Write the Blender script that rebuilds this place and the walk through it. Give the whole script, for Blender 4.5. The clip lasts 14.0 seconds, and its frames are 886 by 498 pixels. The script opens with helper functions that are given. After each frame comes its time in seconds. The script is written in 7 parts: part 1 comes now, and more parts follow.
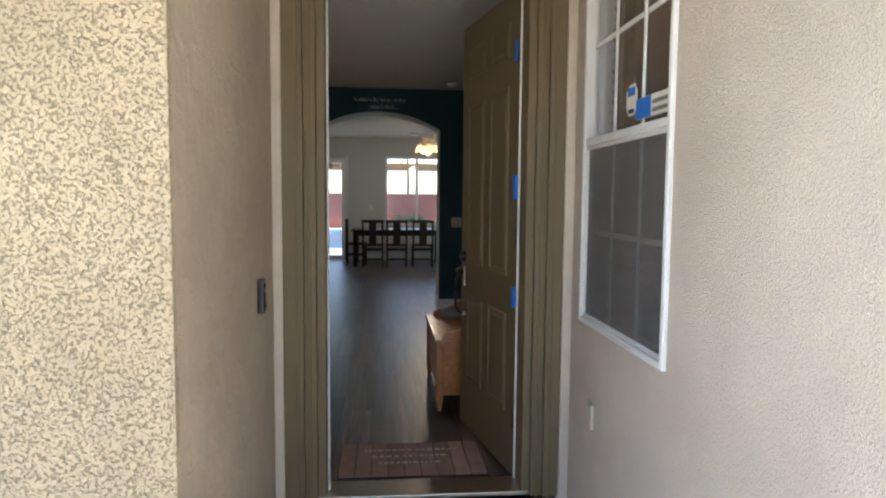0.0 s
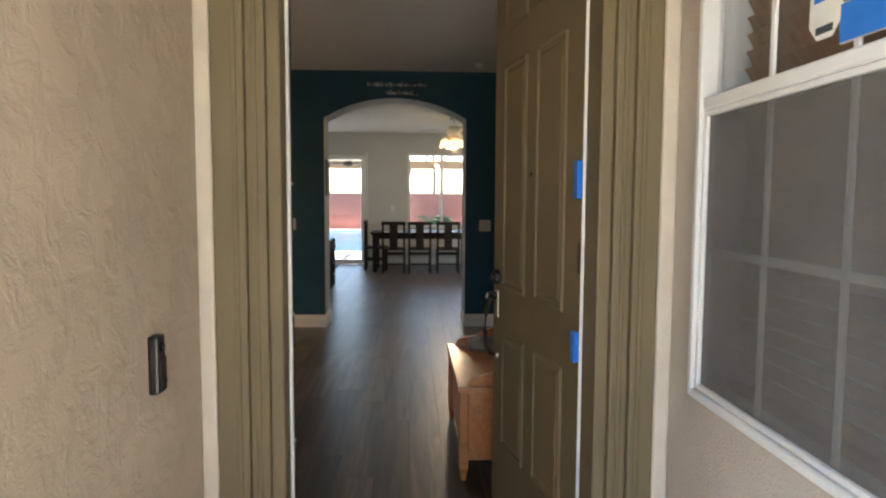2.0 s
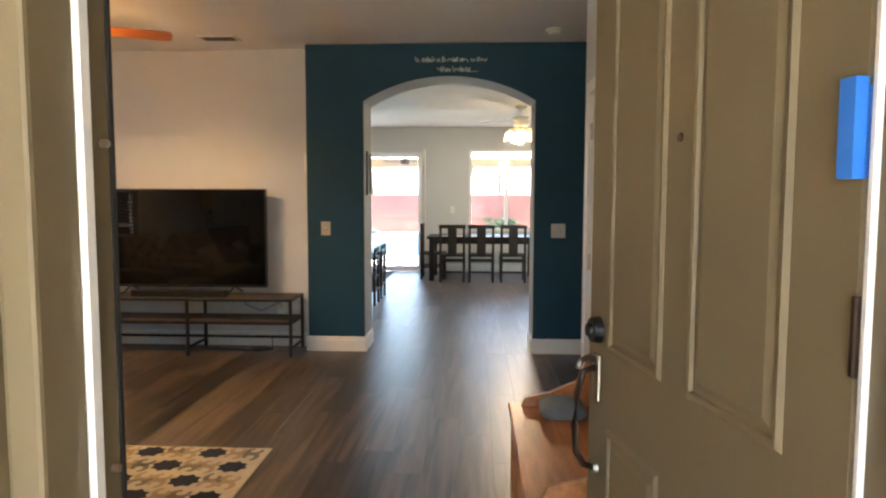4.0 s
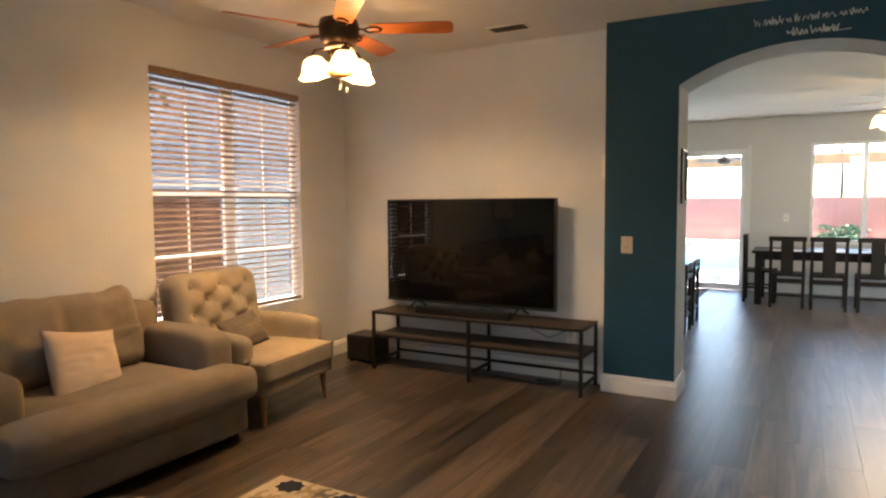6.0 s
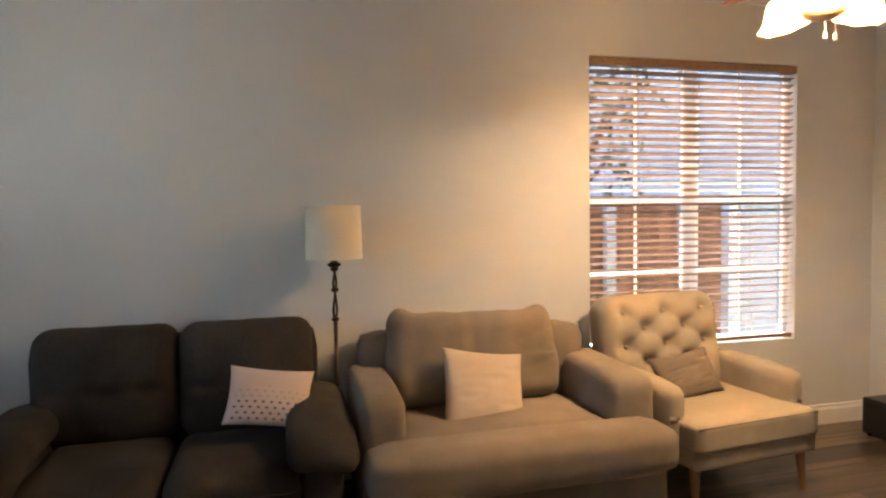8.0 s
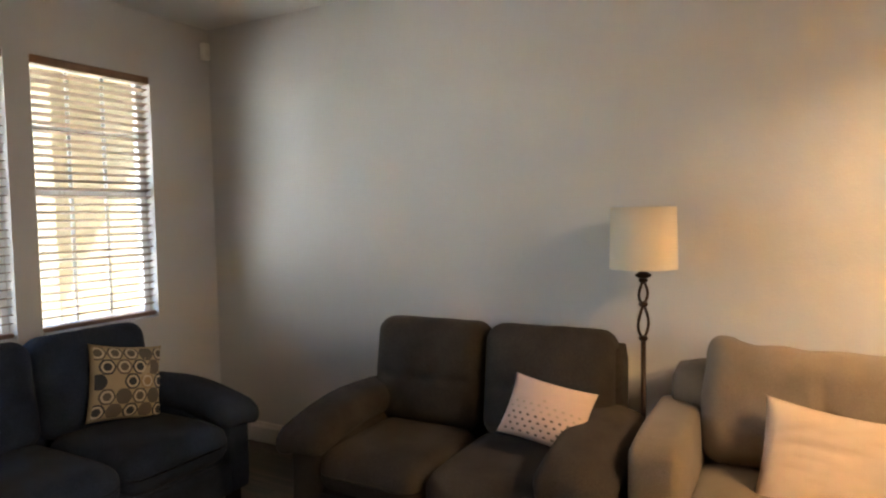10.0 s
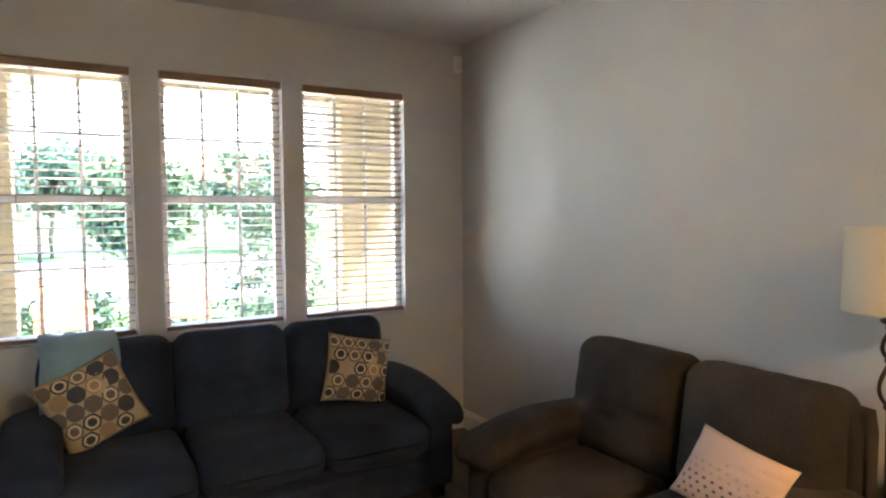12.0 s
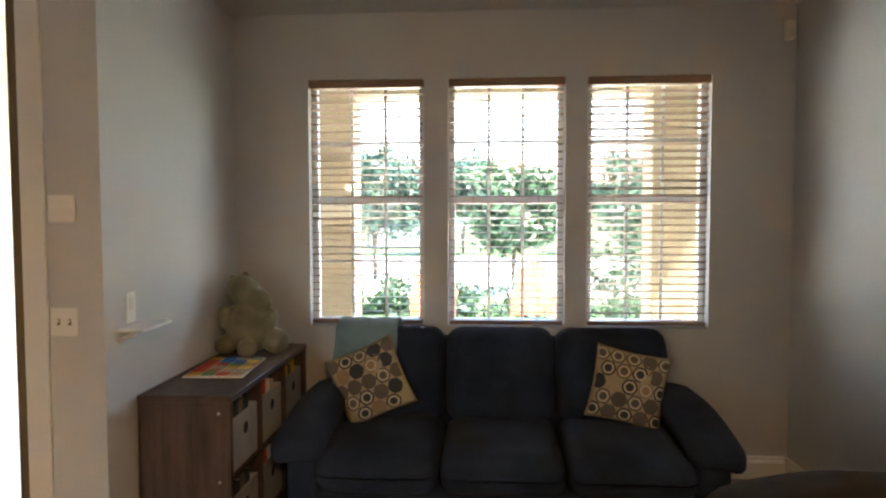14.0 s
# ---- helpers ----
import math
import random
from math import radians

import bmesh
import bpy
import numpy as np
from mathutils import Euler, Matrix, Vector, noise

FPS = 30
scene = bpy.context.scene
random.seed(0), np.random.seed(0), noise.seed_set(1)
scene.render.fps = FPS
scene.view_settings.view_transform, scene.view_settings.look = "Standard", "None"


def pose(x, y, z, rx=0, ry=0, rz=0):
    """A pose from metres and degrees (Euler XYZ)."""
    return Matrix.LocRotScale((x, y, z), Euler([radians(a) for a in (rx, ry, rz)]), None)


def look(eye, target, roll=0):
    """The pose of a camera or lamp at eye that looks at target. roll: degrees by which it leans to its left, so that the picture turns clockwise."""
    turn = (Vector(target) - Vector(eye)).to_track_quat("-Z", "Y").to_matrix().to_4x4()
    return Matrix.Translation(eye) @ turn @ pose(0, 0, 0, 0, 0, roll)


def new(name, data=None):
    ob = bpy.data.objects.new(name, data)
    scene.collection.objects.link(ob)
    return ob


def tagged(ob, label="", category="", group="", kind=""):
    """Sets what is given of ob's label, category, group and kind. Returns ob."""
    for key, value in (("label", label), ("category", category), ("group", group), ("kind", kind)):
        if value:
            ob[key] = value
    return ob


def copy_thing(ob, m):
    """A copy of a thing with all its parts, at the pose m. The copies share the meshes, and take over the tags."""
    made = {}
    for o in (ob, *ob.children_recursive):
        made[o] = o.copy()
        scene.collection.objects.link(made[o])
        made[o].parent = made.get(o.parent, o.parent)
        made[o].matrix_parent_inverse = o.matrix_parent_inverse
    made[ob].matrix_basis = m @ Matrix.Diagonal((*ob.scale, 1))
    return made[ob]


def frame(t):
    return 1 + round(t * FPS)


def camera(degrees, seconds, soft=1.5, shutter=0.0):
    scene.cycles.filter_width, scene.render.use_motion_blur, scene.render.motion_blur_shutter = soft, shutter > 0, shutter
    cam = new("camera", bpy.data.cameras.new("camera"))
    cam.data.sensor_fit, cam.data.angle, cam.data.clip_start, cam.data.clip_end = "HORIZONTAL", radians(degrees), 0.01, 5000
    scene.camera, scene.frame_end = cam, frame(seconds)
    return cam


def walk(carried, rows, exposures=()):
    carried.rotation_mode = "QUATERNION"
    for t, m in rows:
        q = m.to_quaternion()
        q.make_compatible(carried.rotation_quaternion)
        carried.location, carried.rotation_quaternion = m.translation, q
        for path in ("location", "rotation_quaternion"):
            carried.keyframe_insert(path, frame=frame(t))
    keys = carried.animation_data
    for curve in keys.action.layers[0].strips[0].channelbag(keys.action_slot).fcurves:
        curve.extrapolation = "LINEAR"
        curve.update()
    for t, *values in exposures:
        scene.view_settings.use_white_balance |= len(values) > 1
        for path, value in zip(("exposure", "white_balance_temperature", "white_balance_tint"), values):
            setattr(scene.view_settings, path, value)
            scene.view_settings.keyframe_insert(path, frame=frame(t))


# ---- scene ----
cam = camera(69.0, 14.0, soft=2.2)
PATH = [
    (0, (0.256, -3.09, 1.415), (0.443, -1.106, 1.257), 0.5),
    (0.5, (0.284, -2.946, 1.416), (0.473, -0.961, 1.253), 0.5),
    (1, (0.351, -2.673, 1.431), (0.532, -0.688, 1.271), 0.5),
    (1.5, (0.355, -2.37, 1.426), (0.504, -0.382, 1.269), 0.4),
    (2, (0.366, -2.021, 1.411), (0.468, -0.03, 1.252), 0.3),
    (2.2, (0.373, -1.879, 1.409), (0.46, 0.113, 1.247), 0.4),
    (4.3, (0.452, -0.629, 1.383), (0.267, 1.357, 1.232), 0.1),
    (4.5, (0.443, -0.524, 1.387), (0.19, 1.454, 1.236), 0.1),
    (5, (0.41, -0.244, 1.407), (-0.028, 1.701, 1.256), -0.1),
    (5.5, (0.327, -0.025, 1.425), (-0.382, 1.839, 1.28), -0.3),
    (6, (0.227, 0.157, 1.43), (-0.745, 1.899, 1.291), -0.4),
    (6.5, (0.166, 0.429, 1.442), (-1.117, 1.957, 1.313), -0.7),
    (7, (0.039, 0.712, 1.436), (-1.535, 1.94, 1.308), -0.6),
    (7.5, (-0.072, 0.954, 1.454), (-1.827, 1.905, 1.333), -0.7),
    (8, (-0.118, 1.221, 1.447), (-2.052, 1.72, 1.343), -0.9),
    (8.5, (-0.132, 1.406, 1.484), (-2.128, 1.391, 1.362), -0.9),
    (8.7, (-0.151, 1.439, 1.477), (-2.144, 1.316, 1.356), -0.9),
    (10.8, (-0.738, 2.355, 1.532), (-2.211, 1.007, 1.424), -0.7),
    (11, (-0.758, 2.354, 1.546), (-2.18, 0.951, 1.437), -0.5),
    (11.5, (-0.923, 2.443, 1.524), (-2.168, 0.882, 1.415), -0.4),
    (12, (-1.159, 2.511, 1.558), (-2.177, 0.793, 1.446), -0.4),
    (12.5, (-1.356, 2.557, 1.587), (-2.062, 0.689, 1.468), -0.3),
    (13, (-1.518, 2.585, 1.588), (-1.917, 0.629, 1.464), -0.3),
    (13.5, (-1.745, 2.498, 1.539), (-1.874, 0.505, 1.441), -0.3),
    (14, (-1.87, 2.442, 1.536), (-1.741, 0.448, 1.44), -0.1),
]

# ---- exposure of the carried camera ----
EXPOSURES = [
    (0.0, 2.6, 6600, 10), (1.2, 2.8, 6900, 10), (2.2, 3.4, 7300, 10), (4.3, 4.45, 7200, 10), (5.0, 4.4, 6900, 10), (6.2, 4.2, 7200, 10),
    (7.5, 4.55, 6600, 10), (8.7, 4.75, 6800, 10), (10.8, 5.0, 7100, 10), (12.0, 4.95, 6900, 10), (12.8, 4.7, 6900, 10), (14.0, 4.6, 7300, 10),
]
walk(cam, [(t, look(eye, target, roll)) for t, eye, target, roll in PATH], EXPOSURES)

# ---- world, sun, lamps ----
SUN_DIR = Vector((-0.50, 0.06, 0.83)).normalized()
world = bpy.data.worlds.new("sky")
scene.world = world
world.use_nodes = True
wn = world.node_tree
wn.nodes.clear()
w_out = wn.nodes.new("ShaderNodeOutputWorld")
w_bg = wn.nodes.new("ShaderNodeBackground")
w_sky = wn.nodes.new("ShaderNodeTexSky")
w_sky.sky_type = "NISHITA"
w_sky.sun_disc = False
w_sky.sun_elevation = math.asin(SUN_DIR.z)
w_sky.sun_rotation = math.atan2(SUN_DIR.x, SUN_DIR.y)
w_bg.inputs["Strength"].default_value = 0.15
wn.links.new(w_sky.outputs[0], w_bg.inputs[0])
wn.links.new(w_bg.outputs[0], w_out.inputs[0])

sun = new("sun", bpy.data.lights.new("sun", "SUN"))
sun.data.energy = 5.0
sun.data.angle = radians(0.55)
sun.data.color = (1.0, 0.95, 0.86)
sun.matrix_world = look(SUN_DIR * 30, (0, 0, 0))


def bulb(name, p, watts, color, radius):
    ob = new(name, bpy.data.lights.new(name, "POINT"))
    ob.data.energy = watts
    ob.data.color = color
    ob.data.shadow_soft_size = radius
    ob.location = p
    return ob


# ---- key sizes ----
CEIL = 2.748
XW = -3.64          # living room, side wall
YF = -1.40          # living room, front wall
XB = -0.365         # living room, wall beside the porch
YTV = 5.155         # living room, television wall
YA, YA2 = 4.97, 5.38  # arch wall, front and back
XR = 1.15           # entry, right wall
YD = -0.005           # entry, inner face of the front door wall
YB = 11.59          # dining room, garden wall
AL, AR = -0.553, 0.965  # arch opening
FAN = (-2.30, 3.39)
FAN_W = 1.65        # watts of each fan bulb


# ---- materials ----
def nodes_of(name):
    m = bpy.data.materials.new(name)
    m.use_nodes = True
    nt = m.node_tree
    return m, nt, nt.nodes["Principled BSDF"]


def mat(name, color, rough=0.6, metal=0.0, vary=0.12, scale=3.0, bump=0.0, bump_scale=60.0, rand=0.0, fine=0.0,
        stretch=None, spec=0.5, sheen=0.0, coat=0.0):
    """Paint, cloth, metal or wood: a base colour that varies at a broad and a fine scale, with relief."""
    m, nt, b = nodes_of(name)
    tc = nt.nodes.new("ShaderNodeTexCoord")
    src = tc.outputs["Object"]
    if stretch:
        mp = nt.nodes.new("ShaderNodeMapping")
        mp.inputs["Scale"].default_value = stretch
        nt.links.new(src, mp.inputs[0])
        src = mp.outputs[0]
    n1 = nt.nodes.new("ShaderNodeTexNoise")
    n1.inputs["Scale"].default_value = scale
    n1.inputs["Detail"].default_value = 6
    nt.links.new(src, n1.inputs["Vector"])
    ramp = nt.nodes.new("ShaderNodeValToRGB")
    lo = [max(0.0, c * (1 - vary)) for c in color]
    hi = [min(1.0, c * (1 + vary)) for c in color]
    ramp.color_ramp.elements[0].position, ramp.color_ramp.elements[1].position = 0.3, 0.7
    ramp.color_ramp.elements[0].color = (*lo, 1)
    ramp.color_ramp.elements[1].color = (*hi, 1)
    nt.links.new(n1.outputs["Fac"], ramp.inputs[0])
    col = ramp.outputs[0]
    if fine:
        n2 = nt.nodes.new("ShaderNodeTexNoise")
        n2.inputs["Scale"].default_value = bump_scale
        n2.inputs["Detail"].default_value = 3
        nt.links.new(src, n2.inputs["Vector"])
        mr = nt.nodes.new("ShaderNodeMapRange")
        mr.inputs["From Min"].default_value, mr.inputs["From Max"].default_value = 0.3, 0.7
        mr.inputs["To Min"].default_value, mr.inputs["To Max"].default_value = 1 - fine, 1 + fine
        nt.links.new(n2.outputs["Fac"], mr.inputs["Value"])
        mx = nt.nodes.new("ShaderNodeVectorMath")
        mx.operation = "SCALE"
        nt.links.new(col, mx.inputs[0])
        nt.links.new(mr.outputs[0], mx.inputs["Scale"])
        col = mx.outputs[0]
    if rand:
        oi = nt.nodes.new("ShaderNodeObjectInfo")
        mr = nt.nodes.new("ShaderNodeMapRange")
        mr.inputs["To Min"].default_value, mr.inputs["To Max"].default_value = 1 - rand, 1 + rand
        nt.links.new(oi.outputs["Random"], mr.inputs["Value"])
        mx = nt.nodes.new("ShaderNodeVectorMath")
        mx.operation = "SCALE"
        nt.links.new(col, mx.inputs[0])
        nt.links.new(mr.outputs[0], mx.inputs["Scale"])
        col = mx.outputs[0]
    nt.links.new(col, b.inputs["Base Color"])
    b.inputs["Roughness"].default_value = rough
    b.inputs["Metallic"].default_value = metal
    b.inputs["Specular IOR Level"].default_value = spec
    if sheen:
        b.inputs["Sheen Weight"].default_value = sheen
    if coat:
        b.inputs["Coat Weight"].default_value = coat
        b.inputs["Coat Roughness"].default_value = 0.15
    if bump:
        n3 = nt.nodes.new("ShaderNodeTexNoise")
        n3.inputs["Scale"].default_value = bump_scale
        n3.inputs["Detail"].default_value = 4
        nt.links.new(src, n3.inputs["Vector"])
        bp = nt.nodes.new("ShaderNodeBump")
        bp.inputs["Strength"].default_value = bump
        bp.inputs["Distance"].default_value = 0.004
        nt.links.new(n3.outputs["Fac"], bp.inputs["Height"])
        nt.links.new(bp.outputs[0], b.inputs["Normal"])
    return m


def plank_mat(name, dark, light, rough, rand=0.35, spec=0.5):
    """Grey-brown wood-look planks: long grain along y, each board of its own tone."""
    m, nt, b = nodes_of(name)
    tc = nt.nodes.new("ShaderNodeTexCoord")
    oi = nt.nodes.new("ShaderNodeObjectInfo")
    geo = nt.nodes.new("ShaderNodeNewGeometry")
    tot = nt.nodes.new("ShaderNodeMath")
    tot.operation = "ADD"
    nt.links.new(oi.outputs["Random"], tot.inputs[0])
    nt.links.new(geo.outputs["Random Per Island"], tot.inputs[1])
    fr = nt.nodes.new("ShaderNodeMath")
    fr.operation = "FRACT"
    nt.links.new(tot.outputs[0], fr.inputs[0])
    off = nt.nodes.new("ShaderNodeVectorMath")
    off.operation = "MULTIPLY_ADD"
    off.inputs[1].default_value = (37.0, 91.0, 17.0)
    nt.links.new(fr.outputs[0], off.inputs[0])
    nt.links.new(tc.outputs["Object"], off.inputs[2])
    mp = nt.nodes.new("ShaderNodeMapping")
    mp.inputs["Scale"].default_value = (13.0, 0.8, 1.0)
    nt.links.new(off.outputs[0], mp.inputs[0])
    n1 = nt.nodes.new("ShaderNodeTexNoise")
    n1.inputs["Scale"].default_value = 1.6
    n1.inputs["Detail"].default_value = 8
    n1.inputs["Distortion"].default_value = 0.6
    nt.links.new(mp.outputs[0], n1.inputs["Vector"])
    ramp = nt.nodes.new("ShaderNodeValToRGB")
    ramp.color_ramp.elements[0].position, ramp.color_ramp.elements[1].position = 0.31, 0.74
    ramp.color_ramp.elements[0].color, ramp.color_ramp.elements[1].color = (*dark, 1), (*light, 1)
    nt.links.new(n1.outputs["Fac"], ramp.inputs[0])
    mr = nt.nodes.new("ShaderNodeMapRange")
    mr.inputs["To Min"].default_value, mr.inputs["To Max"].default_value = 1 - rand, 1 + rand
    nt.links.new(fr.outputs[0], mr.inputs["Value"])
    mx = nt.nodes.new("ShaderNodeVectorMath")
    mx.operation = "SCALE"
    nt.links.new(ramp.outputs[0], mx.inputs[0])
    nt.links.new(mr.outputs[0], mx.inputs["Scale"])
    nt.links.new(mx.outputs[0], b.inputs["Base Color"])
    rr = nt.nodes.new("ShaderNodeMapRange")
    rr.inputs["To Min"].default_value, rr.inputs["To Max"].default_value = rough - 0.03, rough + 0.05
    nt.links.new(n1.outputs["Fac"], rr.inputs["Value"])
    nt.links.new(rr.outputs[0], b.inputs["Roughness"])
    b.inputs["Specular IOR Level"].default_value = spec
    bp = nt.nodes.new("ShaderNodeBump")
    bp.inputs["Strength"].default_value = 0.05
    bp.inputs["Distance"].default_value = 0.002
    nt.links.new(n1.outputs["Fac"], bp.inputs["Height"])
    nt.links.new(bp.outputs[0], b.inputs["Normal"])
    return m


def stucco_mat(name, color, size, depth, ground=0.92, low=0.42, high=0.58):
    """Sprayed stucco: raised flat blobs over a sandy ground, the shade between them put into the colour."""
    m, nt, b = nodes_of(name)
    tc = nt.nodes.new("ShaderNodeTexCoord")
    n1 = nt.nodes.new("ShaderNodeTexNoise")
    n1.inputs["Scale"].default_value = size
    n1.inputs["Detail"].default_value = 5
    n1.inputs["Roughness"].default_value = 0.62
    n1.inputs["Distortion"].default_value = 0.5
    nt.links.new(tc.outputs["Object"], n1.inputs["Vector"])
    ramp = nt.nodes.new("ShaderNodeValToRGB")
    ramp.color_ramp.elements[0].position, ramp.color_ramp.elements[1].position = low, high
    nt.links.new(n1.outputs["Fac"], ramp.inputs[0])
    n2 = nt.nodes.new("ShaderNodeTexNoise")
    n2.inputs["Scale"].default_value = 2.2
    n2.inputs["Detail"].default_value = 5
    nt.links.new(tc.outputs["Object"], n2.inputs["Vector"])
    r2 = nt.nodes.new("ShaderNodeValToRGB")
    r2.color_ramp.elements[0].position, r2.color_ramp.elements[1].position = 0.3, 0.75
    r2.color_ramp.elements[0].color = (*[c * 0.86 for c in color], 1)
    r2.color_ramp.elements[1].color = (*[min(1, c * 1.08) for c in color], 1)
    nt.links.new(n2.outputs["Fac"], r2.inputs[0])
    # crevice shade painted in: ground scales the colour down where the relief is low
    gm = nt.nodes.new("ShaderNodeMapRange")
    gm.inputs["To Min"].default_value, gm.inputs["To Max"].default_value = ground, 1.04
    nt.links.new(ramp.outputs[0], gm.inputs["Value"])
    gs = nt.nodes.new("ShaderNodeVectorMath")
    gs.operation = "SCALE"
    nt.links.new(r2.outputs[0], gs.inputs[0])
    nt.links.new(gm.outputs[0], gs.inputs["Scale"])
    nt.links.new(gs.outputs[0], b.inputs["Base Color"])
    b.inputs["Roughness"].default_value = 0.9
    b.inputs["Specular IOR Level"].default_value = 0.2
    n3 = nt.nodes.new("ShaderNodeTexNoise")
    n3.inputs["Scale"].default_value = 220
    nt.links.new(tc.outputs["Object"], n3.inputs["Vector"])
    add = nt.nodes.new("ShaderNodeMath")
    add.operation = "MULTIPLY_ADD"
    add.inputs[1].default_value = 0.5
    nt.links.new(n3.outputs["Fac"], add.inputs[0])
    nt.links.new(ramp.outputs[0], add.inputs[2])
    bp = nt.nodes.new("ShaderNodeBump")
    bp.inputs["Strength"].default_value = 0.8
    bp.inputs["Distance"].default_value = depth
    nt.links.new(add.outputs[0], bp.inputs["Height"])
    nt.links.new(bp.outputs[0], b.inputs["Normal"])
    return m


def glass_mat(name, tint=(1, 1, 1), gloss=0.06):
    """Thin pane: mostly clear, with a mirror share that grows at grazing angles."""
    m = bpy.data.materials.new(name)
    m.use_nodes = True
    nt = m.node_tree
    nt.nodes.clear()
    out = nt.nodes.new("ShaderNodeOutputMaterial")
    mix = nt.nodes.new("ShaderNodeMixShader")
    tr = nt.nodes.new("ShaderNodeBsdfTransparent")
    tr.inputs[0].default_value = (*tint, 1)
    gl = nt.nodes.new("ShaderNodeBsdfGlossy")
    gl.inputs["Roughness"].default_value = 0.01
    lw = nt.nodes.new("ShaderNodeLayerWeight")
    lw.inputs["Blend"].default_value = 0.5
    pw5 = nt.nodes.new("ShaderNodeMath")
    pw5.operation = "POWER"
    pw5.inputs[1].default_value = 5.0
    nt.links.new(lw.outputs["Facing"], pw5.inputs[0])
    fz = nt.nodes.new("ShaderNodeMath")
    fz.operation = "MULTIPLY_ADD"
    fz.inputs[1].default_value, fz.inputs[2].default_value = 0.90, gloss / 2
    nt.links.new(pw5.outputs[0], fz.inputs[0])
    nt.links.new(fz.outputs[0], mix.inputs[0])
    nt.links.new(tr.outputs[0], mix.inputs[1])
    nt.links.new(gl.outputs[0], mix.inputs[2])
    nt.links.new(mix.outputs[0], out.inputs[0])
    return m


def glow_mat(name, color, strength):
    m, nt, b = nodes_of(name)
    b.inputs["Base Color"].default_value = (*color, 1)
    b.inputs["Emission Color"].default_value = (*color, 1)
    b.inputs["Emission Strength"].default_value = strength
    b.inputs["Roughness"].default_value = 0.3
    return m


M = {}
M["wall"] = mat("wall_paint", (0.59, 0.595, 0.60), 0.75, vary=0.03, scale=1.2, bump=0.25, bump_scale=90, spec=0.3)
M["teal"] = mat("teal_paint", (0.0043, 0.047, 0.078), 0.55, vary=0.10, scale=1.5, bump=0.2, bump_scale=90, spec=0.35)
M["ceil"] = mat("ceiling_paint", (0.70, 0.685, 0.67), 0.9, vary=0.03, scale=2, bump=0.5, bump_scale=55, spec=0.2)
M["white"] = mat("white_trim", (0.78, 0.77, 0.74), 0.4, vary=0.03, scale=4, bump=0.05, bump_scale=40)
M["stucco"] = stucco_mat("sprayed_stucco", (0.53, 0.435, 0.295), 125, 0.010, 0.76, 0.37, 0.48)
# sand finish; its less yellow tone has bluish sky shade put into the colour
M["stucco_sand"] = stucco_mat("sand_finish_stucco", (0.64, 0.56, 0.475), 150, 0.0034, 0.975, 0.32, 0.66)
M["tanhouse"] = mat("pale_house_stucco", (0.58, 0.53, 0.46), 0.9, vary=0.1, scale=2, bump=0.4, bump_scale=50)
M["palevinyl"] = mat("pale_grey_vinyl", (0.52, 0.52, 0.52), 0.45, vary=0.06, scale=5)
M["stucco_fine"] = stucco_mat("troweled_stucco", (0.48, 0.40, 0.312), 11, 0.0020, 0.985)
M["brown"] = mat("olive_brown_paint", (0.155, 0.118, 0.062), 0.6, vary=0.06, scale=3, bump=0.12, bump_scale=70)
M["caulk"] = mat("pale_stucco_band", (0.56, 0.49, 0.40), 0.85, vary=0.08, scale=8, bump=0.5, bump_scale=50)
M["floor"] = plank_mat("grey_brown_planks", (0.013, 0.009, 0.007), (0.135, 0.095, 0.068), 0.35, rand=0.55, spec=0.9)
M["sub"] = mat("dark_underlay", (0.02, 0.016, 0.013), 0.9)
M["blind"] = mat("stained_wood_blind", (0.26, 0.175, 0.13), 0.45, vary=0.25, scale=2, stretch=(2, 20, 20), fine=0.1, bump_scale=30)
M["valance"] = mat("stained_wood_valance", (0.27, 0.165, 0.10), 0.45, vary=0.25, scale=2, stretch=(2, 20, 20))
M["vinyl"] = mat("white_vinyl", (0.80, 0.80, 0.79), 0.35, vary=0.03, scale=5)
vn = M["vinyl"].node_tree
v_tl, v_mix = vn.nodes.new("ShaderNodeBsdfTranslucent"), vn.nodes.new("ShaderNodeMixShader")
v_tl.inputs[0].default_value = (0.80, 0.84, 0.90, 1)
v_mix.inputs[0].default_value = 0.14
vn.links.new(vn.nodes["Principled BSDF"].outputs[0], v_mix.inputs[1])
vn.links.new(v_tl.outputs[0], v_mix.inputs[2])
vn.links.new(v_mix.outputs[0], vn.nodes["Material Output"].inputs[0])
M["glass"] = glass_mat("window_glass", (0.95, 0.955, 0.96))
# tints put into these panes to dim the overbright view outdoors, wall by wall
M["glass_blue"] = glass_mat("grey_dimming_glass", (0.42, 0.44, 0.49))
M["glass_front"] = glass_mat("pale_dimming_glass", (0.80, 0.83, 0.86))
M["glass_grey"] = glass_mat("grey_tinted_glass", (0.73, 0.75, 0.78))
M["navy"] = mat("navy_chenille", (0.022, 0.032, 0.056), 0.95, vary=0.35, scale=4, bump=0.6, bump_scale=260, fine=0.3, sheen=0.03, spec=0.15)
M["choc"] = mat("charcoal_brown_chenille", (0.047, 0.039, 0.033), 0.95, vary=0.35, scale=4, bump=0.6, bump_scale=260, fine=0.3, sheen=0.03, spec=0.15)
M["taupe"] = mat("taupe_weave", (0.225, 0.180, 0.135), 0.95, vary=0.14, scale=5, bump=0.7, bump_scale=340, fine=0.16, sheen=0.15, spec=0.15)
M["linen"] = mat("beige_linen", (0.34, 0.285, 0.215), 0.95, vary=0.1, scale=6, bump=0.6, bump_scale=340, fine=0.12, sheen=0.15, spec=0.15)
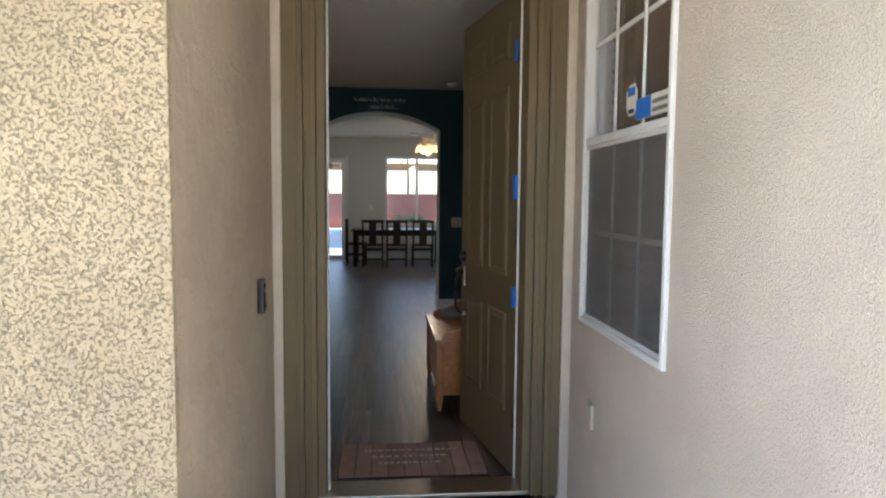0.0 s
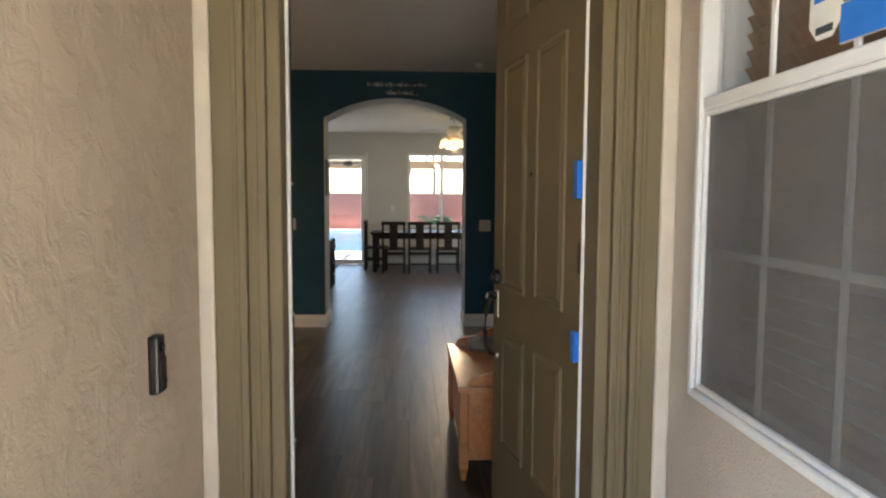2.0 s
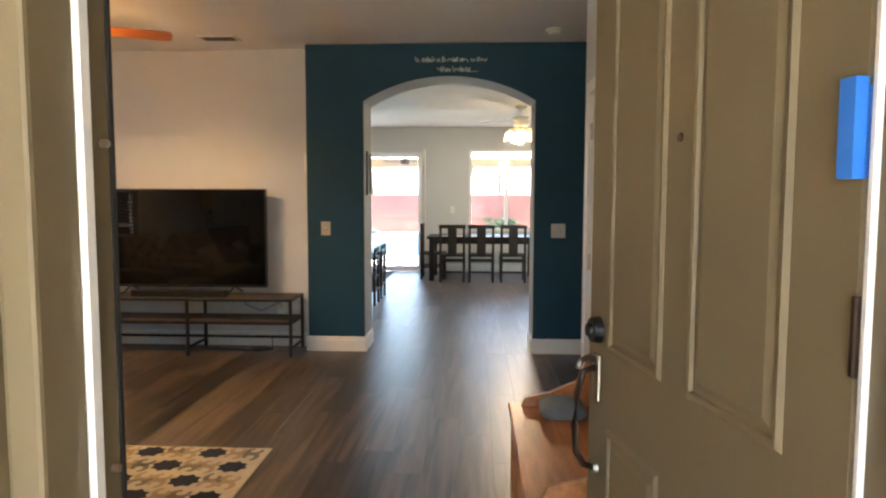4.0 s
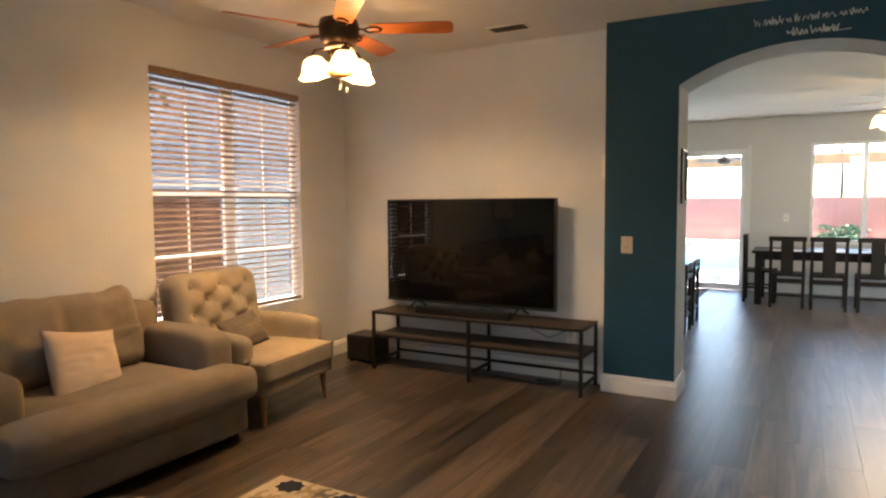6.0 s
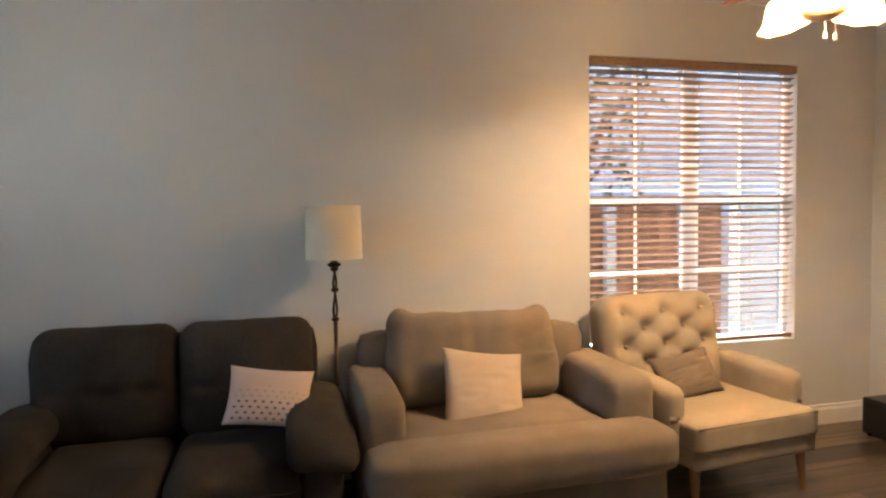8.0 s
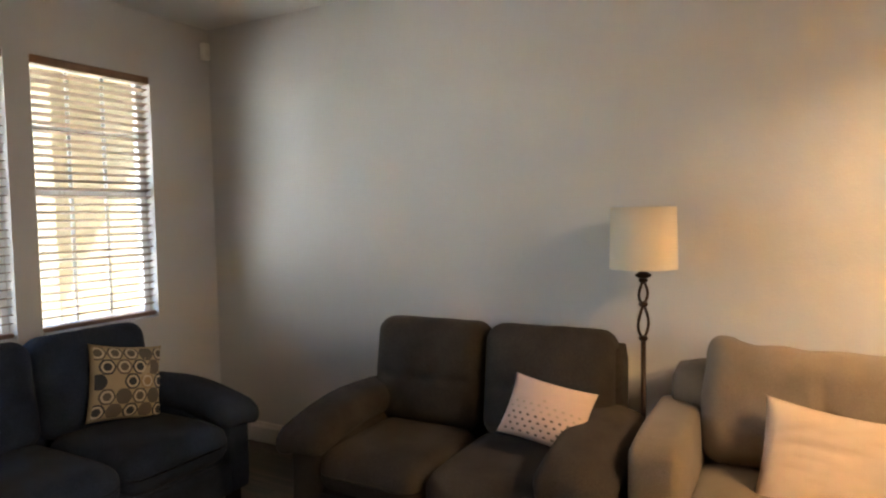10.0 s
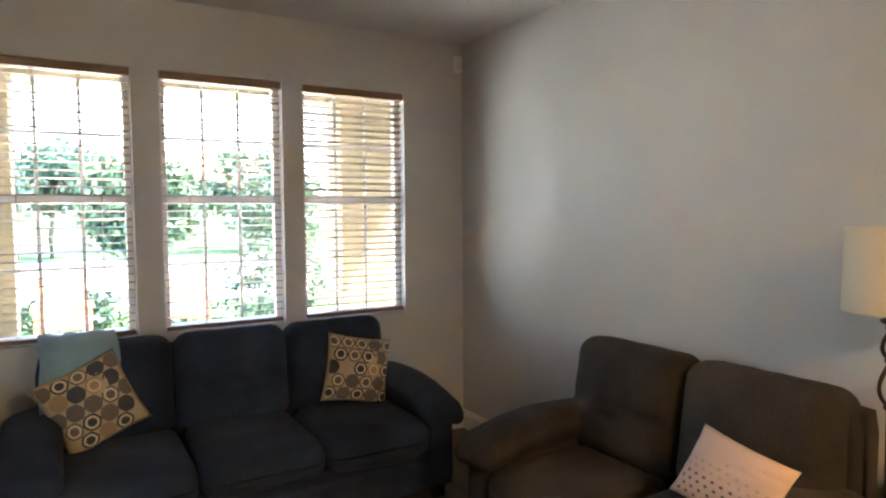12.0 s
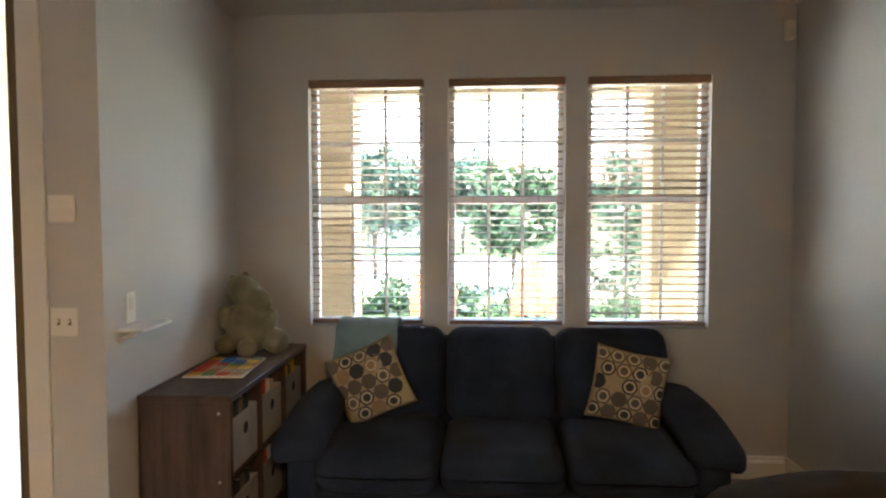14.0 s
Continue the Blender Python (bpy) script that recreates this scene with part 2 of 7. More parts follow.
M["black"] = mat("black_metal", (0.012, 0.011, 0.010), 0.45, metal=0.3, vary=0.2, scale=10)
M["plastic"] = mat("black_plastic", (0.010, 0.010, 0.010), 0.35, vary=0.2, scale=10)
M["darkwood"] = mat("espresso_wood", (0.012, 0.0075, 0.0055), 0.45, vary=0.3, scale=3, stretch=(4, 4, 30), spec=0.3)
M["orange"] = mat("honey_oak", (0.42, 0.155, 0.045), 0.35, vary=0.22, scale=3, stretch=(14, 2, 14), coat=0.25, fine=0.1, bump_scale=30)
M["metal"] = mat("satin_nickel", (0.55, 0.50, 0.44), 0.3, metal=1.0, vary=0.1, scale=20)
M["bronze"] = mat("dark_bronze", (0.040, 0.022, 0.014), 0.4, metal=0.6, vary=0.25, scale=12)
M["chrome"] = mat("polished_metal", (0.30, 0.27, 0.23), 0.38, metal=1.0, vary=0.05, scale=20)
M["screen"] = mat("dark_screen", (0.003, 0.003, 0.0035), 0.035, vary=0.05, scale=4, spec=0.28)
M["shade"] = mat("cream_lampshade", (0.72, 0.66, 0.54), 0.9, vary=0.04, scale=4, bump=0.3, bump_scale=400)
M["pink"] = mat("pale_blush_cotton", (0.68, 0.53, 0.46), 0.95, vary=0.06, scale=6, bump=0.5, bump_scale=260)
M["sand"] = mat("sand_beige_cotton", (0.52, 0.42, 0.33), 0.95, vary=0.08, scale=6, bump=0.5, bump_scale=260)
M["greycloth"] = mat("grey_brown_cushion", (0.16, 0.13, 0.105), 0.95, vary=0.1, scale=6, bump=0.5, bump_scale=260)
M["cream"] = mat("cream_print", (0.46, 0.37, 0.24), 0.95, vary=0.08, scale=8, bump=0.4, bump_scale=260)
M["slate"] = mat("slate_print", (0.050, 0.055, 0.065), 0.95, vary=0.1, scale=8, bump=0.4, bump_scale=260)
M["mushroom"] = mat("mushroom_print", (0.135, 0.118, 0.095), 0.95, vary=0.1, scale=8, bump=0.4, bump_scale=260)
M["tan"] = mat("tan_print", (0.37, 0.25, 0.135), 0.95, vary=0.12, scale=8, bump=0.4, bump_scale=200)
M["rugnavy"] = mat("navy_pile", (0.020, 0.026, 0.045), 0.98, vary=0.15, scale=9, bump=0.6, bump_scale=200)
M["ruggrey"] = mat("grey_pile", (0.21, 0.19, 0.16), 0.98, vary=0.15, scale=9, bump=0.6, bump_scale=200)
M["rugtan"] = mat("sand_pile", (0.44, 0.33, 0.20), 0.98, vary=0.12, scale=9, bump=0.6, bump_scale=200)
M["rugcream"] = mat("ivory_pile", (0.62, 0.53, 0.39), 0.98, vary=0.08, scale=9, bump=0.6, bump_scale=200)
M["throw"] = mat("pale_blue_fleece", (0.20, 0.33, 0.40), 0.98, vary=0.12, scale=8, bump=0.8, bump_scale=180, sheen=0.2)
M["plush"] = mat("olive_grey_plush", (0.24, 0.23, 0.15), 0.98, vary=0.2, scale=10, bump=0.9, bump_scale=150, sheen=0.3)
M["case"] = mat("rustic_walnut_laminate", (0.086, 0.051, 0.037), 0.5, vary=0.45, scale=2.2, stretch=(9, 9, 1.2), fine=0.15, bump_scale=20)
M["bin"] = mat("whitewashed_canvas", (0.42, 0.40, 0.38), 0.85, vary=0.15, scale=7, bump=0.3, bump_scale=120)
M["blue"] = mat("blue_tape", (0.015, 0.17, 0.60), 0.6, vary=0.06, scale=20)
M["red"] = mat("red_toy", (0.55, 0.06, 0.03), 0.5, vary=0.1, scale=20)
M["yellow"] = mat("yellow_card", (0.65, 0.42, 0.05), 0.5, vary=0.1, scale=20)
M["green"] = mat("green_card", (0.08, 0.28, 0.12), 0.5, vary=0.1, scale=20)
M["paper"] = mat("white_card", (0.70, 0.68, 0.64), 0.6, vary=0.05, scale=20)
M["bladewood"] = mat("cherry_fan_blade", (0.45, 0.135, 0.035), 0.4, vary=0.25, scale=3, stretch=(2, 20, 2), coat=0.2)
M["legwood"] = mat("light_oak_leg", (0.30, 0.16, 0.07), 0.45, vary=0.2, scale=4, stretch=(10, 10, 2))
M["shelfwood"] = mat("brown_grey_shelf", (0.060, 0.044, 0.034), 0.5, vary=0.35, scale=2.5, stretch=(1.5, 14, 14))
M["glow"] = glow_mat("lit_frosted_glass", (1.0, 0.70, 0.34), 0.14)
M["glow2"] = glow_mat("lit_white_glass", (1.0, 0.70, 0.38), 0.25)
# frosted shades let a little of the bulb's light straight through
for key in ("glow", "glow2"):
    gn = M[key].node_tree
    g_tr, g_mix = gn.nodes.new("ShaderNodeBsdfTransparent"), gn.nodes.new("ShaderNodeMixShader")
    g_tr.inputs[0].default_value = (1.0, 0.86, 0.66, 1)
    g_mix.inputs[0].default_value = 0.12
    gn.links.new(gn.nodes["Principled BSDF"].outputs[0], g_mix.inputs[1])
    gn.links.new(g_tr.outputs[0], g_mix.inputs[2])
    gn.links.new(g_mix.outputs[0], gn.nodes["Material Output"].inputs[0])
M["heather"] = mat("heather_grey_knit", (0.17, 0.185, 0.175), 0.95, vary=0.15, scale=12, bump=0.8, bump_scale=160)
M["casing"] = mat("white_sensor_casing", (0.86, 0.85, 0.82), 0.4, vary=0.02, scale=8)
M["rubber"] = mat("black_weatherstrip", (0.012, 0.012, 0.012), 0.7)
M["matclay"] = mat("clay_coloured_mat", (0.30, 0.19, 0.15), 0.95, vary=0.15, scale=9, rand=0.18, bump=0.6, bump_scale=90)
M["matink"] = mat("pale_mat_print", (0.50, 0.40, 0.35), 0.95)
M["concrete"] = mat("pale_concrete", (0.60, 0.57, 0.52), 0.9, vary=0.12, scale=1.2, bump=0.4, bump_scale=40, fine=0.06)
M["patio"] = mat("grey_patio_concrete", (0.27, 0.26, 0.245), 0.9, vary=0.12, scale=1.2, bump=0.4, bump_scale=40, fine=0.06)
M["lawn"] = mat("lawn_soil", (0.05, 0.10, 0.025), 0.95, vary=0.3, scale=4, bump=1.0, bump_scale=90, fine=0.4)
M["leaf"] = mat("leaf_green", (0.042, 0.085, 0.040), 0.55, vary=0.45, scale=3, rand=0.2)
M["leaf2"] = mat("leaf_blue_green", (0.035, 0.085, 0.058), 0.55, vary=0.4, scale=3, rand=0.2)
M["bark"] = mat("tree_bark", (0.10, 0.075, 0.055), 0.9, vary=0.3, scale=8, stretch=(3, 3, 0.6), bump=0.8, bump_scale=30)
M["fence"] = mat("cedar_fence", (0.30, 0.125, 0.060), 0.75, vary=0.25, scale=2, stretch=(8, 8, 0.8), rand=0.2, fine=0.15, bump_scale=25)
M["blockwall"] = mat("red_block_wall", (0.31, 0.115, 0.088), 0.9, vary=0.15, scale=2, rand=0.08, bump=0.4, bump_scale=60)
M["water"] = mat("pool_water", (0.015, 0.18, 0.30), 0.08, vary=0.35, scale=2.5, bump=0.6, bump_scale=4, spec=0.4)
M["beam"] = mat("tan_timber", (0.40, 0.25, 0.13), 0.7, vary=0.15, scale=2, rand=0.1)
M["roof"] = mat("clay_roof_tile", (0.30, 0.16, 0.11), 0.85, vary=0.25, scale=3, bump=0.5, bump_scale=8)
M["granite"] = mat("brown_granite", (0.16, 0.11, 0.08), 0.2, vary=0.5, scale=30)
M["terracotta"] = mat("terracotta_clay", (0.45, 0.16, 0.08), 0.8, vary=0.15, scale=6)


# ---- building helpers ----
def part(name, bm, material, parent=None, label="", smooth=False):
    """Links a bmesh as one mesh object under a thing or a part."""
    me = bpy.data.meshes.new(name)
    bm.normal_update()
    bm.to_mesh(me)
    bm.free()
    for m in material if isinstance(material, (list, tuple)) else [material]:
        me.materials.append(m)
    if smooth:
        me.polygons.foreach_set("use_smooth", [True] * len(me.polygons))
    ob = new(name, me)
    if parent:
        ob.parent = parent
    if label:
        ob["label"] = label
    return ob


def thing(name, label, category, group="", kind="", at=None):
    ob = new(name)
    ob.empty_display_size = 0.1
    tagged(ob, label, category, group, kind)
    if at:
        ob.matrix_world = at
    return ob


def solid(name, bm, material, label, category="", kind="", group="", smooth=False):
    return tagged(part(name, bm, material, smooth=smooth), label, category, group, kind)


def nb():
    return bmesh.new()


def box(bm, x0, x1, y0, y1, z0, z1, bevel=0.0, mi=0, seg=1):
    r = bmesh.ops.create_cube(bm, size=1.0)
    vs = r["verts"]
    for v in vs:
        v.co = Vector((x0 + (v.co.x + 0.5) * (x1 - x0), y0 + (v.co.y + 0.5) * (y1 - y0), z0 + (v.co.z + 0.5) * (z1 - z0)))
    fs = {f for v in vs for f in v.link_faces}
    for f in fs:
        f.material_index = mi
    if bevel:
        es = list({e for v in vs for e in v.link_edges})
        out = bmesh.ops.bevel(bm, geom=es, offset=bevel, segments=seg, profile=0.6, affect="EDGES")
        for f in out["faces"]:
            f.material_index = mi
    return bm


def bx(*a, **k):
    return box(nb(), *a, **k)


def tube(bm, p0, p1, r0, r1=None, seg=12, caps=True):
    p0, p1 = Vector(p0), Vector(p1)
    r1 = r0 if r1 is None else r1
    d = p1 - p0
    m = Matrix.Translation((p0 + p1) / 2) @ d.to_track_quat("Z", "Y").to_matrix().to_4x4()
    bmesh.ops.create_cone(bm, cap_ends=caps, segments=seg, radius1=r0, radius2=r1, depth=d.length, matrix=m)
    return bm


def pipe(bm, pts, r, seg=8):
    """A round bar swept along points."""
    pts = [Vector(p) for p in pts]
    rings = []
    for i, p in enumerate(pts):
        d = (pts[min(i + 1, len(pts) - 1)] - pts[max(i - 1, 0)]).normalized()
        q = d.to_track_quat("Z", "Y").to_matrix()
        rings.append([bm.verts.new(p + q @ Vector((r * math.cos(a), r * math.sin(a), 0)))
                      for a in (2 * math.pi * k / seg for k in range(seg))])
    for a, b in zip(rings, rings[1:]):
        for k in range(seg):
            bm.faces.new((a[k], a[(k + 1) % seg], b[(k + 1) % seg], b[k]))
    bm.faces.new(rings[0][::-1])
    bm.faces.new(rings[-1])
    return bm


def lathe(bm, profile, seg=24, c=(0, 0, 0), closed=True):
    """Turns (radius, z) pairs round an upright axis at c."""
    rings = []
    for r, z in profile:
        rings.append([bm.verts.new((c[0] + r * math.cos(a), c[1] + r * math.sin(a), c[2] + z))
                      for a in (2 * math.pi * k / seg for k in range(seg))])
    for a, b in zip(rings, rings[1:]):
        for k in range(seg):
            bm.faces.new((a[k], a[(k + 1) % seg], b[(k + 1) % seg], b[k]))
    if closed:
        bm.faces.new(rings[0][::-1])
        bm.faces.new(rings[-1])
    return bm


def softbox(bm, x0, x1, y0, y1, z0, z1, k=6.0, n=10, puff=0.0, sag=None, m=None):
    """A stuffed block: rounded all over. puff swells its broad faces; sag(u, v, w) shifts a point in metres."""
    before = set(bm.verts)
    r = bmesh.ops.create_cube(bm, size=2.0)
    es = list({e for v in r["verts"] for e in v.link_edges})
    bmesh.ops.subdivide_edges(bm, edges=es, cuts=n, use_grid_fill=True)
    vs = [v for v in bm.verts if v not in before]
    c = Vector(((x0 + x1) / 2, (y0 + y1) / 2, (z0 + z1) / 2))
    h = Vector(((x1 - x0) / 2, (y1 - y0) / 2, (z1 - z0) / 2))
    small = min(h)
    for v in vs:
        p = v.co.copy()
        # radius of the rounding follows the thinnest side, so that long blocks keep straight faces
        q = Vector((p.x * h.x, p.y * h.y, p.z * h.z))
        rad = small * min(0.98, 4.0 / k)
        inner = Vector((max(-h.x + rad, min(h.x - rad, q.x)), max(-h.y + rad, min(h.y - rad, q.y)), max(-h.z + rad, min(h.z - rad, q.z))))
        d = q - inner
        if d.length > 1e-9:
            mx = max(abs(d.x), abs(d.y), abs(d.z))
            q = inner + d.normalized() * mx
        if puff:
            u, w, t = (q.x / h.x), (q.y / h.y), (q.z / h.z)
            dome = [(1 - w * w) * (1 - t * t), (1 - u * u) * (1 - t * t), (1 - u * u) * (1 - w * w)]
            ax = [h.x, h.y, h.z].index(small)
            q[ax] += math.copysign(puff * dome[ax], q[ax]) * min(1, abs(q[ax]) / small)
        if sag:
            q += Vector(sag(q.x / h.x, q.y / h.y, q.z / h.z))
        v.co = (m @ (q + c)) if m else (q + c)
    return bm


def holed(bm, axis, c0, c1, a0, a1, z0, z1, holes, mi=0):
    """A wall slab between c0 and c1 on its axis, from a0 to a1 along it, with rectangular holes (a, b, bottom, top)."""
    cuts = sorted({a0, a1, *[h[0] for h in holes], *[h[1] for h in holes]})
    for s, e in zip(cuts, cuts[1:]):
        mid = (s + e) / 2
        zs = [z0]
        for h in sorted((h for h in holes if h[0] < mid < h[1]), key=lambda h: h[2]):
            zs += [h[2], h[3]]
        zs.append(z1)
        for lo, hi in zip(zs[::2], zs[1::2]):
            if hi - lo > 1e-4:
                if axis == "x":
                    box(bm, c0, c1, s, e, lo, hi, mi=mi)
                else:
                    box(bm, s, e, c0, c1, lo, hi, mi=mi)
    return bm


def wall(name, axis, c0, c1, a0, a1, z0, z1, material, label, holes=()):
    bm = holed(nb(), axis, c0, c1, a0, a1, z0, z1, list(holes))
    bmesh.ops.remove_doubles(bm, verts=bm.verts, dist=1e-4)
    # inner faces between the slabs' blocks go
    seen = {}
    for f in bm.faces:
        key = tuple(round(v, 3) for v in f.calc_center_median())
        seen.setdefault(key, []).append(f)
    twins = [f for fs in seen.values() if len(fs) > 1 for f in fs]
    bmesh.ops.delete(bm, geom=twins, context="FACES_ONLY")
    return solid(name, bm, material, label, "wall", "structure")


# ---- floor base, ceilings ----
solid("floor", bx(-3.76, 4.2, YD, YB, -0.12, -0.006), M["sub"], "dark underlay beneath grey-brown wood-look planks", "floor", "structure")
solid("floor_bay", bx(XW, XB, YF, YD, -0.12, -0.006), M["sub"], "dark underlay beneath planks in the window bay", "floor", "structure")
solid("ceiling", bx(XW - 0.13, XR + 1.6, YD - 0.16, YTV + 0.13, CEIL, CEIL + 0.12), M["ceil"], "textured off-white painted living room ceiling", "ceiling", "structure")
solid("ceiling_bay", bx(XW - 0.13, XB + 0.12, YF - 0.15, YD - 0.16, CEIL, CEIL + 0.12), M["ceil"], "textured off-white painted ceiling of the bay", "ceiling", "structure")
solid("ceiling_dining", bx(-3.77, 4.2, YTV + 0.13, YB + 0.15, CEIL, CEIL + 0.12), M["ceil"], "plain off-white dining room ceiling", "ceiling", "structure")

FRONT = [(-1.51, -0.813), (-2.343, -1.651), (-3.176, -2.470)]
WZ0, WZ1 = 0.885, 2.36
SIDE = (3.04, 4.525, 0.597, 2.38)
PW = (-1.192, -0.331, 0.88, 2.47)
# unseen far ends of these two openings are widened to let in more daylight
SLIDE = (-3.40, -0.563, 0.0, 2.282)
DWIN = (0.32, 3.40, 0.80, 2.325)

# ---- walls ----
wall("wall_front", "y", YF - 0.12, YF, XW, XB, 0, CEIL, M["wall"], "grey painted wall with three tall windows", [(a, b, WZ0, WZ1) for a, b in FRONT])
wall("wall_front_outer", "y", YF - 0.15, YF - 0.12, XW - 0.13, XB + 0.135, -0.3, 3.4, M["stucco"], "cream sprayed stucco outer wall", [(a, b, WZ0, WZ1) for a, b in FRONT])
wall("wall_side", "x", XW - 0.11, XW, YF - 0.12, YTV + 0.12, 0, CEIL, M["wall"], "warm grey painted side wall", [(SIDE[0], SIDE[1], SIDE[2], SIDE[3])])
wall("wall_side_outer", "x", XW - 0.13, XW - 0.11, YF - 0.12, YTV + 0.12, -0.3, 3.4, M["stucco"], "stucco outer side wall", [(SIDE[0], SIDE[1], SIDE[2], SIDE[3])])
wall("wall_bay", "x", XB, XB + 0.115, YF, YD, 0, CEIL, M["wall"], "blue-grey lit wall beside the bookcase")
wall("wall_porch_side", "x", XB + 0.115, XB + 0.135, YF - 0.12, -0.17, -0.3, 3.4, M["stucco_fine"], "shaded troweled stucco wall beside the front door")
wall("wall_tv", "y", YTV, YTV + 0.12, XW, -1.07, 0, CEIL, M["wall"], "grey painted wall behind the television")
wall("wall_entry_right", "x", XR, XR + 0.115, YD, 3.46, 0, CEIL, M["wall"], "grey painted entry wall with a white door", [(2.50, 3.26, 0, 2.04)])
wall("wall_hall_end", "x", 2.6, 2.72, 3.46, YA, 0, CEIL, M["wall"], "grey painted wall at the end of the side hall")
wall("wall_hall_near", "y", 3.345, 3.46, XR + 0.115, 2.72, 0, CEIL, M["wall"], "grey painted hall wall")
wall("wall_closet", "x", 1.95, 2.05, YD, 3.345, 0, CEIL, M["wall"], "plain wall closing the closet")
wall("wall_door", "y", -0.14, YD, XB + 0.115, XR + 0.9, 0, CEIL, M["wall"], "grey painted wall round the front door", [(-0.075, 0.992, -0.01, 2.53)])
wall("wall_garden", "y", YB, YB + 0.13, -3.77, 4.2, 0, CEIL, M["wall"], "pale grey dining room wall with glass door and window", [SLIDE, DWIN])
wall("wall_dining_left", "x", -3.77, -3.65, YTV + 0.12, YB, 0, CEIL, M["wall"], "pale grey kitchen wall")
wall("wall_dining_right", "x", 4.1, 4.2, YA2, YB, 0, CEIL, M["wall"], "pale grey dining room wall")
wall("wall_kitchen_back", "y", YTV + 0.12, YA2, -3.65, -1.07, 0, CEIL, M["wall"], "pale grey kitchen wall behind the television wall")

# porch: right wall, roof, slab
wall("wall_porch_right", "x", 1.135, 1.165, -3.4, -0.14, -0.3, 3.4, M["stucco_sand"], "cream sand-finish stucco porch wall with a window", [PW])
wall("wall_porch_right_inner", "x", 1.165, 1.30, -3.4, -0.14, 0, 2.9, M["wall"], "inner leaf of the porch wall", [PW])
wall("wall_den_back", "x", 3.2, 3.3, -3.4, -0.14, 0, 2.9, M["wall"], "plain wall of the room behind the porch window")
wall("wall_den_far", "y", -3.5, -3.4, 1.135, 3.3, 0, 2.9, M["wall"], "plain end wall of the room behind the porch window")
solid("floor_den", bx(1.3, 3.2, -3.4, -0.14, -0.12, 0.0), M["sub"], "dark floor of the room behind the porch window", "floor", "structure")
solid("ceiling_den", bx(1.135, 3.3, -3.5, -0.14, 2.9, 3.0), M["ceil"], "ceiling of the room behind the porch window", "ceiling", "structure")
solid("ceiling_porch", bx(XB + 0.135, 1.135, -1.55, -0.17, 2.80, 2.92), M["caulk"], "plastered porch ceiling", "ceiling", "structure")
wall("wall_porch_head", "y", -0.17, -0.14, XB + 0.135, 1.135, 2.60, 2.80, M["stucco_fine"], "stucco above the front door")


# ---- arch wall ----
def arch_wall():
    bm = nb()
    spring, apex = 2.25, 2.464
    mid, half = (AL + AR) / 2, (AR - AL) / 2
    R = (half ** 2 + (apex - spring) ** 2) / (2 * (apex - spring))
    pts = []
    n = 28
    for i in range(n + 1):
        x = AL + (AR - AL) * i / n
        pts.append((x, apex - R + math.sqrt(R * R - (x - mid) ** 2)))
    # front and back as strips, so that every face is a clean quad
    for y, flip, mi in ((YA, False, 0), (YA2, True, 1)):
        def quad(a, b, c, d):
            vs = [bm.verts.new((p[0], y, p[1])) for p in (a, b, c, d)]
            f = bm.faces.new(vs[::-1] if flip else vs)
            f.material_index = mi
        quad((-1.07, 0), (AL, 0), (AL, CEIL), (-1.07, CEIL))
        quad((AR, 0), (2.72, 0), (2.72, CEIL), (AR, CEIL))
        for a, b in zip(pts, pts[1:]):
            quad(a, b, (b[0], CEIL), (a[0], CEIL))
    edge = [(AL, 0)] + pts + [(AR, 0)]
    for a, b in zip(edge, edge[1:]):
        vs = [bm.verts.new(p) for p in ((a[0], YA, a[1]), (a[0], YA2, a[1]), (b[0], YA2, b[1]), (b[0], YA, b[1]))]
        f = bm.faces.new(vs)
        f.material_index = 1
    for x, flip in ((-1.07, False), (2.72, True)):
        vs = [bm.verts.new(p) for p in ((x, YA, 0), (x, YA, CEIL), (x, YA2, CEIL), (x, YA2, 0))]
        f = bm.faces.new(vs[::-1] if flip else vs)
        f.material_index = 1
    bmesh.ops.remove_doubles(bm, verts=bm.verts, dist=1e-4)
    bmesh.ops.recalc_face_normals(bm, faces=bm.faces)
    return solid("wall_arch", bm, [M["teal"], M["wall"]], "deep teal accent wall with a wide segmental arch", "wall", "structure")


arch_wall()


# ---- trim: baseboards, frames ----
def base_run(name, pts, h=0.135, t=0.016):
    """A moulded white baseboard along straight runs; each run is (x0, y0, x1, y1, nx, ny) with the room on the n side."""
    bm = nb()
    for x0, y0, x1, y1, nx, ny in pts:
        prof = [(0, 0), (t, 0), (t, h * 0.72), (t * 0.75, h * 0.80), (t * 0.55, h * 0.84), (t * 0.5, h * 0.95), (0, h)]
        a = [bm.verts.new((x0 + nx * d, y0 + ny * d, z)) for d, z in prof]
        b = [bm.verts.new((x1 + nx * d, y1 + ny * d, z)) for d, z in prof]
        for i in range(len(prof) - 1):
            bm.faces.new((a[i], b[i], b[i + 1], a[i + 1]))
        bm.faces.new(a)
        bm.faces.new(b[::-1])
    bmesh.ops.recalc_face_normals(bm, faces=bm.faces)
    return solid(name, bm, M["white"], "white moulded baseboard along the wall", "baseboard", "structure")


T = 0.016
base_run("baseboard_living", [(XW, YTV, XW, YF, 1, 0), (-1.07, YTV, XW + T, YTV, 0, -1), (XW + T, YF, XB - T, YF, 0, 1), (XB, YF, XB, YD, -1, 0), (XB, YD, -0.14, YD, 0, 1)])
base_run("baseboard_arch", [(-1.07 - T, YA, AL + T, YA, 0, -1), (-1.07, YTV, -1.07, YA, -1, 0), (AL, YA, AL, YA2, 1, 0),
                            (AR - T, YA, 2.6, YA, 0, -1), (AR, YA2, AR, YA, -1, 0)])
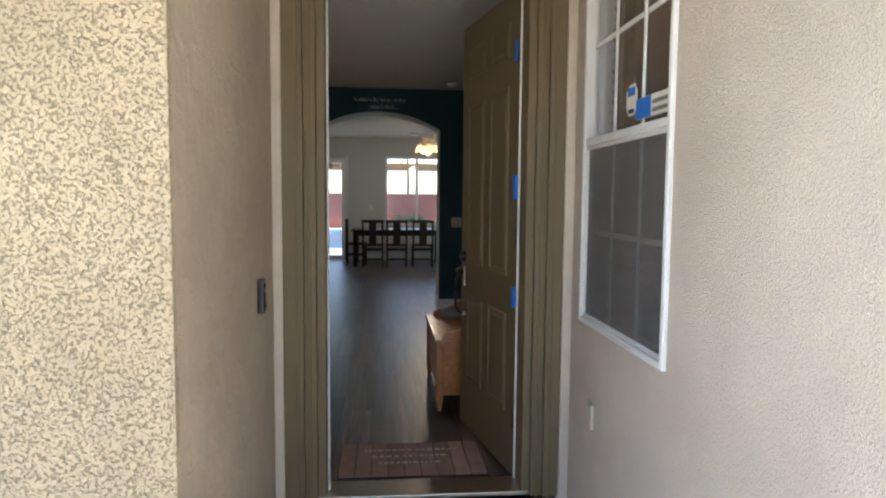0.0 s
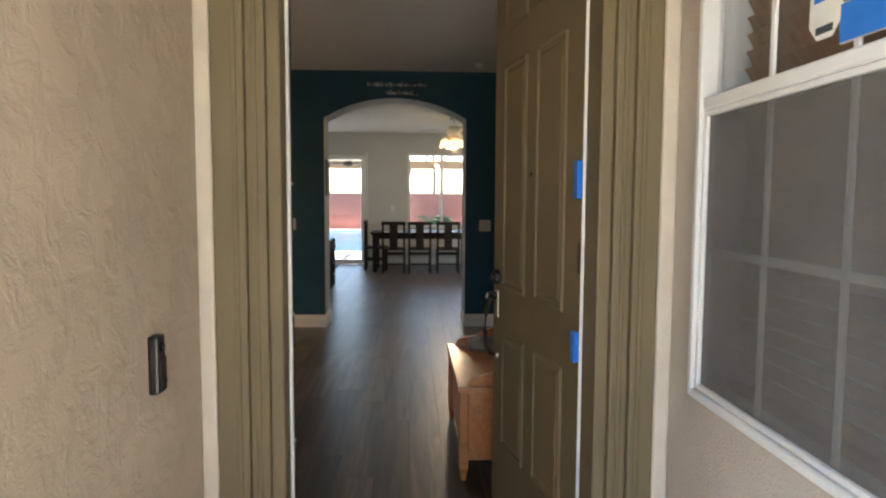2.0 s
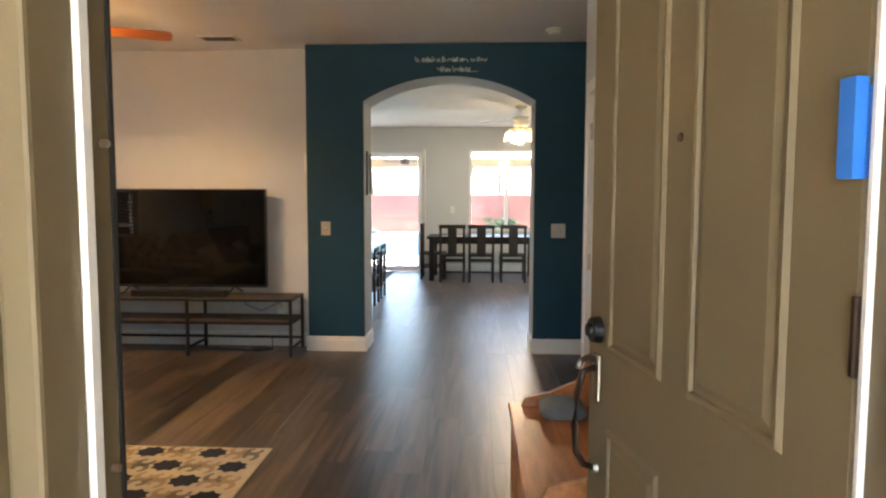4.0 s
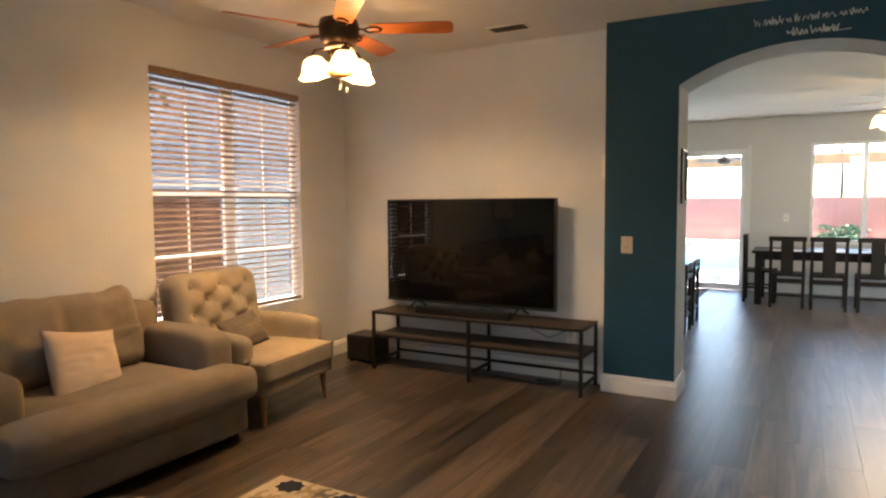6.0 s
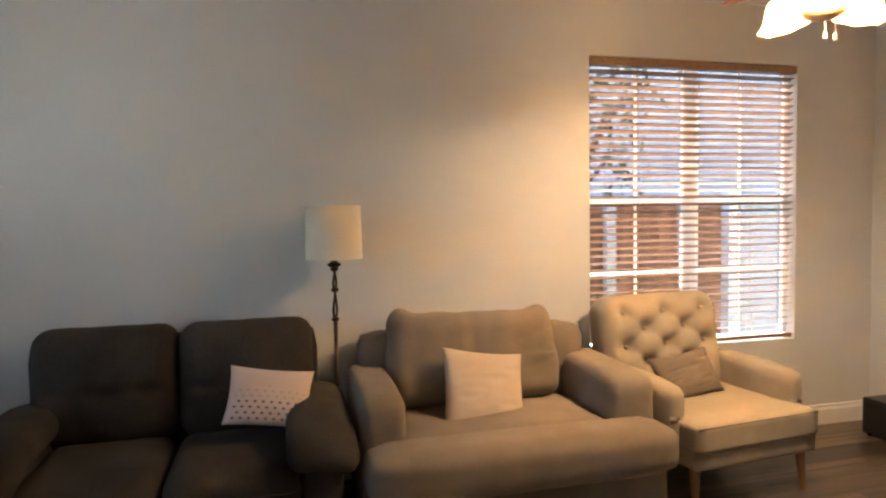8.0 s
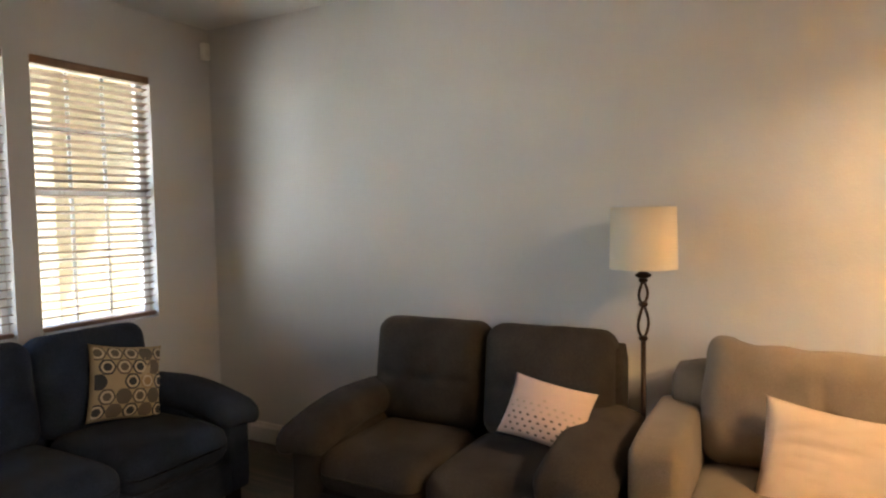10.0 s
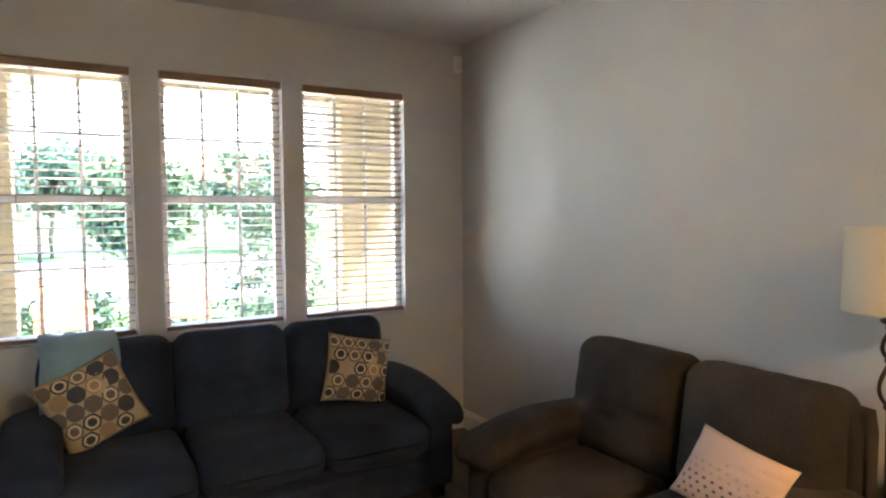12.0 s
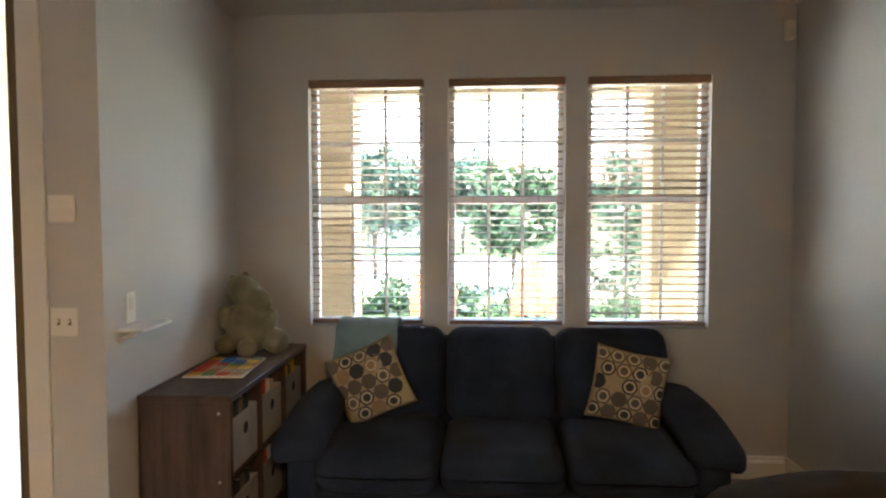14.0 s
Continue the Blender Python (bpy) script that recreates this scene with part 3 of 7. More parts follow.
base_run("baseboard_entry", [(XR, YD, XR, 2.43, -1, 0), (XR, 3.33, XR, 3.46, -1, 0)])
base_run("baseboard_dining", [(-0.48, YB, 4.1, YB, 0, -1), (4.1, YB, 4.1, YA2, -1, 0)])


def frame_bars(parent, name, axis, c0, c1, a0, a1, z0, z1, w, material, bottom=True, bevel=0.004):
    """Four bars (or three) round an opening, butted; each its own part."""
    def bar(nm, s, e, lo, hi):
        bm = bx(c0, c1, s, e, lo, hi, bevel=bevel) if axis == "x" else bx(s, e, c0, c1, lo, hi, bevel=bevel)
        part(nm, bm, material, parent)
    bar(name + "_jamb", a0, a0 + w, z0, z1)
    bar(name + "_jamb", a1 - w, a1, z0, z1)
    bar(name + "_head", a0 + w + 0.0005, a1 - w - 0.0005, z1 - w, z1)
    if bottom:
        bar(name + "_sill", a0 + w + 0.0005, a1 - w - 0.0005, z0, z0 + w)


def pane(parent, axis, c, a0, a1, z0, z1, material=None):
    bm = bx(c - 0.002, c + 0.002, a0, a1, z0, z1) if axis == "x" else bx(a0, a1, c - 0.002, c + 0.002, z0, z1)
    ob = part("pane", bm, material or M["glass"], parent)
    ob.visible_shadow = False
    return ob


def hung_window(name, label, axis, c, a0, a1, z0, z1, zm, cols, rows, side, depth=0.05, low_grid=True, glass="glass", up_rows=2):
    """Single-hung white vinyl window with muntins. c: plane of the glass; side: +1 or -1, the way indoors lies."""
    th = tagged(new(name), label, "window", kind="structure")
    frame_bars(th, "window_frame", axis, c - depth / 2, c + depth / 2, a0, a1, z0, z1, 0.038, M["vinyl"])
    i0, i1 = a0 + 0.0385, a1 - 0.0385

    def bar(nm, s, e, lo, hi, d=0.012, sh=0.0):
        k0, k1 = c - d + sh, c + d + sh
        part(nm, bx(k0, k1, s, e, lo, hi, bevel=0.003) if axis == "x" else bx(s, e, k0, k1, lo, hi, bevel=0.003), M["vinyl"], th)
    bar("meeting_rail", i0, i1, zm - 0.025, zm + 0.025, 0.022)
    for lo, hi, grid, tiers in ((z0 + 0.0385, zm - 0.0255, low_grid, rows), (zm + 0.0255, z1 - 0.0385, True, up_rows)):
        pane(th, axis, c, i0, i1, lo, hi, M[glass])
        if grid:
            for k in range(1, cols):
                u = i0 + (i1 - i0) * k / cols
                bar("muntin", u - 0.009, u + 0.009, lo, hi, 0.007)
            for k in range(1, tiers):
                u = lo + (hi - lo) * k / tiers
                for j in range(cols):
                    s = i0 + (i1 - i0) * j / cols + (0.0095 if j else 0)
                    e = i0 + (i1 - i0) * (j + 1) / cols - (0.0095 if j < cols - 1 else 0)
                    bar("muntin", s, e, u - 0.009, u + 0.009, 0.007)
    return th


def slat_mesh(length, width, thick, axis):
    bm = nb()
    n = 3
    top, bot = [], []
    for i in range(n + 1):
        u = (i / n - 0.5) * width
        zc = 0.0025 * (1 - (2 * i / n - 1) ** 2)
        for lst, dz in ((top, thick / 2), (bot, -thick / 2)):
            p = [(-length / 2, u, zc + dz), (length / 2, u, zc + dz)]
            lst.append([bm.verts.new(q if axis == "y" else (q[1], q[0], q[2])) for q in p])
    for i in range(n):
        bm.faces.new((top[i][0], top[i][1], top[i + 1][1], top[i + 1][0]))
        bm.faces.new((bot[i][0], bot[i + 1][0], bot[i + 1][1], bot[i][1]))
    for a, b in ((top[0], bot[0]), (bot[-1], top[-1])):
        bm.faces.new((a[0], b[0], b[1], a[1]))
    for k in (0, 1):
        bm.faces.new([r[k] for r in top] + [r[k] for r in bot[::-1]])
    bmesh.ops.recalc_face_normals(bm, faces=bm.faces)
    me = bpy.data.meshes.new("slat")
    bm.to_mesh(me)
    bm.free()
    me.materials.append(M["blind"])
    return me


def wood_blind(label, axis, c, a0, a1, z0, z1, tilt, pitch, gone=()):
    """Wooden venetian blind: valance, slats, ladder cords, bottom rail. c: its middle plane."""
    th = thing("wood_blind", label, "window blind", "wooden window blinds")
    d = 0.03

    def bar(nm, mtl, s, e, lo, hi, dd, bevel=0.004):
        part(nm, bx(c - dd, c + dd, s, e, lo, hi, bevel=bevel) if axis == "x" else bx(s, e, c - dd, c + dd, lo, hi, bevel=bevel), mtl, th)
    bar("valance", M["valance"], a0 + 0.004, a1 - 0.004, z1 - 0.048, z1 - 0.003, d + 0.004)
    bar("bottom_rail", M["blind"], a0 + 0.010, a1 - 0.010, z0 + 0.006, z0 + 0.030, 0.025)
    me = slat_mesh(a1 - a0 - 0.02, 0.048, 0.0032, axis)
    rnd = random.Random(int(a0 * 1000))
    z = z1 - 0.085
    k = 0
    mid = (a0 + a1) / 2
    while z > z0 + 0.05:
        ob = new("slat", me)
        ob.parent = th
        tl = tilt + rnd.uniform(-2, 2) + (rnd.uniform(-14, 14) if k in gone else 0)
        ob.matrix_local = pose(mid, c, z, tl, 0, rnd.uniform(-0.15, 0.15)) if axis == "y" else pose(c, mid, z, 0, tl, 0)
        z -= pitch
        k += 1
    for f in (0.22, 0.78):
        u = a0 + (a1 - a0) * f
        for s in (-0.024, 0.024):
            p0, p1 = ((u, c + s, z0 + 0.03), (u, c + s, z1 - 0.06)) if axis == "y" else ((c + s, u, z0 + 0.03), (c + s, u, z1 - 0.06))
            part("ladder_cord", tube(nb(), p0, p1, 0.0012, seg=5), M["valance"], th)
    return th


for i, (a, b) in enumerate(FRONT):
    hung_window("window_%d" % (i + 1), "white vinyl single-hung window with a muntin grid", "y", YF - 0.10, a, b, WZ0, WZ1, 1.645, 3, 2, 1, glass="glass_front")
    wood_blind("brown wooden slat blind, slats open, in a tall window", "y", YF - 0.030, a + 0.002, b - 0.002, WZ0 + 0.008, WZ1,
               (6, 4, 16)[i], 0.0435, (17, 18, 21, 22, 25, 26, 30) if i == 0 else ())
for k, (a, b) in enumerate(((SIDE[0], 3.762), (3.802, SIDE[1]))):
    hung_window("window_%d" % (4 + k), "white vinyl window behind a wooden blind", "x", XW - 0.095, a, b, SIDE[2], SIDE[3], 1.52, 2, 2, 1, glass="glass_blue", up_rows=1)
part("window_mullion", bx(XW - 0.115, XW - 0.070, 3.7625, 3.8015, SIDE[2], SIDE[3]), M["vinyl"], bpy.data.objects["window_4"])
wood_blind("brown wooden slat blind, slats half tilted, in the side window", "x", XW - 0.032, SIDE[0] + 0.002, SIDE[1] - 0.002, SIDE[2] + 0.008, SIDE[3], -19, 0.0445)

# porch window: half screen outside, blind and muntins behind the glass
pw = tagged(new("window_6"), "white vinyl porch window with an insect screen and muntins", "window", kind="structure")
PX = 1.150
frame_bars(pw, "window_frame", "x", PX - 0.030, PX + 0.03, PW[0], PW[1], PW[2], PW[3], 0.024, M["vinyl"])
part("meeting_rail", bx(PX - 0.024, PX + 0.02, PW[0] + 0.0245, PW[1] - 0.0245, 1.640, 1.672, bevel=0.004), M["vinyl"], pw)
for lo, hi in ((PW[2] + 0.0245, 1.6395), (1.6725, PW[3] - 0.0245)):
    pane(pw, "x", PX + 0.016, PW[0] + 0.0245, PW[1] - 0.0245, lo, hi)
    for k in (1, 2):
        u = PW[0] + 0.0245 + (PW[1] - PW[0] - 0.049) * k / 3
        part("muntin", bx(PX + 0.002, PX + 0.010, u - 0.010, u + 0.010, lo, hi, bevel=0.003), M["vinyl"], pw)
    part("muntin", bx(PX + 0.0105, PX + 0.0135, PW[0] + 0.0245, PW[1] - 0.0245, (lo + hi) / 2 - 0.01, (lo + hi) / 2 + 0.01, bevel=0.003), M["vinyl"], pw)
SCR = mat("screen_cloth", (0.16, 0.155, 0.15), 0.7, vary=0.06, scale=2, fine=0.1, bump_scale=900)
nt_s = SCR.node_tree
tr_s = nt_s.nodes.new("ShaderNodeBsdfTransparent")
mx_s = nt_s.nodes.new("ShaderNodeMixShader")
mx_s.inputs[0].default_value = 0.5
nt_s.links.new(tr_s.outputs[0], mx_s.inputs[1])
nt_s.links.new(nt_s.nodes["Principled BSDF"].outputs[0], mx_s.inputs[2])
nt_s.links.new(mx_s.outputs[0], nt_s.nodes["Material Output"].inputs[0])
scr = part("insect_screen", bx(PX - 0.010, PX - 0.008, PW[0] + 0.03, PW[1] - 0.03, PW[2] + 0.03, 1.637), SCR, pw, "grey insect screen")
frame_bars(pw, "screen_frame", "x", PX - 0.020, PX - 0.002, PW[0] + 0.0255, PW[1] - 0.0255, PW[2] + 0.0255, 1.6385, 0.014, M["vinyl"], bevel=0.002)
wood_blind("dark wooden slat blind behind the porch window", "x", 1.25, PW[0] + 0.01, PW[1] - 0.01, PW[2] + 0.01, PW[3] - 0.005, 62, 0.0435)
# security notices on the glass, unlettered
hexa = nb()
pts = [(-0.048, -0.028), (-0.022, -0.056), (0.022, -0.056), (0.048, -0.028), (0.048, 0.028), (0.022, 0.056), (-0.022, 0.056), (-0.048, 0.028)]
ra = [hexa.verts.new((PX - 0.0045, -0.815 - p[0], 1.770 + p[1])) for p in pts]
rb = [hexa.verts.new((PX - 0.0030, -0.815 - p[0], 1.770 + p[1])) for p in pts]
for k in range(8):
    hexa.faces.new((ra[k], ra[(k + 1) % 8], rb[(k + 1) % 8], rb[k]))
hexa.faces.new(ra)
hexa.faces.new(rb[::-1])
bmesh.ops.recalc_face_normals(hexa, faces=hexa.faces)
sign = thing("window_sticker", "small eight-sided white and blue security sticker on glass", "sticker")
part("sticker_face", hexa, M["paper"], sign)
part("sticker_band", bx(PX - 0.0062, PX - 0.0047, -0.848, -0.782, 1.785, 1.815), M["blue"], sign)
part("sticker_band", bx(PX - 0.0062, PX - 0.0047, -0.840, -0.790, 1.724, 1.738), M["slate"], sign)
sign = thing("window_sticker", "blue and white oblong security sticker on glass", "sticker")
part("sticker_face", bx(PX - 0.004, PX - 0.002, -1.155, -0.860, 1.692, 1.765), M["paper"], sign)
part("sticker_block", bx(PX - 0.006, PX - 0.0042, -0.985, -0.862, 1.694, 1.763), M["blue"], sign)
for k in range(2):
    part("sticker_bar", bx(PX - 0.006, PX - 0.0042, -1.13, -1.00, 1.705 + k * 0.027, 1.718 + k * 0.027), M["ruggrey"], sign)

# ---- front door: frame, leaf ----
fr = tagged(new("door_frame"), "olive-brown painted door frame with stepped mouldings", "door frame", kind="structure")
HD = 2.46
for nm, x0, x1, y0, y1 in (("casing", -0.185, -0.0955, -0.185, -0.141), ("casing", 1.0125, 1.088, -0.185, -0.141),
                           ("brickmould", -0.095, -0.0405, -0.170, -0.02), ("brickmould", 0.9575, 1.012, -0.170, -0.02),
                           ("jamb", -0.040, 0.0, -0.155, YD - 0.001), ("jamb", 0.917, 0.957, -0.155, YD - 0.001)):
    part(nm, bx(x0, x1, y0, y1, 0, HD + (0.06 if nm == "casing" else 0.03), bevel=0.006, seg=2), M["brown"], fr)
for x0, x1 in ((-0.128, -0.114), (1.030, 1.044)):
    part("bead", bx(x0, x1, -0.192, -0.1855, 0, HD + 0.05, bevel=0.002), M["brown"], fr)
for x0, x1 in ((-0.075, -0.062), (0.979, 0.992)):
    part("bead", bx(x0, x1, -0.178, -0.1705, 0, HD, bevel=0.002), M["brown"], fr)
part("head", bx(0.0005, 0.9165, -0.155, YD - 0.001, HD, HD + 0.05, bevel=0.004), M["brown"], fr)
part("weatherstrip", bx(0.0005, 0.004, -0.014, -0.006, 0.02, HD), M["rubber"], fr, "black rubber weatherstrip")
part("weatherstrip", bx(0.0005, 0.010, -0.082, -0.060, 0.02, HD, bevel=0.003), M["white"], fr, "pale door stop seal")
part("weatherstrip", bx(0.908, 0.9165, -0.012, -0.004, 0.02, HD), M["white"], fr, "pale weatherstrip")
for k in range(6):
    part("strike_screw", tube(nb(), (0.0095, -0.03, 0.25 + k * 0.4), (0.0005, -0.03, 0.25 + k * 0.4), 0.005, seg=8), M["metal"], fr)
part("threshold", bx(-0.04, 0.957, -0.16, YD + 0.02, 0.0, 0.022, bevel=0.006, seg=2), M["metal"], fr, "worn metal threshold")
for nm, x0, x1 in (("stucco_band_1", -0.2295, -0.1855), ("stucco_band_2", 1.0885, 1.1345)):
    solid(nm, bx(x0, x1, -0.190, -0.141, -0.1, 2.8, bevel=0.008, seg=2), M["caulk"], "pale narrow stucco band beside the door frame", "trim", "structure")
# inner casing
ic = tagged(new("door_casing"), "white painted inner casing of the front door", "trim", kind="structure")
part("casing_jamb", bx(-0.14, -0.042, YD, YD + 0.016, 0, HD + 0.10, bevel=0.004), M["white"], ic)
part("casing_jamb", bx(0.959, 1.05, YD, YD + 0.016, 0, HD + 0.10, bevel=0.004), M["white"], ic)
part("casing_head", bx(-0.0415, 0.9585, YD, YD + 0.016, HD + 0.03, HD + 0.10, bevel=0.004), M["white"], ic)


def panel_ring(x0, x1, z0, z1, y, out, w=0.022):
    """Raised moulding ring with a bevelled field, on the face y, standing out by out."""
    bm = nb()
    steps = [(0, 0), (w * 0.35, out), (w * 0.75, out * 0.8), (w, -abs(out) * 0.2 * (1 if out > 0 else -1)), (w * 1.9, out * 0.75)]
    loops = []
    for s, o in steps:
        loops.append([bm.verts.new(p) for p in ((x0 + s, y + o, z0 + s), (x1 - s, y + o, z0 + s), (x1 - s, y + o, z1 - s), (x0 + s, y + o, z1 - s))])
    for a, b in zip(loops, loops[1:]):
        for k in range(4):
            bm.faces.new((a[k], a[(k + 1) % 4], b[(k + 1) % 4], b[k]))
    bm.faces.new(loops[-1])
    bm.faces.new(loops[0][::-1])
    bmesh.ops.recalc_face_normals(bm, faces=bm.faces)
    return bm


def front_door():
    th = thing("front_door", "olive-brown six-panel front door standing open inwards", "door", at=pose(0.912, 0.004, 0, 0, 0, -79.5))
    W, H, D = 0.90, 2.43, 0.045
    part("leaf", bx(-W, -0.004, 0.0, D, 0.012, H, bevel=0.004), M["brown"], th)
    for a, b in ((-0.77, -0.50), (-0.40, -0.13)):
        for lo, hi in ((0.315, 0.83), (1.02, 1.97), (2.11, 2.29)):
            part("panel", panel_ring(a, b, lo, hi, 0.0005, -0.008), M["brown"], th)
            part("panel", panel_ring(a, b, lo, hi, D - 0.0005, 0.008), M["brown"], th)
    part("edge_strip", bx(-0.0035, 0.0, 0.004, D - 0.004, 0.012, H), M["white"], th, "pale hinge edge")
    xk = -W + 0.065
    for s, y in ((-1, 0.0), (1, D)):
        bm = nb()
        tube(bm, (xk, y, 1.06), (xk, y + s * 0.022, 1.06), 0.034, 0.030, 20)
        tube(bm, (xk, y + s * 0.022, 1.06), (xk, y + s * 0.032, 1.06), 0.018, 0.016, 16)
        part("deadbolt", bm, M["black"], th, "black round deadbolt", smooth=False)
    plate = part("handle_plate", bx(xk - 0.022, xk + 0.022, -0.010, 0.0, 0.88, 1.0, bevel=0.005, seg=2), M["chrome"], th, "polished handle plate")
    bm = nb()
    pipe(bm, [(xk, -0.008, 0.965), (xk, -0.04, 0.955), (xk, -0.055, 0.90), (xk, -0.06, 0.82), (xk, -0.055, 0.75), (xk, -0.035, 0.715), (xk, -0.006, 0.705)], 0.009, 10)
    part("pull_handle", bm, M["bronze"], th, "curved dark pull handle", smooth=True)
    bm = nb()
    pipe(bm, [(xk, -0.010, 0.985), (xk, -0.03, 0.99), (xk + 0.01, -0.05, 0.985), (xk + 0.02, -0.06, 0.97)], 0.008, 8)
    part("thumb_latch", bm, M["chrome"], th, smooth=True)
    part("pull_foot", tube(nb(), (xk, -0.001, 0.705), (xk, -0.012, 0.705), 0.018, 0.014, 14), M["chrome"], th)
    bm = nb()
    tube(bm, (xk, D, 0.94), (xk, D + 0.05, 0.94), 0.014)
    pipe(bm, [(xk, D + 0.045, 0.94), (xk + 0.05, D + 0.05, 0.94), (xk + 0.11, D + 0.05, 0.935)], 0.010, 10)
    part("inner_lever", bm, M["bronze"], th, smooth=True)
    part("peephole", tube(nb(), (-0.45, 0.0, 1.50), (-0.45, -0.004, 1.50), 0.009, 0.008, 16), M["bronze"], th)
    for z in (0.32, 1.22, 2.12):
        hg = part("hinge", bx(-0.004, 0.006, -0.012, 0.0, z - 0.05, z + 0.05, bevel=0.002), M["bronze"], th)
    for z, h in ((0.93, 0.10), (1.47, 0.12), (2.12, 0.10)):
        part("tape", bx(-0.030, -0.0042, -0.018, -0.0006, z - h / 2, z + h / 2), M["blue"], th, "strip of blue painter's tape")
        part("tape", bx(-0.0018, 0.0012, -0.002, 0.030, z - h / 2, z + h / 2 - 0.01), M["blue"], th, "strip of blue painter's tape")
    return th


front_door()

# doormat with a clay-coloured board pattern and unreadable print
dm = thing("doormat", "clay-coloured doormat with a plank pattern and pale faded print", "doormat")
part("mat_base", bx(0.03, 0.80, 0.075, 0.52, 0.0, 0.006, bevel=0.002), M["sub"], dm)
for k in range(9):
    x0 = 0.034 + k * 0.085
    part("mat_strip", bx(x0, x0 + 0.082, 0.078, 0.517, 0.006, 0.011, bevel=0.0015), M["matclay"], dm)
rn = random.Random(4)
for row in range(3):
    x = 0.16 + 0.04 * row
    while x < 0.66 - 0.05 * row:
        w = rn.uniform(0.008, 0.03)
        part("print_bar", bx(x, x + w, 0.40 - row * 0.085, 0.40 - row * 0.085 + 0.022, 0.0112, 0.0120), M["matink"], dm)
        x += w + rn.uniform(0.008, 0.02)

# doorbell and the small wall box
db = thing("doorbell", "slim black video doorbell on the stucco", "doorbell")
part("body", bx(-0.2295, -0.205, -0.551, -0.505, 0.957, 1.092, bevel=0.006, seg=2), M["plastic"], db)
part("faceplate", bx(-0.2048, -0.2015, -0.547, -0.509, 0.962, 1.040, bevel=0.002), M["black"], db, "dark grey faceplate")
part("button", tube(nb(), (-0.2015, -0.528, 0.985), (-0.198, -0.528, 0.985), 0.011, seg=18), M["black"], db)
part("lens", tube(nb(), (-0.2048, -0.528, 1.065), (-0.201, -0.528, 1.065), 0.010, seg=18), M["screen"], db)
vb = thing("wall_socket_cover", "small cream weatherproof cover on the stucco", "cover")
part("cover", bx(1.120, 1.1345, -0.540, -0.498, 0.455, 0.560, bevel=0.005, seg=2), M["caulk"], vb)
part("clip", bx(1.112, 1.120, -0.530, -0.508, 0.545, 0.575, bevel=0.002), M["metal"], vb)

# ---- entry: white side door, hall tree bench ----
wd = thing("interior_door", "white four-panel interior door, shut", "door")
part("leaf", bx(XR + 0.012, XR + 0.050, 2.522, 3.238, 0.008, 2.018, bevel=0.003), M["white"], wd)
for a, b in ((2.62, 2.83), (2.93, 3.14)):
    for lo, hi in ((0.20, 0.78), (0.98, 1.90)):
        bm = panel_ring(a, b, lo, hi, 0.0, -0.010, 0.03)
        bmesh.ops.transform(bm, matrix=Matrix(((0, 1, 0, XR + 0.0125), (1, 0, 0, 0), (0, 0, 1, 0), (0, 0, 0, 1))), verts=bm.verts)
        bmesh.ops.recalc_face_normals(bm, faces=bm.faces)
        part("panel", bm, M["white"], wd)
bm = nb()
tube(bm, (XR + 0.012, 2.59, 0.95), (XR - 0.045, 2.59, 0.95), 0.012)
tube(bm, (XR + 0.012, 2.59, 0.95), (XR + 0.002, 2.59, 0.95), 0.030)
pipe(bm, [(XR - 0.042, 2.59, 0.95), (XR - 0.045, 2.65, 0.952), (XR - 0.045, 2.70, 0.95)], 0.009)
part("lever", bm, M["metal"], wd, "brushed lever handle", smooth=False)
for z in (0.22, 1.0, 1.80):
    part("hinge", bx(XR - 0.006, XR + 0.012, 3.226, 3.240, z - 0.05, z + 0.05, bevel=0.002), M["metal"], wd)
cs = tagged(new("door_casing_2"), "white moulded casing round the interior door", "trim", kind="structure")
for a, b, lo, hi in ((2.435, 2.515, 0, 2.10), (3.245, 3.325, 0, 2.10), (2.5155, 3.2445, 2.025, 2.10)):
    part("casing", bx(XR - 0.018, XR - 0.0005, a, b, lo, hi, bevel=0.005, seg=2), M["white"], cs)
for a, b, lo, hi in ((2.50, 2.5215, 0, 2.04), (3.2385, 3.26, 0, 2.04), (2.522, 3.238, 2.0185, 2.04)):
    part("jamb", bx(XR, XR + 0.11, a, b, lo, hi), M["white"], cs)


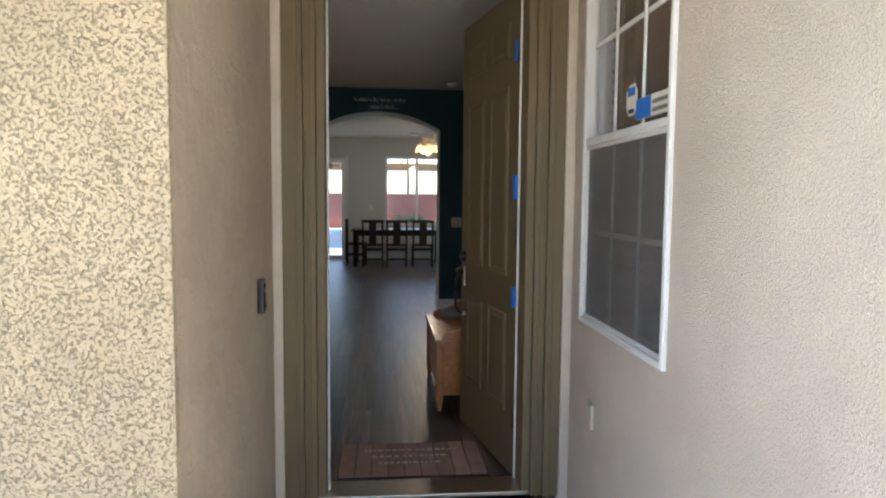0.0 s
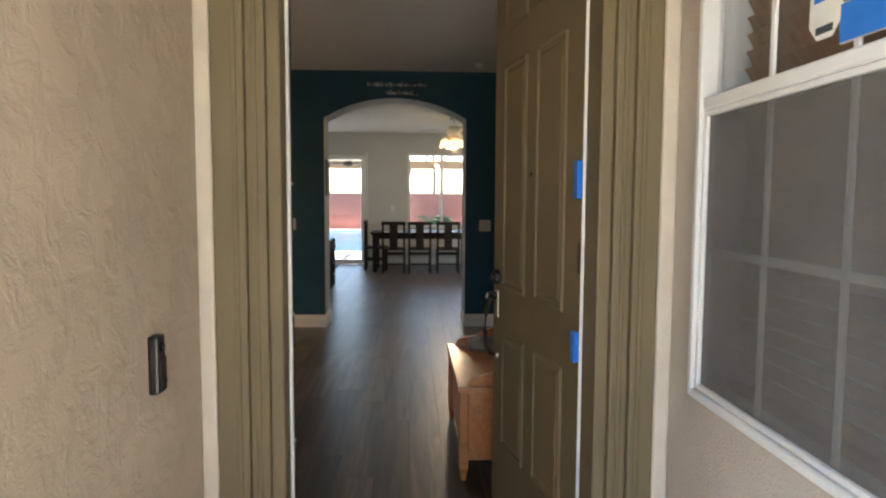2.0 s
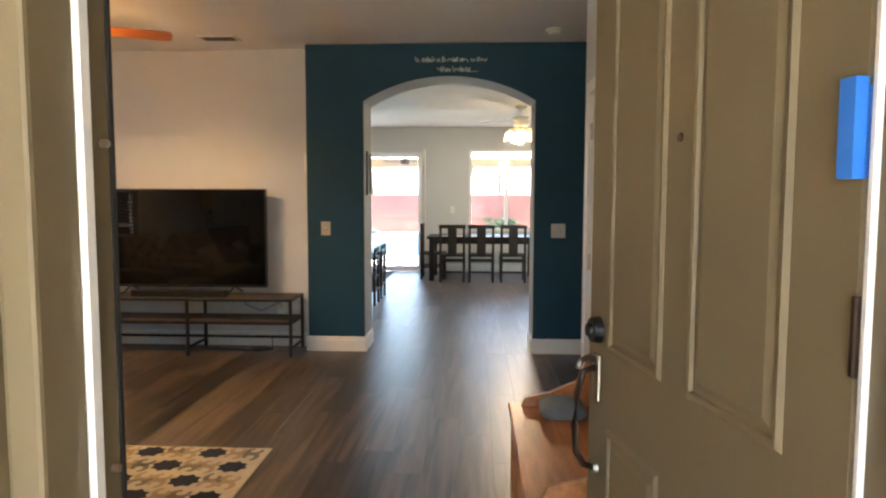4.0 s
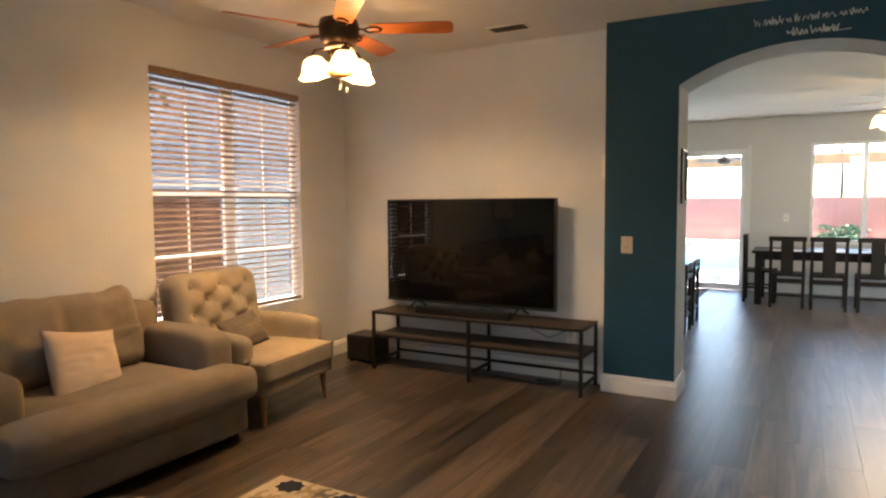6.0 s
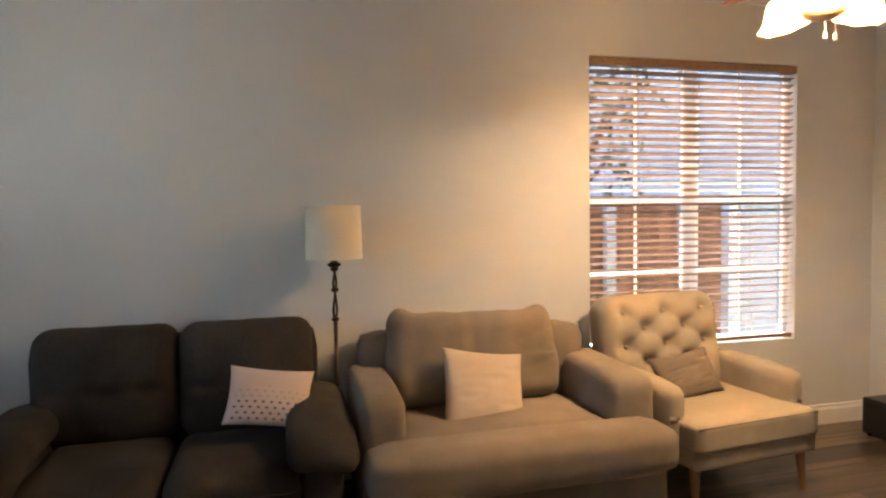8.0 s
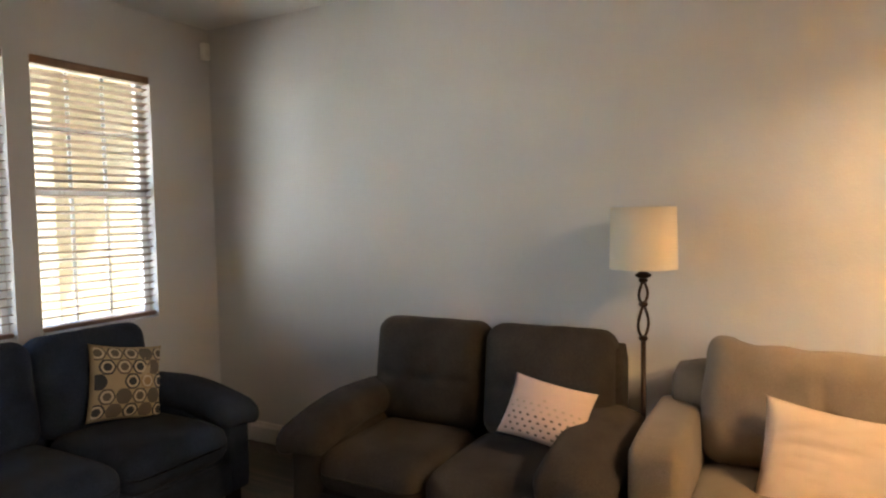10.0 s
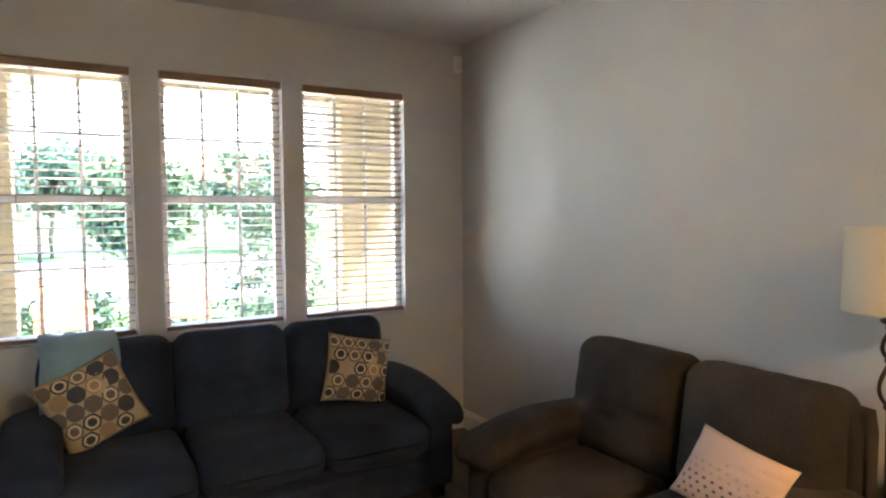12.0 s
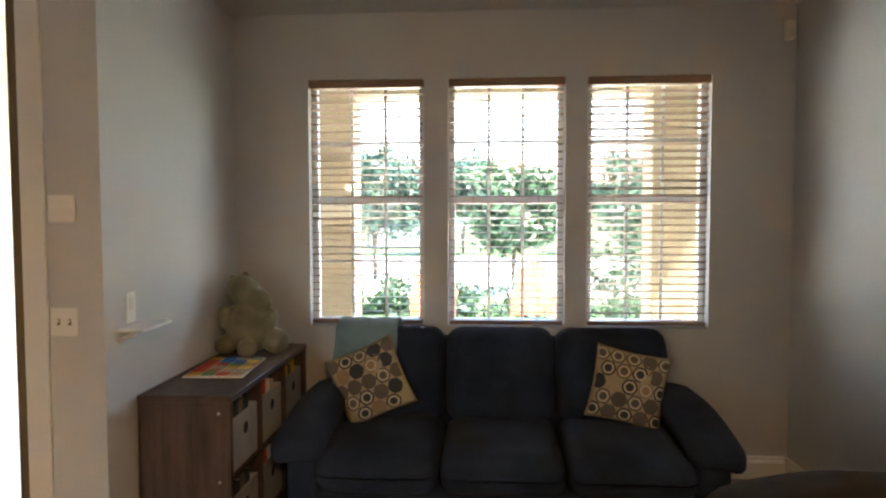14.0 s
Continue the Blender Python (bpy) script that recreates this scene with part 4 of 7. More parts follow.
def hall_tree():
    th = thing("hall_tree", "honey-oak hall tree bench with tall sides and a top shelf", "bench")
    x0, x1, y0, y1 = 0.612, 1.125, 1.08, 2.03
    part("seat", bx(x0 - 0.012, x1, y0 - 0.012, y1 + 0.012, 0.455, 0.482, bevel=0.006, seg=2), M["orange"], th)
    part("front_panel", bx(x0 + 0.02, x0 + 0.04, y0 + 0.045, y1 - 0.045, 0.10, 0.454, bevel=0.003), M["orange"], th)
    for y in (y0 + 0.02, y1 - 0.04):
        part("end_panel", bx(x0 + 0.04, x1 - 0.02, y, y + 0.02, 0.10, 0.454, bevel=0.003), M["orange"], th)
    for y in (y0, y1 - 0.045):
        for x in (x0, x1 - 0.05):
            bm = bx(x, x + 0.045, y, y + 0.045, 0.06, 0.4545, bevel=0.004)
            tube(bm, (x + 0.0225, y + 0.0225, 0.0), (x + 0.0225, y + 0.0225, 0.062), 0.013, 0.021, 12)
            part("leg", bm, M["orange"], th)
    for y in (y0 + 0.02, y1 - 0.042):
        bm = nb()
        prof = [(x0 + 0.04, 0.482), (x0 + 0.06, 0.52), (0.78, 0.545), (0.90, 0.60), (0.945, 0.72), (0.955, 1.0), (0.96, 1.33), (0.975, 1.40), (1.0, 1.43), (x1, 1.43), (x1, 0.482)]
        a = [bm.verts.new((x, y, z)) for x, z in prof]
        b = [bm.verts.new((x, y + 0.022, z)) for x, z in prof]
        for k in range(len(prof)):
            bm.faces.new((a[k], a[(k + 1) % len(prof)], b[(k + 1) % len(prof)], b[k]))
        bm.faces.new(a[::-1])
        bm.faces.new(b)
        bmesh.ops.recalc_face_normals(bm, faces=bm.faces)
        part("side", bm, M["orange"], th)
    part("back", bx(x1 - 0.020, x1 - 0.004, y0 + 0.043, y1 - 0.043, 0.482, 1.80), M["orange"], th)
    for y in (y0 + 0.03, y1 - 0.05):
        bm = nb()
        bm2 = [(0.985, 1.74), (x1, 1.74), (x1, 1.52), (1.06, 1.60)]
        a = [bm.verts.new((x, y, z)) for x, z in bm2]
        b = [bm.verts.new((x, y + 0.02, z)) for x, z in bm2]
        for k in range(4):
            bm.faces.new((a[k], a[(k + 1) % 4], b[(k + 1) % 4], b[k]))
        bm.faces.new(a[::-1])
        bm.faces.new(b)
        part("shelf_bracket", bm, M["bladewood"], th)
    part("top_shelf", bx(0.955, x1, y0, y1, 1.742, 1.770, bevel=0.006, seg=2), M["bladewood"], th)
    for y in (1.35, 1.55, 1.75):
        bm = nb()
        pipe(bm, [(x1 - 0.02, y, 1.45), (x1 - 0.06, y, 1.44), (x1 - 0.08, y, 1.47)], 0.006)
        part("hook", bm, M["metal"], th, smooth=True)
    return th


hall_tree()
bag = nb()
softbox(bag, 0.72, 0.91, 1.80, 1.965, 0.484, 0.54, k=3, n=8, puff=0.02)
solid("round_cushion", bag, M["heather"], "small heather-grey rounded cushion resting on the bench", "cushion", smooth=True)

# ---- teal wall: lettering, plates ----
let = thing("wall_lettering", "faded white script lettering on the teal wall, unreadable", "wall decal")
rn = random.Random(9)
for row, (a, b, z) in enumerate(((-0.09, 0.50, 2.60), (0.10, 0.36, 2.515))):
    x = a
    while x < b:
        w = rn.uniform(0.018, 0.05)
        bm = nb()
        n = 7
        pts = [(x + w * k / n * 1.15, YA - 0.003, z + 0.018 * math.sin(k * 1.7 + x * 60) + 0.02 * (1 if k % 3 == 0 and rn.random() < 0.4 else 0)) for k in range(n + 1)]
        pipe(bm, pts, 0.0030, 5)
        part("script_stroke", bm, M["paper"], let, smooth=True)
        x += w * 1.05 + (0.018 if rn.random() < 0.25 else 0)
bm = nb()
pipe(bm, [(0.36, YA - 0.003, 2.50), (0.46, YA - 0.003, 2.504)], 0.002, 5)
part("script_stroke", bm, M["paper"], let)


def switch_plate(label, axis, sgn, c, a, z, w, h, toggles, material="white"):
    th = thing("switch_plate", label, "light switch")

    def bar(nm, s, e, lo, hi, d0, d1, mtl, bev):
        k0, k1 = sorted((c + sgn * d0, c + sgn * d1))
        part(nm, bx(k0, k1, s, e, lo, hi, bevel=bev) if axis == "x" else bx(s, e, k0, k1, lo, hi, bevel=bev), mtl, th)
    bar("plate", a - w / 2, a + w / 2, z - h / 2, z + h / 2, 0.0, 0.006, M[material], 0.003)
    for k in range(toggles):
        u = a + (k - (toggles - 1) / 2) * 0.046
        bar("toggle_slot", u - 0.006, u + 0.006, z - 0.013, z + 0.013, 0.0062, 0.0075, M["ruggrey"], 0)
        bar("toggle", u - 0.004, u + 0.004, z - 0.002, z + 0.011, 0.0076, 0.017, M["white"], 0.0015)
    return th


switch_plate("bronze-toned single switch plate on the teal wall", "y", -1, YA, -0.902, 1.12, 0.085, 0.125, 1, "sand")
switch_plate("dull silver double switch plate on the teal wall", "y", -1, YA, 1.180, 1.108, 0.125, 0.125, 2, "metal")
switch_plate("white double switch plate beside the front door", "y", 1, YD, -0.204, 1.126, 0.115, 0.115, 2)
switch_plate("white switch plate on the garden wall", "y", -1, YB, 0.0, 1.18, 0.075, 0.12, 1)
tp = thing("thermostat_box", "white rounded square sensor box on the wall", "sensor")
part("body", bx(-0.264, -0.158, YD, YD + 0.025, 1.519, 1.629, bevel=0.010, seg=3), M["casing"], tp)
ms = thing("motion_sensor", "small white corner motion sensor below the ceiling", "sensor")
part("body", bx(XW + 0.020, XW + 0.075, YF, YF + 0.045, 2.54, 2.65, bevel=0.012, seg=3), M["casing"], ms)
part("lens", bx(XW + 0.028, XW + 0.067, YF + 0.0455, YF + 0.051, 2.555, 2.60, bevel=0.004), M["white"], ms)
ck = thing("wall_chime", "narrow white chime box on the wall near the arch", "chime")
part("body", bx(-1.135, -1.100, YTV - 0.03, YTV, 1.62, 1.80, bevel=0.006), M["white"], ck)
sd = thing("smoke_detector", "round white smoke detector on the ceiling", "smoke detector")
part("base", lathe(nb(), [(0.065, 0), (0.068, -0.012), (0.060, -0.020)], 28, (1.07, 4.545, CEIL)), M["paper"], sd, smooth=False)
part("cap", lathe(nb(), [(0.050, -0.0201), (0.048, -0.035), (0.030, -0.042)], 28, (1.07, 4.545, CEIL)), M["white"], sd)
av = thing("ceiling_vent", "white metal ceiling air vent with slats", "vent")
part("backing", bx(-1.88, -1.60, 4.64, 4.79, CEIL - 0.004, CEIL - 0.0005), M["rubber"], av)
for a, b, c, d in ((-1.90, -1.58, 4.62, 4.642), (-1.90, -1.58, 4.788, 4.81), (-1.90, -1.88, 4.6425, 4.7875), (-1.60, -1.58, 4.6425, 4.7875)):
    part("frame", bx(a, b, c, d, CEIL - 0.012, CEIL - 0.0005, bevel=0.003), M["paper"], av)
for k in range(9):
    x = -1.865 + k * 0.030
    part("slat", bx(x, x + 0.012, 4.645, 4.785, CEIL - 0.010, CEIL - 0.0045), M["ruggrey"], av)
pf = thing("wall_picture", "narrow black framed picture in the archway", "picture")
frame_bars(pf, "frame", "x", AL + 0.0005, AL + 0.018, 5.08, 5.30, 1.42, 1.82, 0.022, M["plastic"], bevel=0.003)
part("print", bx(AL + 0.0005, AL + 0.006, 5.1025, 5.2775, 1.4425, 1.7975), M["ruggrey"], pf)
# corner shelf plugged on a socket
ws = thing("outlet_shelf", "white plastic outlet shelf with its cover plate", "shelf")
part("plate", bx(XB - 0.008, XB - 0.0005, -0.225, -0.155, 1.095, 1.225, bevel=0.003), M["white"], ws)
part("socket", bx(XB - 0.011, XB - 0.0082, -0.205, -0.175, 1.15, 1.205, bevel=0.002), M["paper"], ws)
part("shelf_top", bx(XB - 0.115, XB - 0.0005, -0.335, -0.085, 1.070, 1.084, bevel=0.005, seg=2), M["white"], ws)
bm = nb()
pipe(bm, [(XB - 0.002, -0.095, 1.03), (XB - 0.03, -0.10, 1.045), (XB - 0.07, -0.11, 1.062)], 0.009)
part("bracket", bm, M["white"], ws, smooth=True)


# ---- living room: upholstery ----
def pillow_mesh(w, h, t, n=16, crumple=0.0):
    """A square scatter cushion in its own xz plane, with pinched corners and a seam."""
    bm = nb()
    for s in (1, -1):
        g = []
        for i in range(n + 1):
            row = []
            for j in range(n + 1):
                u, v = 2 * i / n - 1, 2 * j / n - 1
                fat = max(0.0, (1 - abs(u) ** 2.4) * (1 - abs(v) ** 2.4)) ** 0.55
                pinch = 1 - 0.07 * (1 - v * v) * abs(u) ** 3
                pinch2 = 1 - 0.07 * (1 - u * u) * abs(v) ** 3
                wob = 0.006 * noise.noise((u * 2.1 + w * 9, v * 2.1, s * 3.0)) + crumple * abs(noise.noise((u * 1.3 + v * 0.6, v * 5.5 - u * 0.8, 7.0)))
                row.append(bm.verts.new((u * w / 2 * pinch, s * (t / 2 * fat) + wob * fat, v * h / 2 * pinch2)))
            g.append(row)
        for i in range(n):
            for j in range(n):
                q = (g[i][j], g[i + 1][j], g[i + 1][j + 1], g[i][j + 1])
                bm.faces.new(q if s < 0 else q[::-1])
    bmesh.ops.remove_doubles(bm, verts=bm.verts, dist=1e-4)
    bmesh.ops.recalc_face_normals(bm, faces=bm.faces)
    return bm


def on_pillow(u, v, w, h, t, d=0.0015):
    fat = max(0.0, (1 - abs(u) ** 2.4) * (1 - abs(v) ** 2.4)) ** 0.55
    return Vector((u * w / 2 * (1 - 0.07 * (1 - v * v) * abs(u) ** 3), -(t / 2 * fat) - d, v * h / 2 * (1 - 0.07 * (1 - u * u) * abs(v) ** 3)))


def patch(bm, cu, cv, ru, rv, w, h, t, d, seg=18, hole=0.0):
    """A printed round on the cushion's front, following its bulge."""
    lim = 0.93
    outer, inner = [], []
    for k in range(seg):
        a = 2 * math.pi * k / seg
        e = 1 + 0.035 * math.cos(6 * a)
        u, v = max(-lim, min(lim, cu + ru * e * math.cos(a))), max(-lim, min(lim, cv + rv * e * math.sin(a)))
        outer.append(bm.verts.new(on_pillow(u, v, w, h, t, d)))
        if hole:
            u, v = max(-lim, min(lim, cu + ru * hole * e * math.cos(a))), max(-lim, min(lim, cv + rv * hole * e * math.sin(a)))
            inner.append(bm.verts.new(on_pillow(u, v, w, h, t, d)))
    if hole:
        for k in range(seg):
            bm.faces.new((outer[k], outer[(k + 1) % seg], inner[(k + 1) % seg], inner[k]))
    else:
        mids = []
        for k in range(seg):
            a = 2 * math.pi * k / seg
            u, v = max(-lim, min(lim, cu + ru * 0.5 * math.cos(a))), max(-lim, min(lim, cv + rv * 0.5 * math.sin(a)))
            mids.append(bm.verts.new(on_pillow(u, v, w, h, t, d)))
        c = bm.verts.new(on_pillow(cu, cv, w, h, t, d))
        for k in range(seg):
            bm.faces.new((outer[k], outer[(k + 1) % seg], mids[(k + 1) % seg], mids[k]))
            bm.faces.new((mids[k], mids[(k + 1) % seg], c))


def printed_pillow(label, at, seed):
    th = thing("scatter_cushion", label, "cushion", "patterned cushions on the sofa", at=at)
    w, h, t = 0.39, 0.39, 0.14
    part("cover", pillow_mesh(w, h, t), M["cream"], th, smooth=True)
    rn = random.Random(seed)
    kinds = ["slate", "mushroom", "slate", "tan", "mushroom", "greycloth"]
    for r in range(5):
        for c in range(5):
            cu = -0.84 + c * 0.42 + (0.21 if r % 2 else 0)
            cv = -0.76 + r * 0.38
            if abs(cu) > 0.90:
                continue
            kd = kinds[(r * 2 + c * 3 + seed) % 6]
            if kd == "tan" and rn.random() < 0.6:
                kd = "cream"
            bm = nb()
            patch(bm, cu, cv, 0.208, 0.208, w, h, t, 0.0016)
            part("printed_round", bm, M[kd], th, smooth=True)
            if rn.random() < 0.45:
                bm = nb()
                patch(bm, cu, cv, 0.160, 0.160, w, h, t, 0.0030, hole=0.66)
                part("printed_ring", bm, M["rugcream"], th, smooth=True)
    return th


def plain_pillow(label, material, w, h, t, at, dots=False):
    th = thing("scatter_cushion", label, "cushion", at=at)
    part("cover", pillow_mesh(w, h, t, 28, 0.008 if dots else 0.022), material, th, smooth=True)
    if dots:
        for r in range(9):
            for c in range(9):
                if r + abs(c - 4) * 0.3 > 6.2:
                    continue
                u = -0.78 + c * 0.19 + (0.095 if r % 2 else 0)
                v = -0.82 + r * 0.18
                if abs(u) < 0.86:
                    bm = nb()
                    patch(bm, u, v, 0.042, 0.042, w, h, t, 0.0016, seg=8)
                    part("printed_dot", bm, M["greycloth"] if r < 4 else M["sand"], th, smooth=True)
    return th


def couch(name, label, material, W, n, at, depth=0.92, back_h=0.93, armw=0.25, seat_h=0.46, padw=0.22):
    """Padded couch: faces +y from its back at y = 0, centred on x."""
    th = thing(name, label, "sofa" if n > 2 else "loveseat", at=at)
    hw = W / 2
    iw = hw - armw + 0.03
    sw = hw - padw + 0.035
    part("base", softbox(nb(), -hw + 0.05, hw - 0.05, 0.08, depth - 0.05, 0.06, 0.28, k=14, n=6), material, th, smooth=True)
    part("back_frame", softbox(nb(), -iw - 0.02, iw + 0.02, 0.0, 0.20, 0.10, back_h - 0.06, k=9, n=8), material, th, smooth=True)
    for k in range(n):
        a = -iw + 2 * iw * k / n + 0.004
        b = -iw + 2 * iw * (k + 1) / n - 0.004
        m = Matrix.Translation((0, 0.15, 0.42)) @ Matrix.Rotation(radians(9), 4, "X") @ Matrix.Translation((0, -0.15, -0.42))

        def dent(u, v, w):
            tuft = math.exp(-((w + 0.12) / 0.10) ** 2) * (0.5 + 0.5 * math.cos(u * 9)) if v > 0 else 0
            low = 0.018 if (v > 0 and w < -0.12) else 0
            return (0, -0.036 * tuft * (1 - u * u) + low * (1 - u * u) * 0.5 + 0.006 * noise.noise((u * 2 + k, w * 2, v)), 0.006 * noise.noise((u * 3, k, w)))
        part("back_cushion", softbox(nb(), a, b, 0.10, 0.34, 0.40, back_h, k=5.5, n=28, puff=0.035, sag=dent, m=m), material, th, smooth=True)
        sa, sb = -sw + 2 * sw * k / n + 0.004, -sw + 2 * sw * (k + 1) / n - 0.004
        part("seat_cushion", softbox(nb(), sa, sb, 0.26, depth - 0.005, 0.26, seat_h, k=5, n=12, puff=0.022,
                                     sag=lambda u, v, w: (0, 0, -0.02 * (1 - u * u) * (1 - v * v) * (w > 0) - 0.025 * max(0, v) ** 4 * (w > 0))), material, th, smooth=True)
    part("front_rail", softbox(nb(), -sw, sw, depth - 0.12, depth - 0.02, 0.07, 0.252, k=8, n=6), material, th, smooth=True)
    for s in (-1, 1):
        x0, x1 = sorted((s * (hw - padw), s * (hw - 0.02)))
        part("arm_panel", softbox(nb(), x0 + 0.01, x1 - 0.02, 0.06, depth - 0.03, 0.07, 0.52, k=9, n=6), material, th, smooth=True)
        xa, xb = sorted((s * (hw - padw - 0.03), s * (hw + 0.03)))
        part("arm_pad", softbox(nb(), xa, xb, 0.12, depth + 0.015, 0.478, 0.612, k=4.2, n=12, puff=0.02,
                                sag=lambda u, v, w, s=s: (0, 0.0, 0.008 - 0.060 * max(0, v + 0.2) ** 1.7 - 0.03 * (u * s > 0) * abs(u))), material, th, smooth=True)
        for y in (0.10, depth - 0.10):
            part("foot", bx(s * (hw - 0.10) - 0.03, s * (hw - 0.10) + 0.03, y - 0.03, y + 0.03, 0.0, 0.066, bevel=0.004), M["darkwood"], th)
    return th


couch("sofa", "dark navy chenille three-seat sofa with padded arms", M["navy"], 2.10, 3, pose(-1.955, YF + 0.06, 0), depth=0.93, back_h=0.915, armw=0.17, padw=0.20)
couch("loveseat", "charcoal-brown chenille two-seat sofa with padded arms", M["choc"], 1.49, 2, pose(XW + 0.06, 0.755, 0, 0, 0, -90), depth=0.88, back_h=0.945, armw=0.145, padw=0.235)


def cuddle_chair():
    th = thing("armchair", "wide taupe upholstered armchair with a loose back cushion", "armchair", at=pose(XW + 0.05, 2.245, 0, 0, 0, -90))
    hw, mt = 0.73, M["taupe"]
    part("base", softbox(nb(), -hw + 0.02, hw - 0.05, 0.06, 0.89, 0.05, 0.27, k=16, n=6), mt, th, smooth=True)
    part("back_frame", softbox(nb(), -hw + 0.10, hw - 0.10, 0.0, 0.22, 0.08, 0.84, k=6, n=10), mt, th, smooth=True)
    part("seat_cushion", softbox(nb(), -hw + 0.235, hw - 0.235, 0.24, 0.80, 0.26, 0.475, k=7, n=10, puff=0.02), mt, th, smooth=True)
    part("seat_front", softbox(nb(), -hw - 0.005, hw - 0.035, 0.70, 0.985, 0.255, 0.475, k=5.5, n=12, puff=0.01), mt, th, smooth=True)
    m = Matrix.Translation((0, 0.2, 0.45)) @ Matrix.Rotation(radians(11), 4, "X") @ Matrix.Translation((0, -0.2, -0.45))

    def loose(u, v, w):
        seam = math.exp(-((u - 0.08) / 0.05) ** 2) * (w > -0.1) * (v > 0)
        folds = sum(math.exp(-((w - 0.55 + 0.35 * q + 0.5 * (u + 0.9)) / 0.045) ** 2) for q in range(3)) * max(0, -u - 0.2) * (v > 0)
        peak = max(0, abs(u) - 0.75) * max(0, w - 0.6) * 0.55
        return (0.014 * noise.noise((u * 2, w * 2, 1)) - 0.03 * u * max(0, w), 0.020 * noise.noise((u * 3, w * 2, 5)) - 0.030 * seam - 0.016 * folds,
                peak + 0.014 * noise.noise((u * 4, 2, v)) * (w > 0) - 0.014 * (1 - u * u) * (w > 0) + 0.010 * u * (w > 0))
    part("back_cushion", softbox(nb(), -0.43, 0.50, 0.15, 0.39, 0.45, 0.938, k=5.2, n=30, puff=0.035, sag=loose), mt, th, smooth=True).matrix_local = m
    for s in (-1, 1):
        x0, x1 = sorted((s * (hw - 0.235), s * (hw - (0.04 if s > 0 else 0.0))))
        part("arm", softbox(nb(), x0, x1, 0.08, 0.76, 0.10, 0.665, k=9, n=12, puff=0.012,
                            sag=lambda u, v, w: (0, 0, (-0.028 * max(0, v) ** 2 + 0.012) * (w > 0))), mt, th, smooth=True)
        for y in (0.12, 0.80):
            part("foot", bx(s * (hw - 0.08) - 0.03, s * (hw - 0.08) + 0.03, y - 0.03, y + 0.03, 0.0, 0.056, bevel=0.004), M["darkwood"], th)
    return th


cuddle_chair()


def tufted_chair():
    th = thing("tufted_armchair", "beige linen armchair with a button-tufted back and oak legs", "armchair", at=pose(XW + 0.06, 3.405, 0, 0, 0, -84))
    mt = M["linen"]
    hw = 0.42
    rows = [(-0.235, 0.04, 0.315), (-0.0975, 0.1775), (-0.235, 0.04, 0.315), (-0.0975, 0.1775)]
    btn = [(x, 0.86 - 0.095 * r) for r, xs in enumerate(rows) for x in xs]

    def tuft(u, v, w):
        if v < 0:
            return (0, 0, 0)
        x, z = 0.04 + u * 0.41, 0.66 + w * 0.30
        d = 0
        for bx_, bz in btn:
            q = ((x - bx_) / 0.045) ** 2 + ((z - bz) / 0.045) ** 2
            d += 0.050 * math.exp(-q)
        crease = 0
        for r, xs in enumerate(rows[:-1]):
            for x0 in xs:
                for x1 in rows[r + 1]:
                    if abs(x0 - x1) < 0.145:
                        za, zb = 0.86 - 0.095 * r, 0.86 - 0.095 * (r + 1)
                        if zb <= z <= za:
                            f = (za - z) / (za - zb)
                            crease = max(crease, math.exp(-((x - (x0 + (x1 - x0) * f)) / 0.016) ** 2))
        return (0, -(d + 0.016 * crease), 0)
    m = Matrix.Translation((0, 0.1, 0.40)) @ Matrix.Rotation(radians(9), 4, "X") @ Matrix.Translation((0, -0.1, -0.40))
    part("backrest", softbox(nb(), -0.37, 0.45, 0.03, 0.27, 0.36, 0.965, k=4.4, n=34, puff=0.02, sag=tuft, m=m), mt, th, smooth=True)
    for x, z in btn:
        b = nb()
        p = m @ Vector((x, 0.242, z))
        bmesh.ops.create_uvsphere(b, u_segments=10, v_segments=6, radius=0.011, matrix=Matrix.Translation(p))
        part("button", b, mt, th, smooth=True)
    part("seat", softbox(nb(), -0.39, 0.39, 0.16, 0.85, 0.29, 0.435, k=10, n=14, puff=0.012), mt, th, smooth=True)
    part("seat_rail", softbox(nb(), -0.385, 0.385, 0.10, 0.835, 0.21, 0.315, k=14, n=6), mt, th, smooth=True)
    bm = nb()
    pipe(bm, [(-0.38, 0.842, 0.418), (0.38, 0.842, 0.418)], 0.006)
    part("piping", bm, M["greycloth"], th, smooth=True)
    for s in (-1, 1):
        x0, x1 = sorted((s * 0.33, s * (hw + 0.03)))
        part("arm", softbox(nb(), x0, x1, 0.10, 0.72, 0.28, 0.615, k=4.4, n=12, puff=0.01,
                            sag=lambda u, v, w: (0, 0, (-0.03 * max(0, v) ** 2) * (w > 0))), mt, th, smooth=True)
        for y in (0.14, 0.77):
            b = nb()
            tube(b, (s * 0.34, y, 0.215), (s * 0.35, y + (0.015 if y > 0.5 else -0.02), 0.0), 0.026, 0.014, 10)
            part("leg", b, M["legwood"], th, "tapered light oak leg")
    return th


tufted_chair()

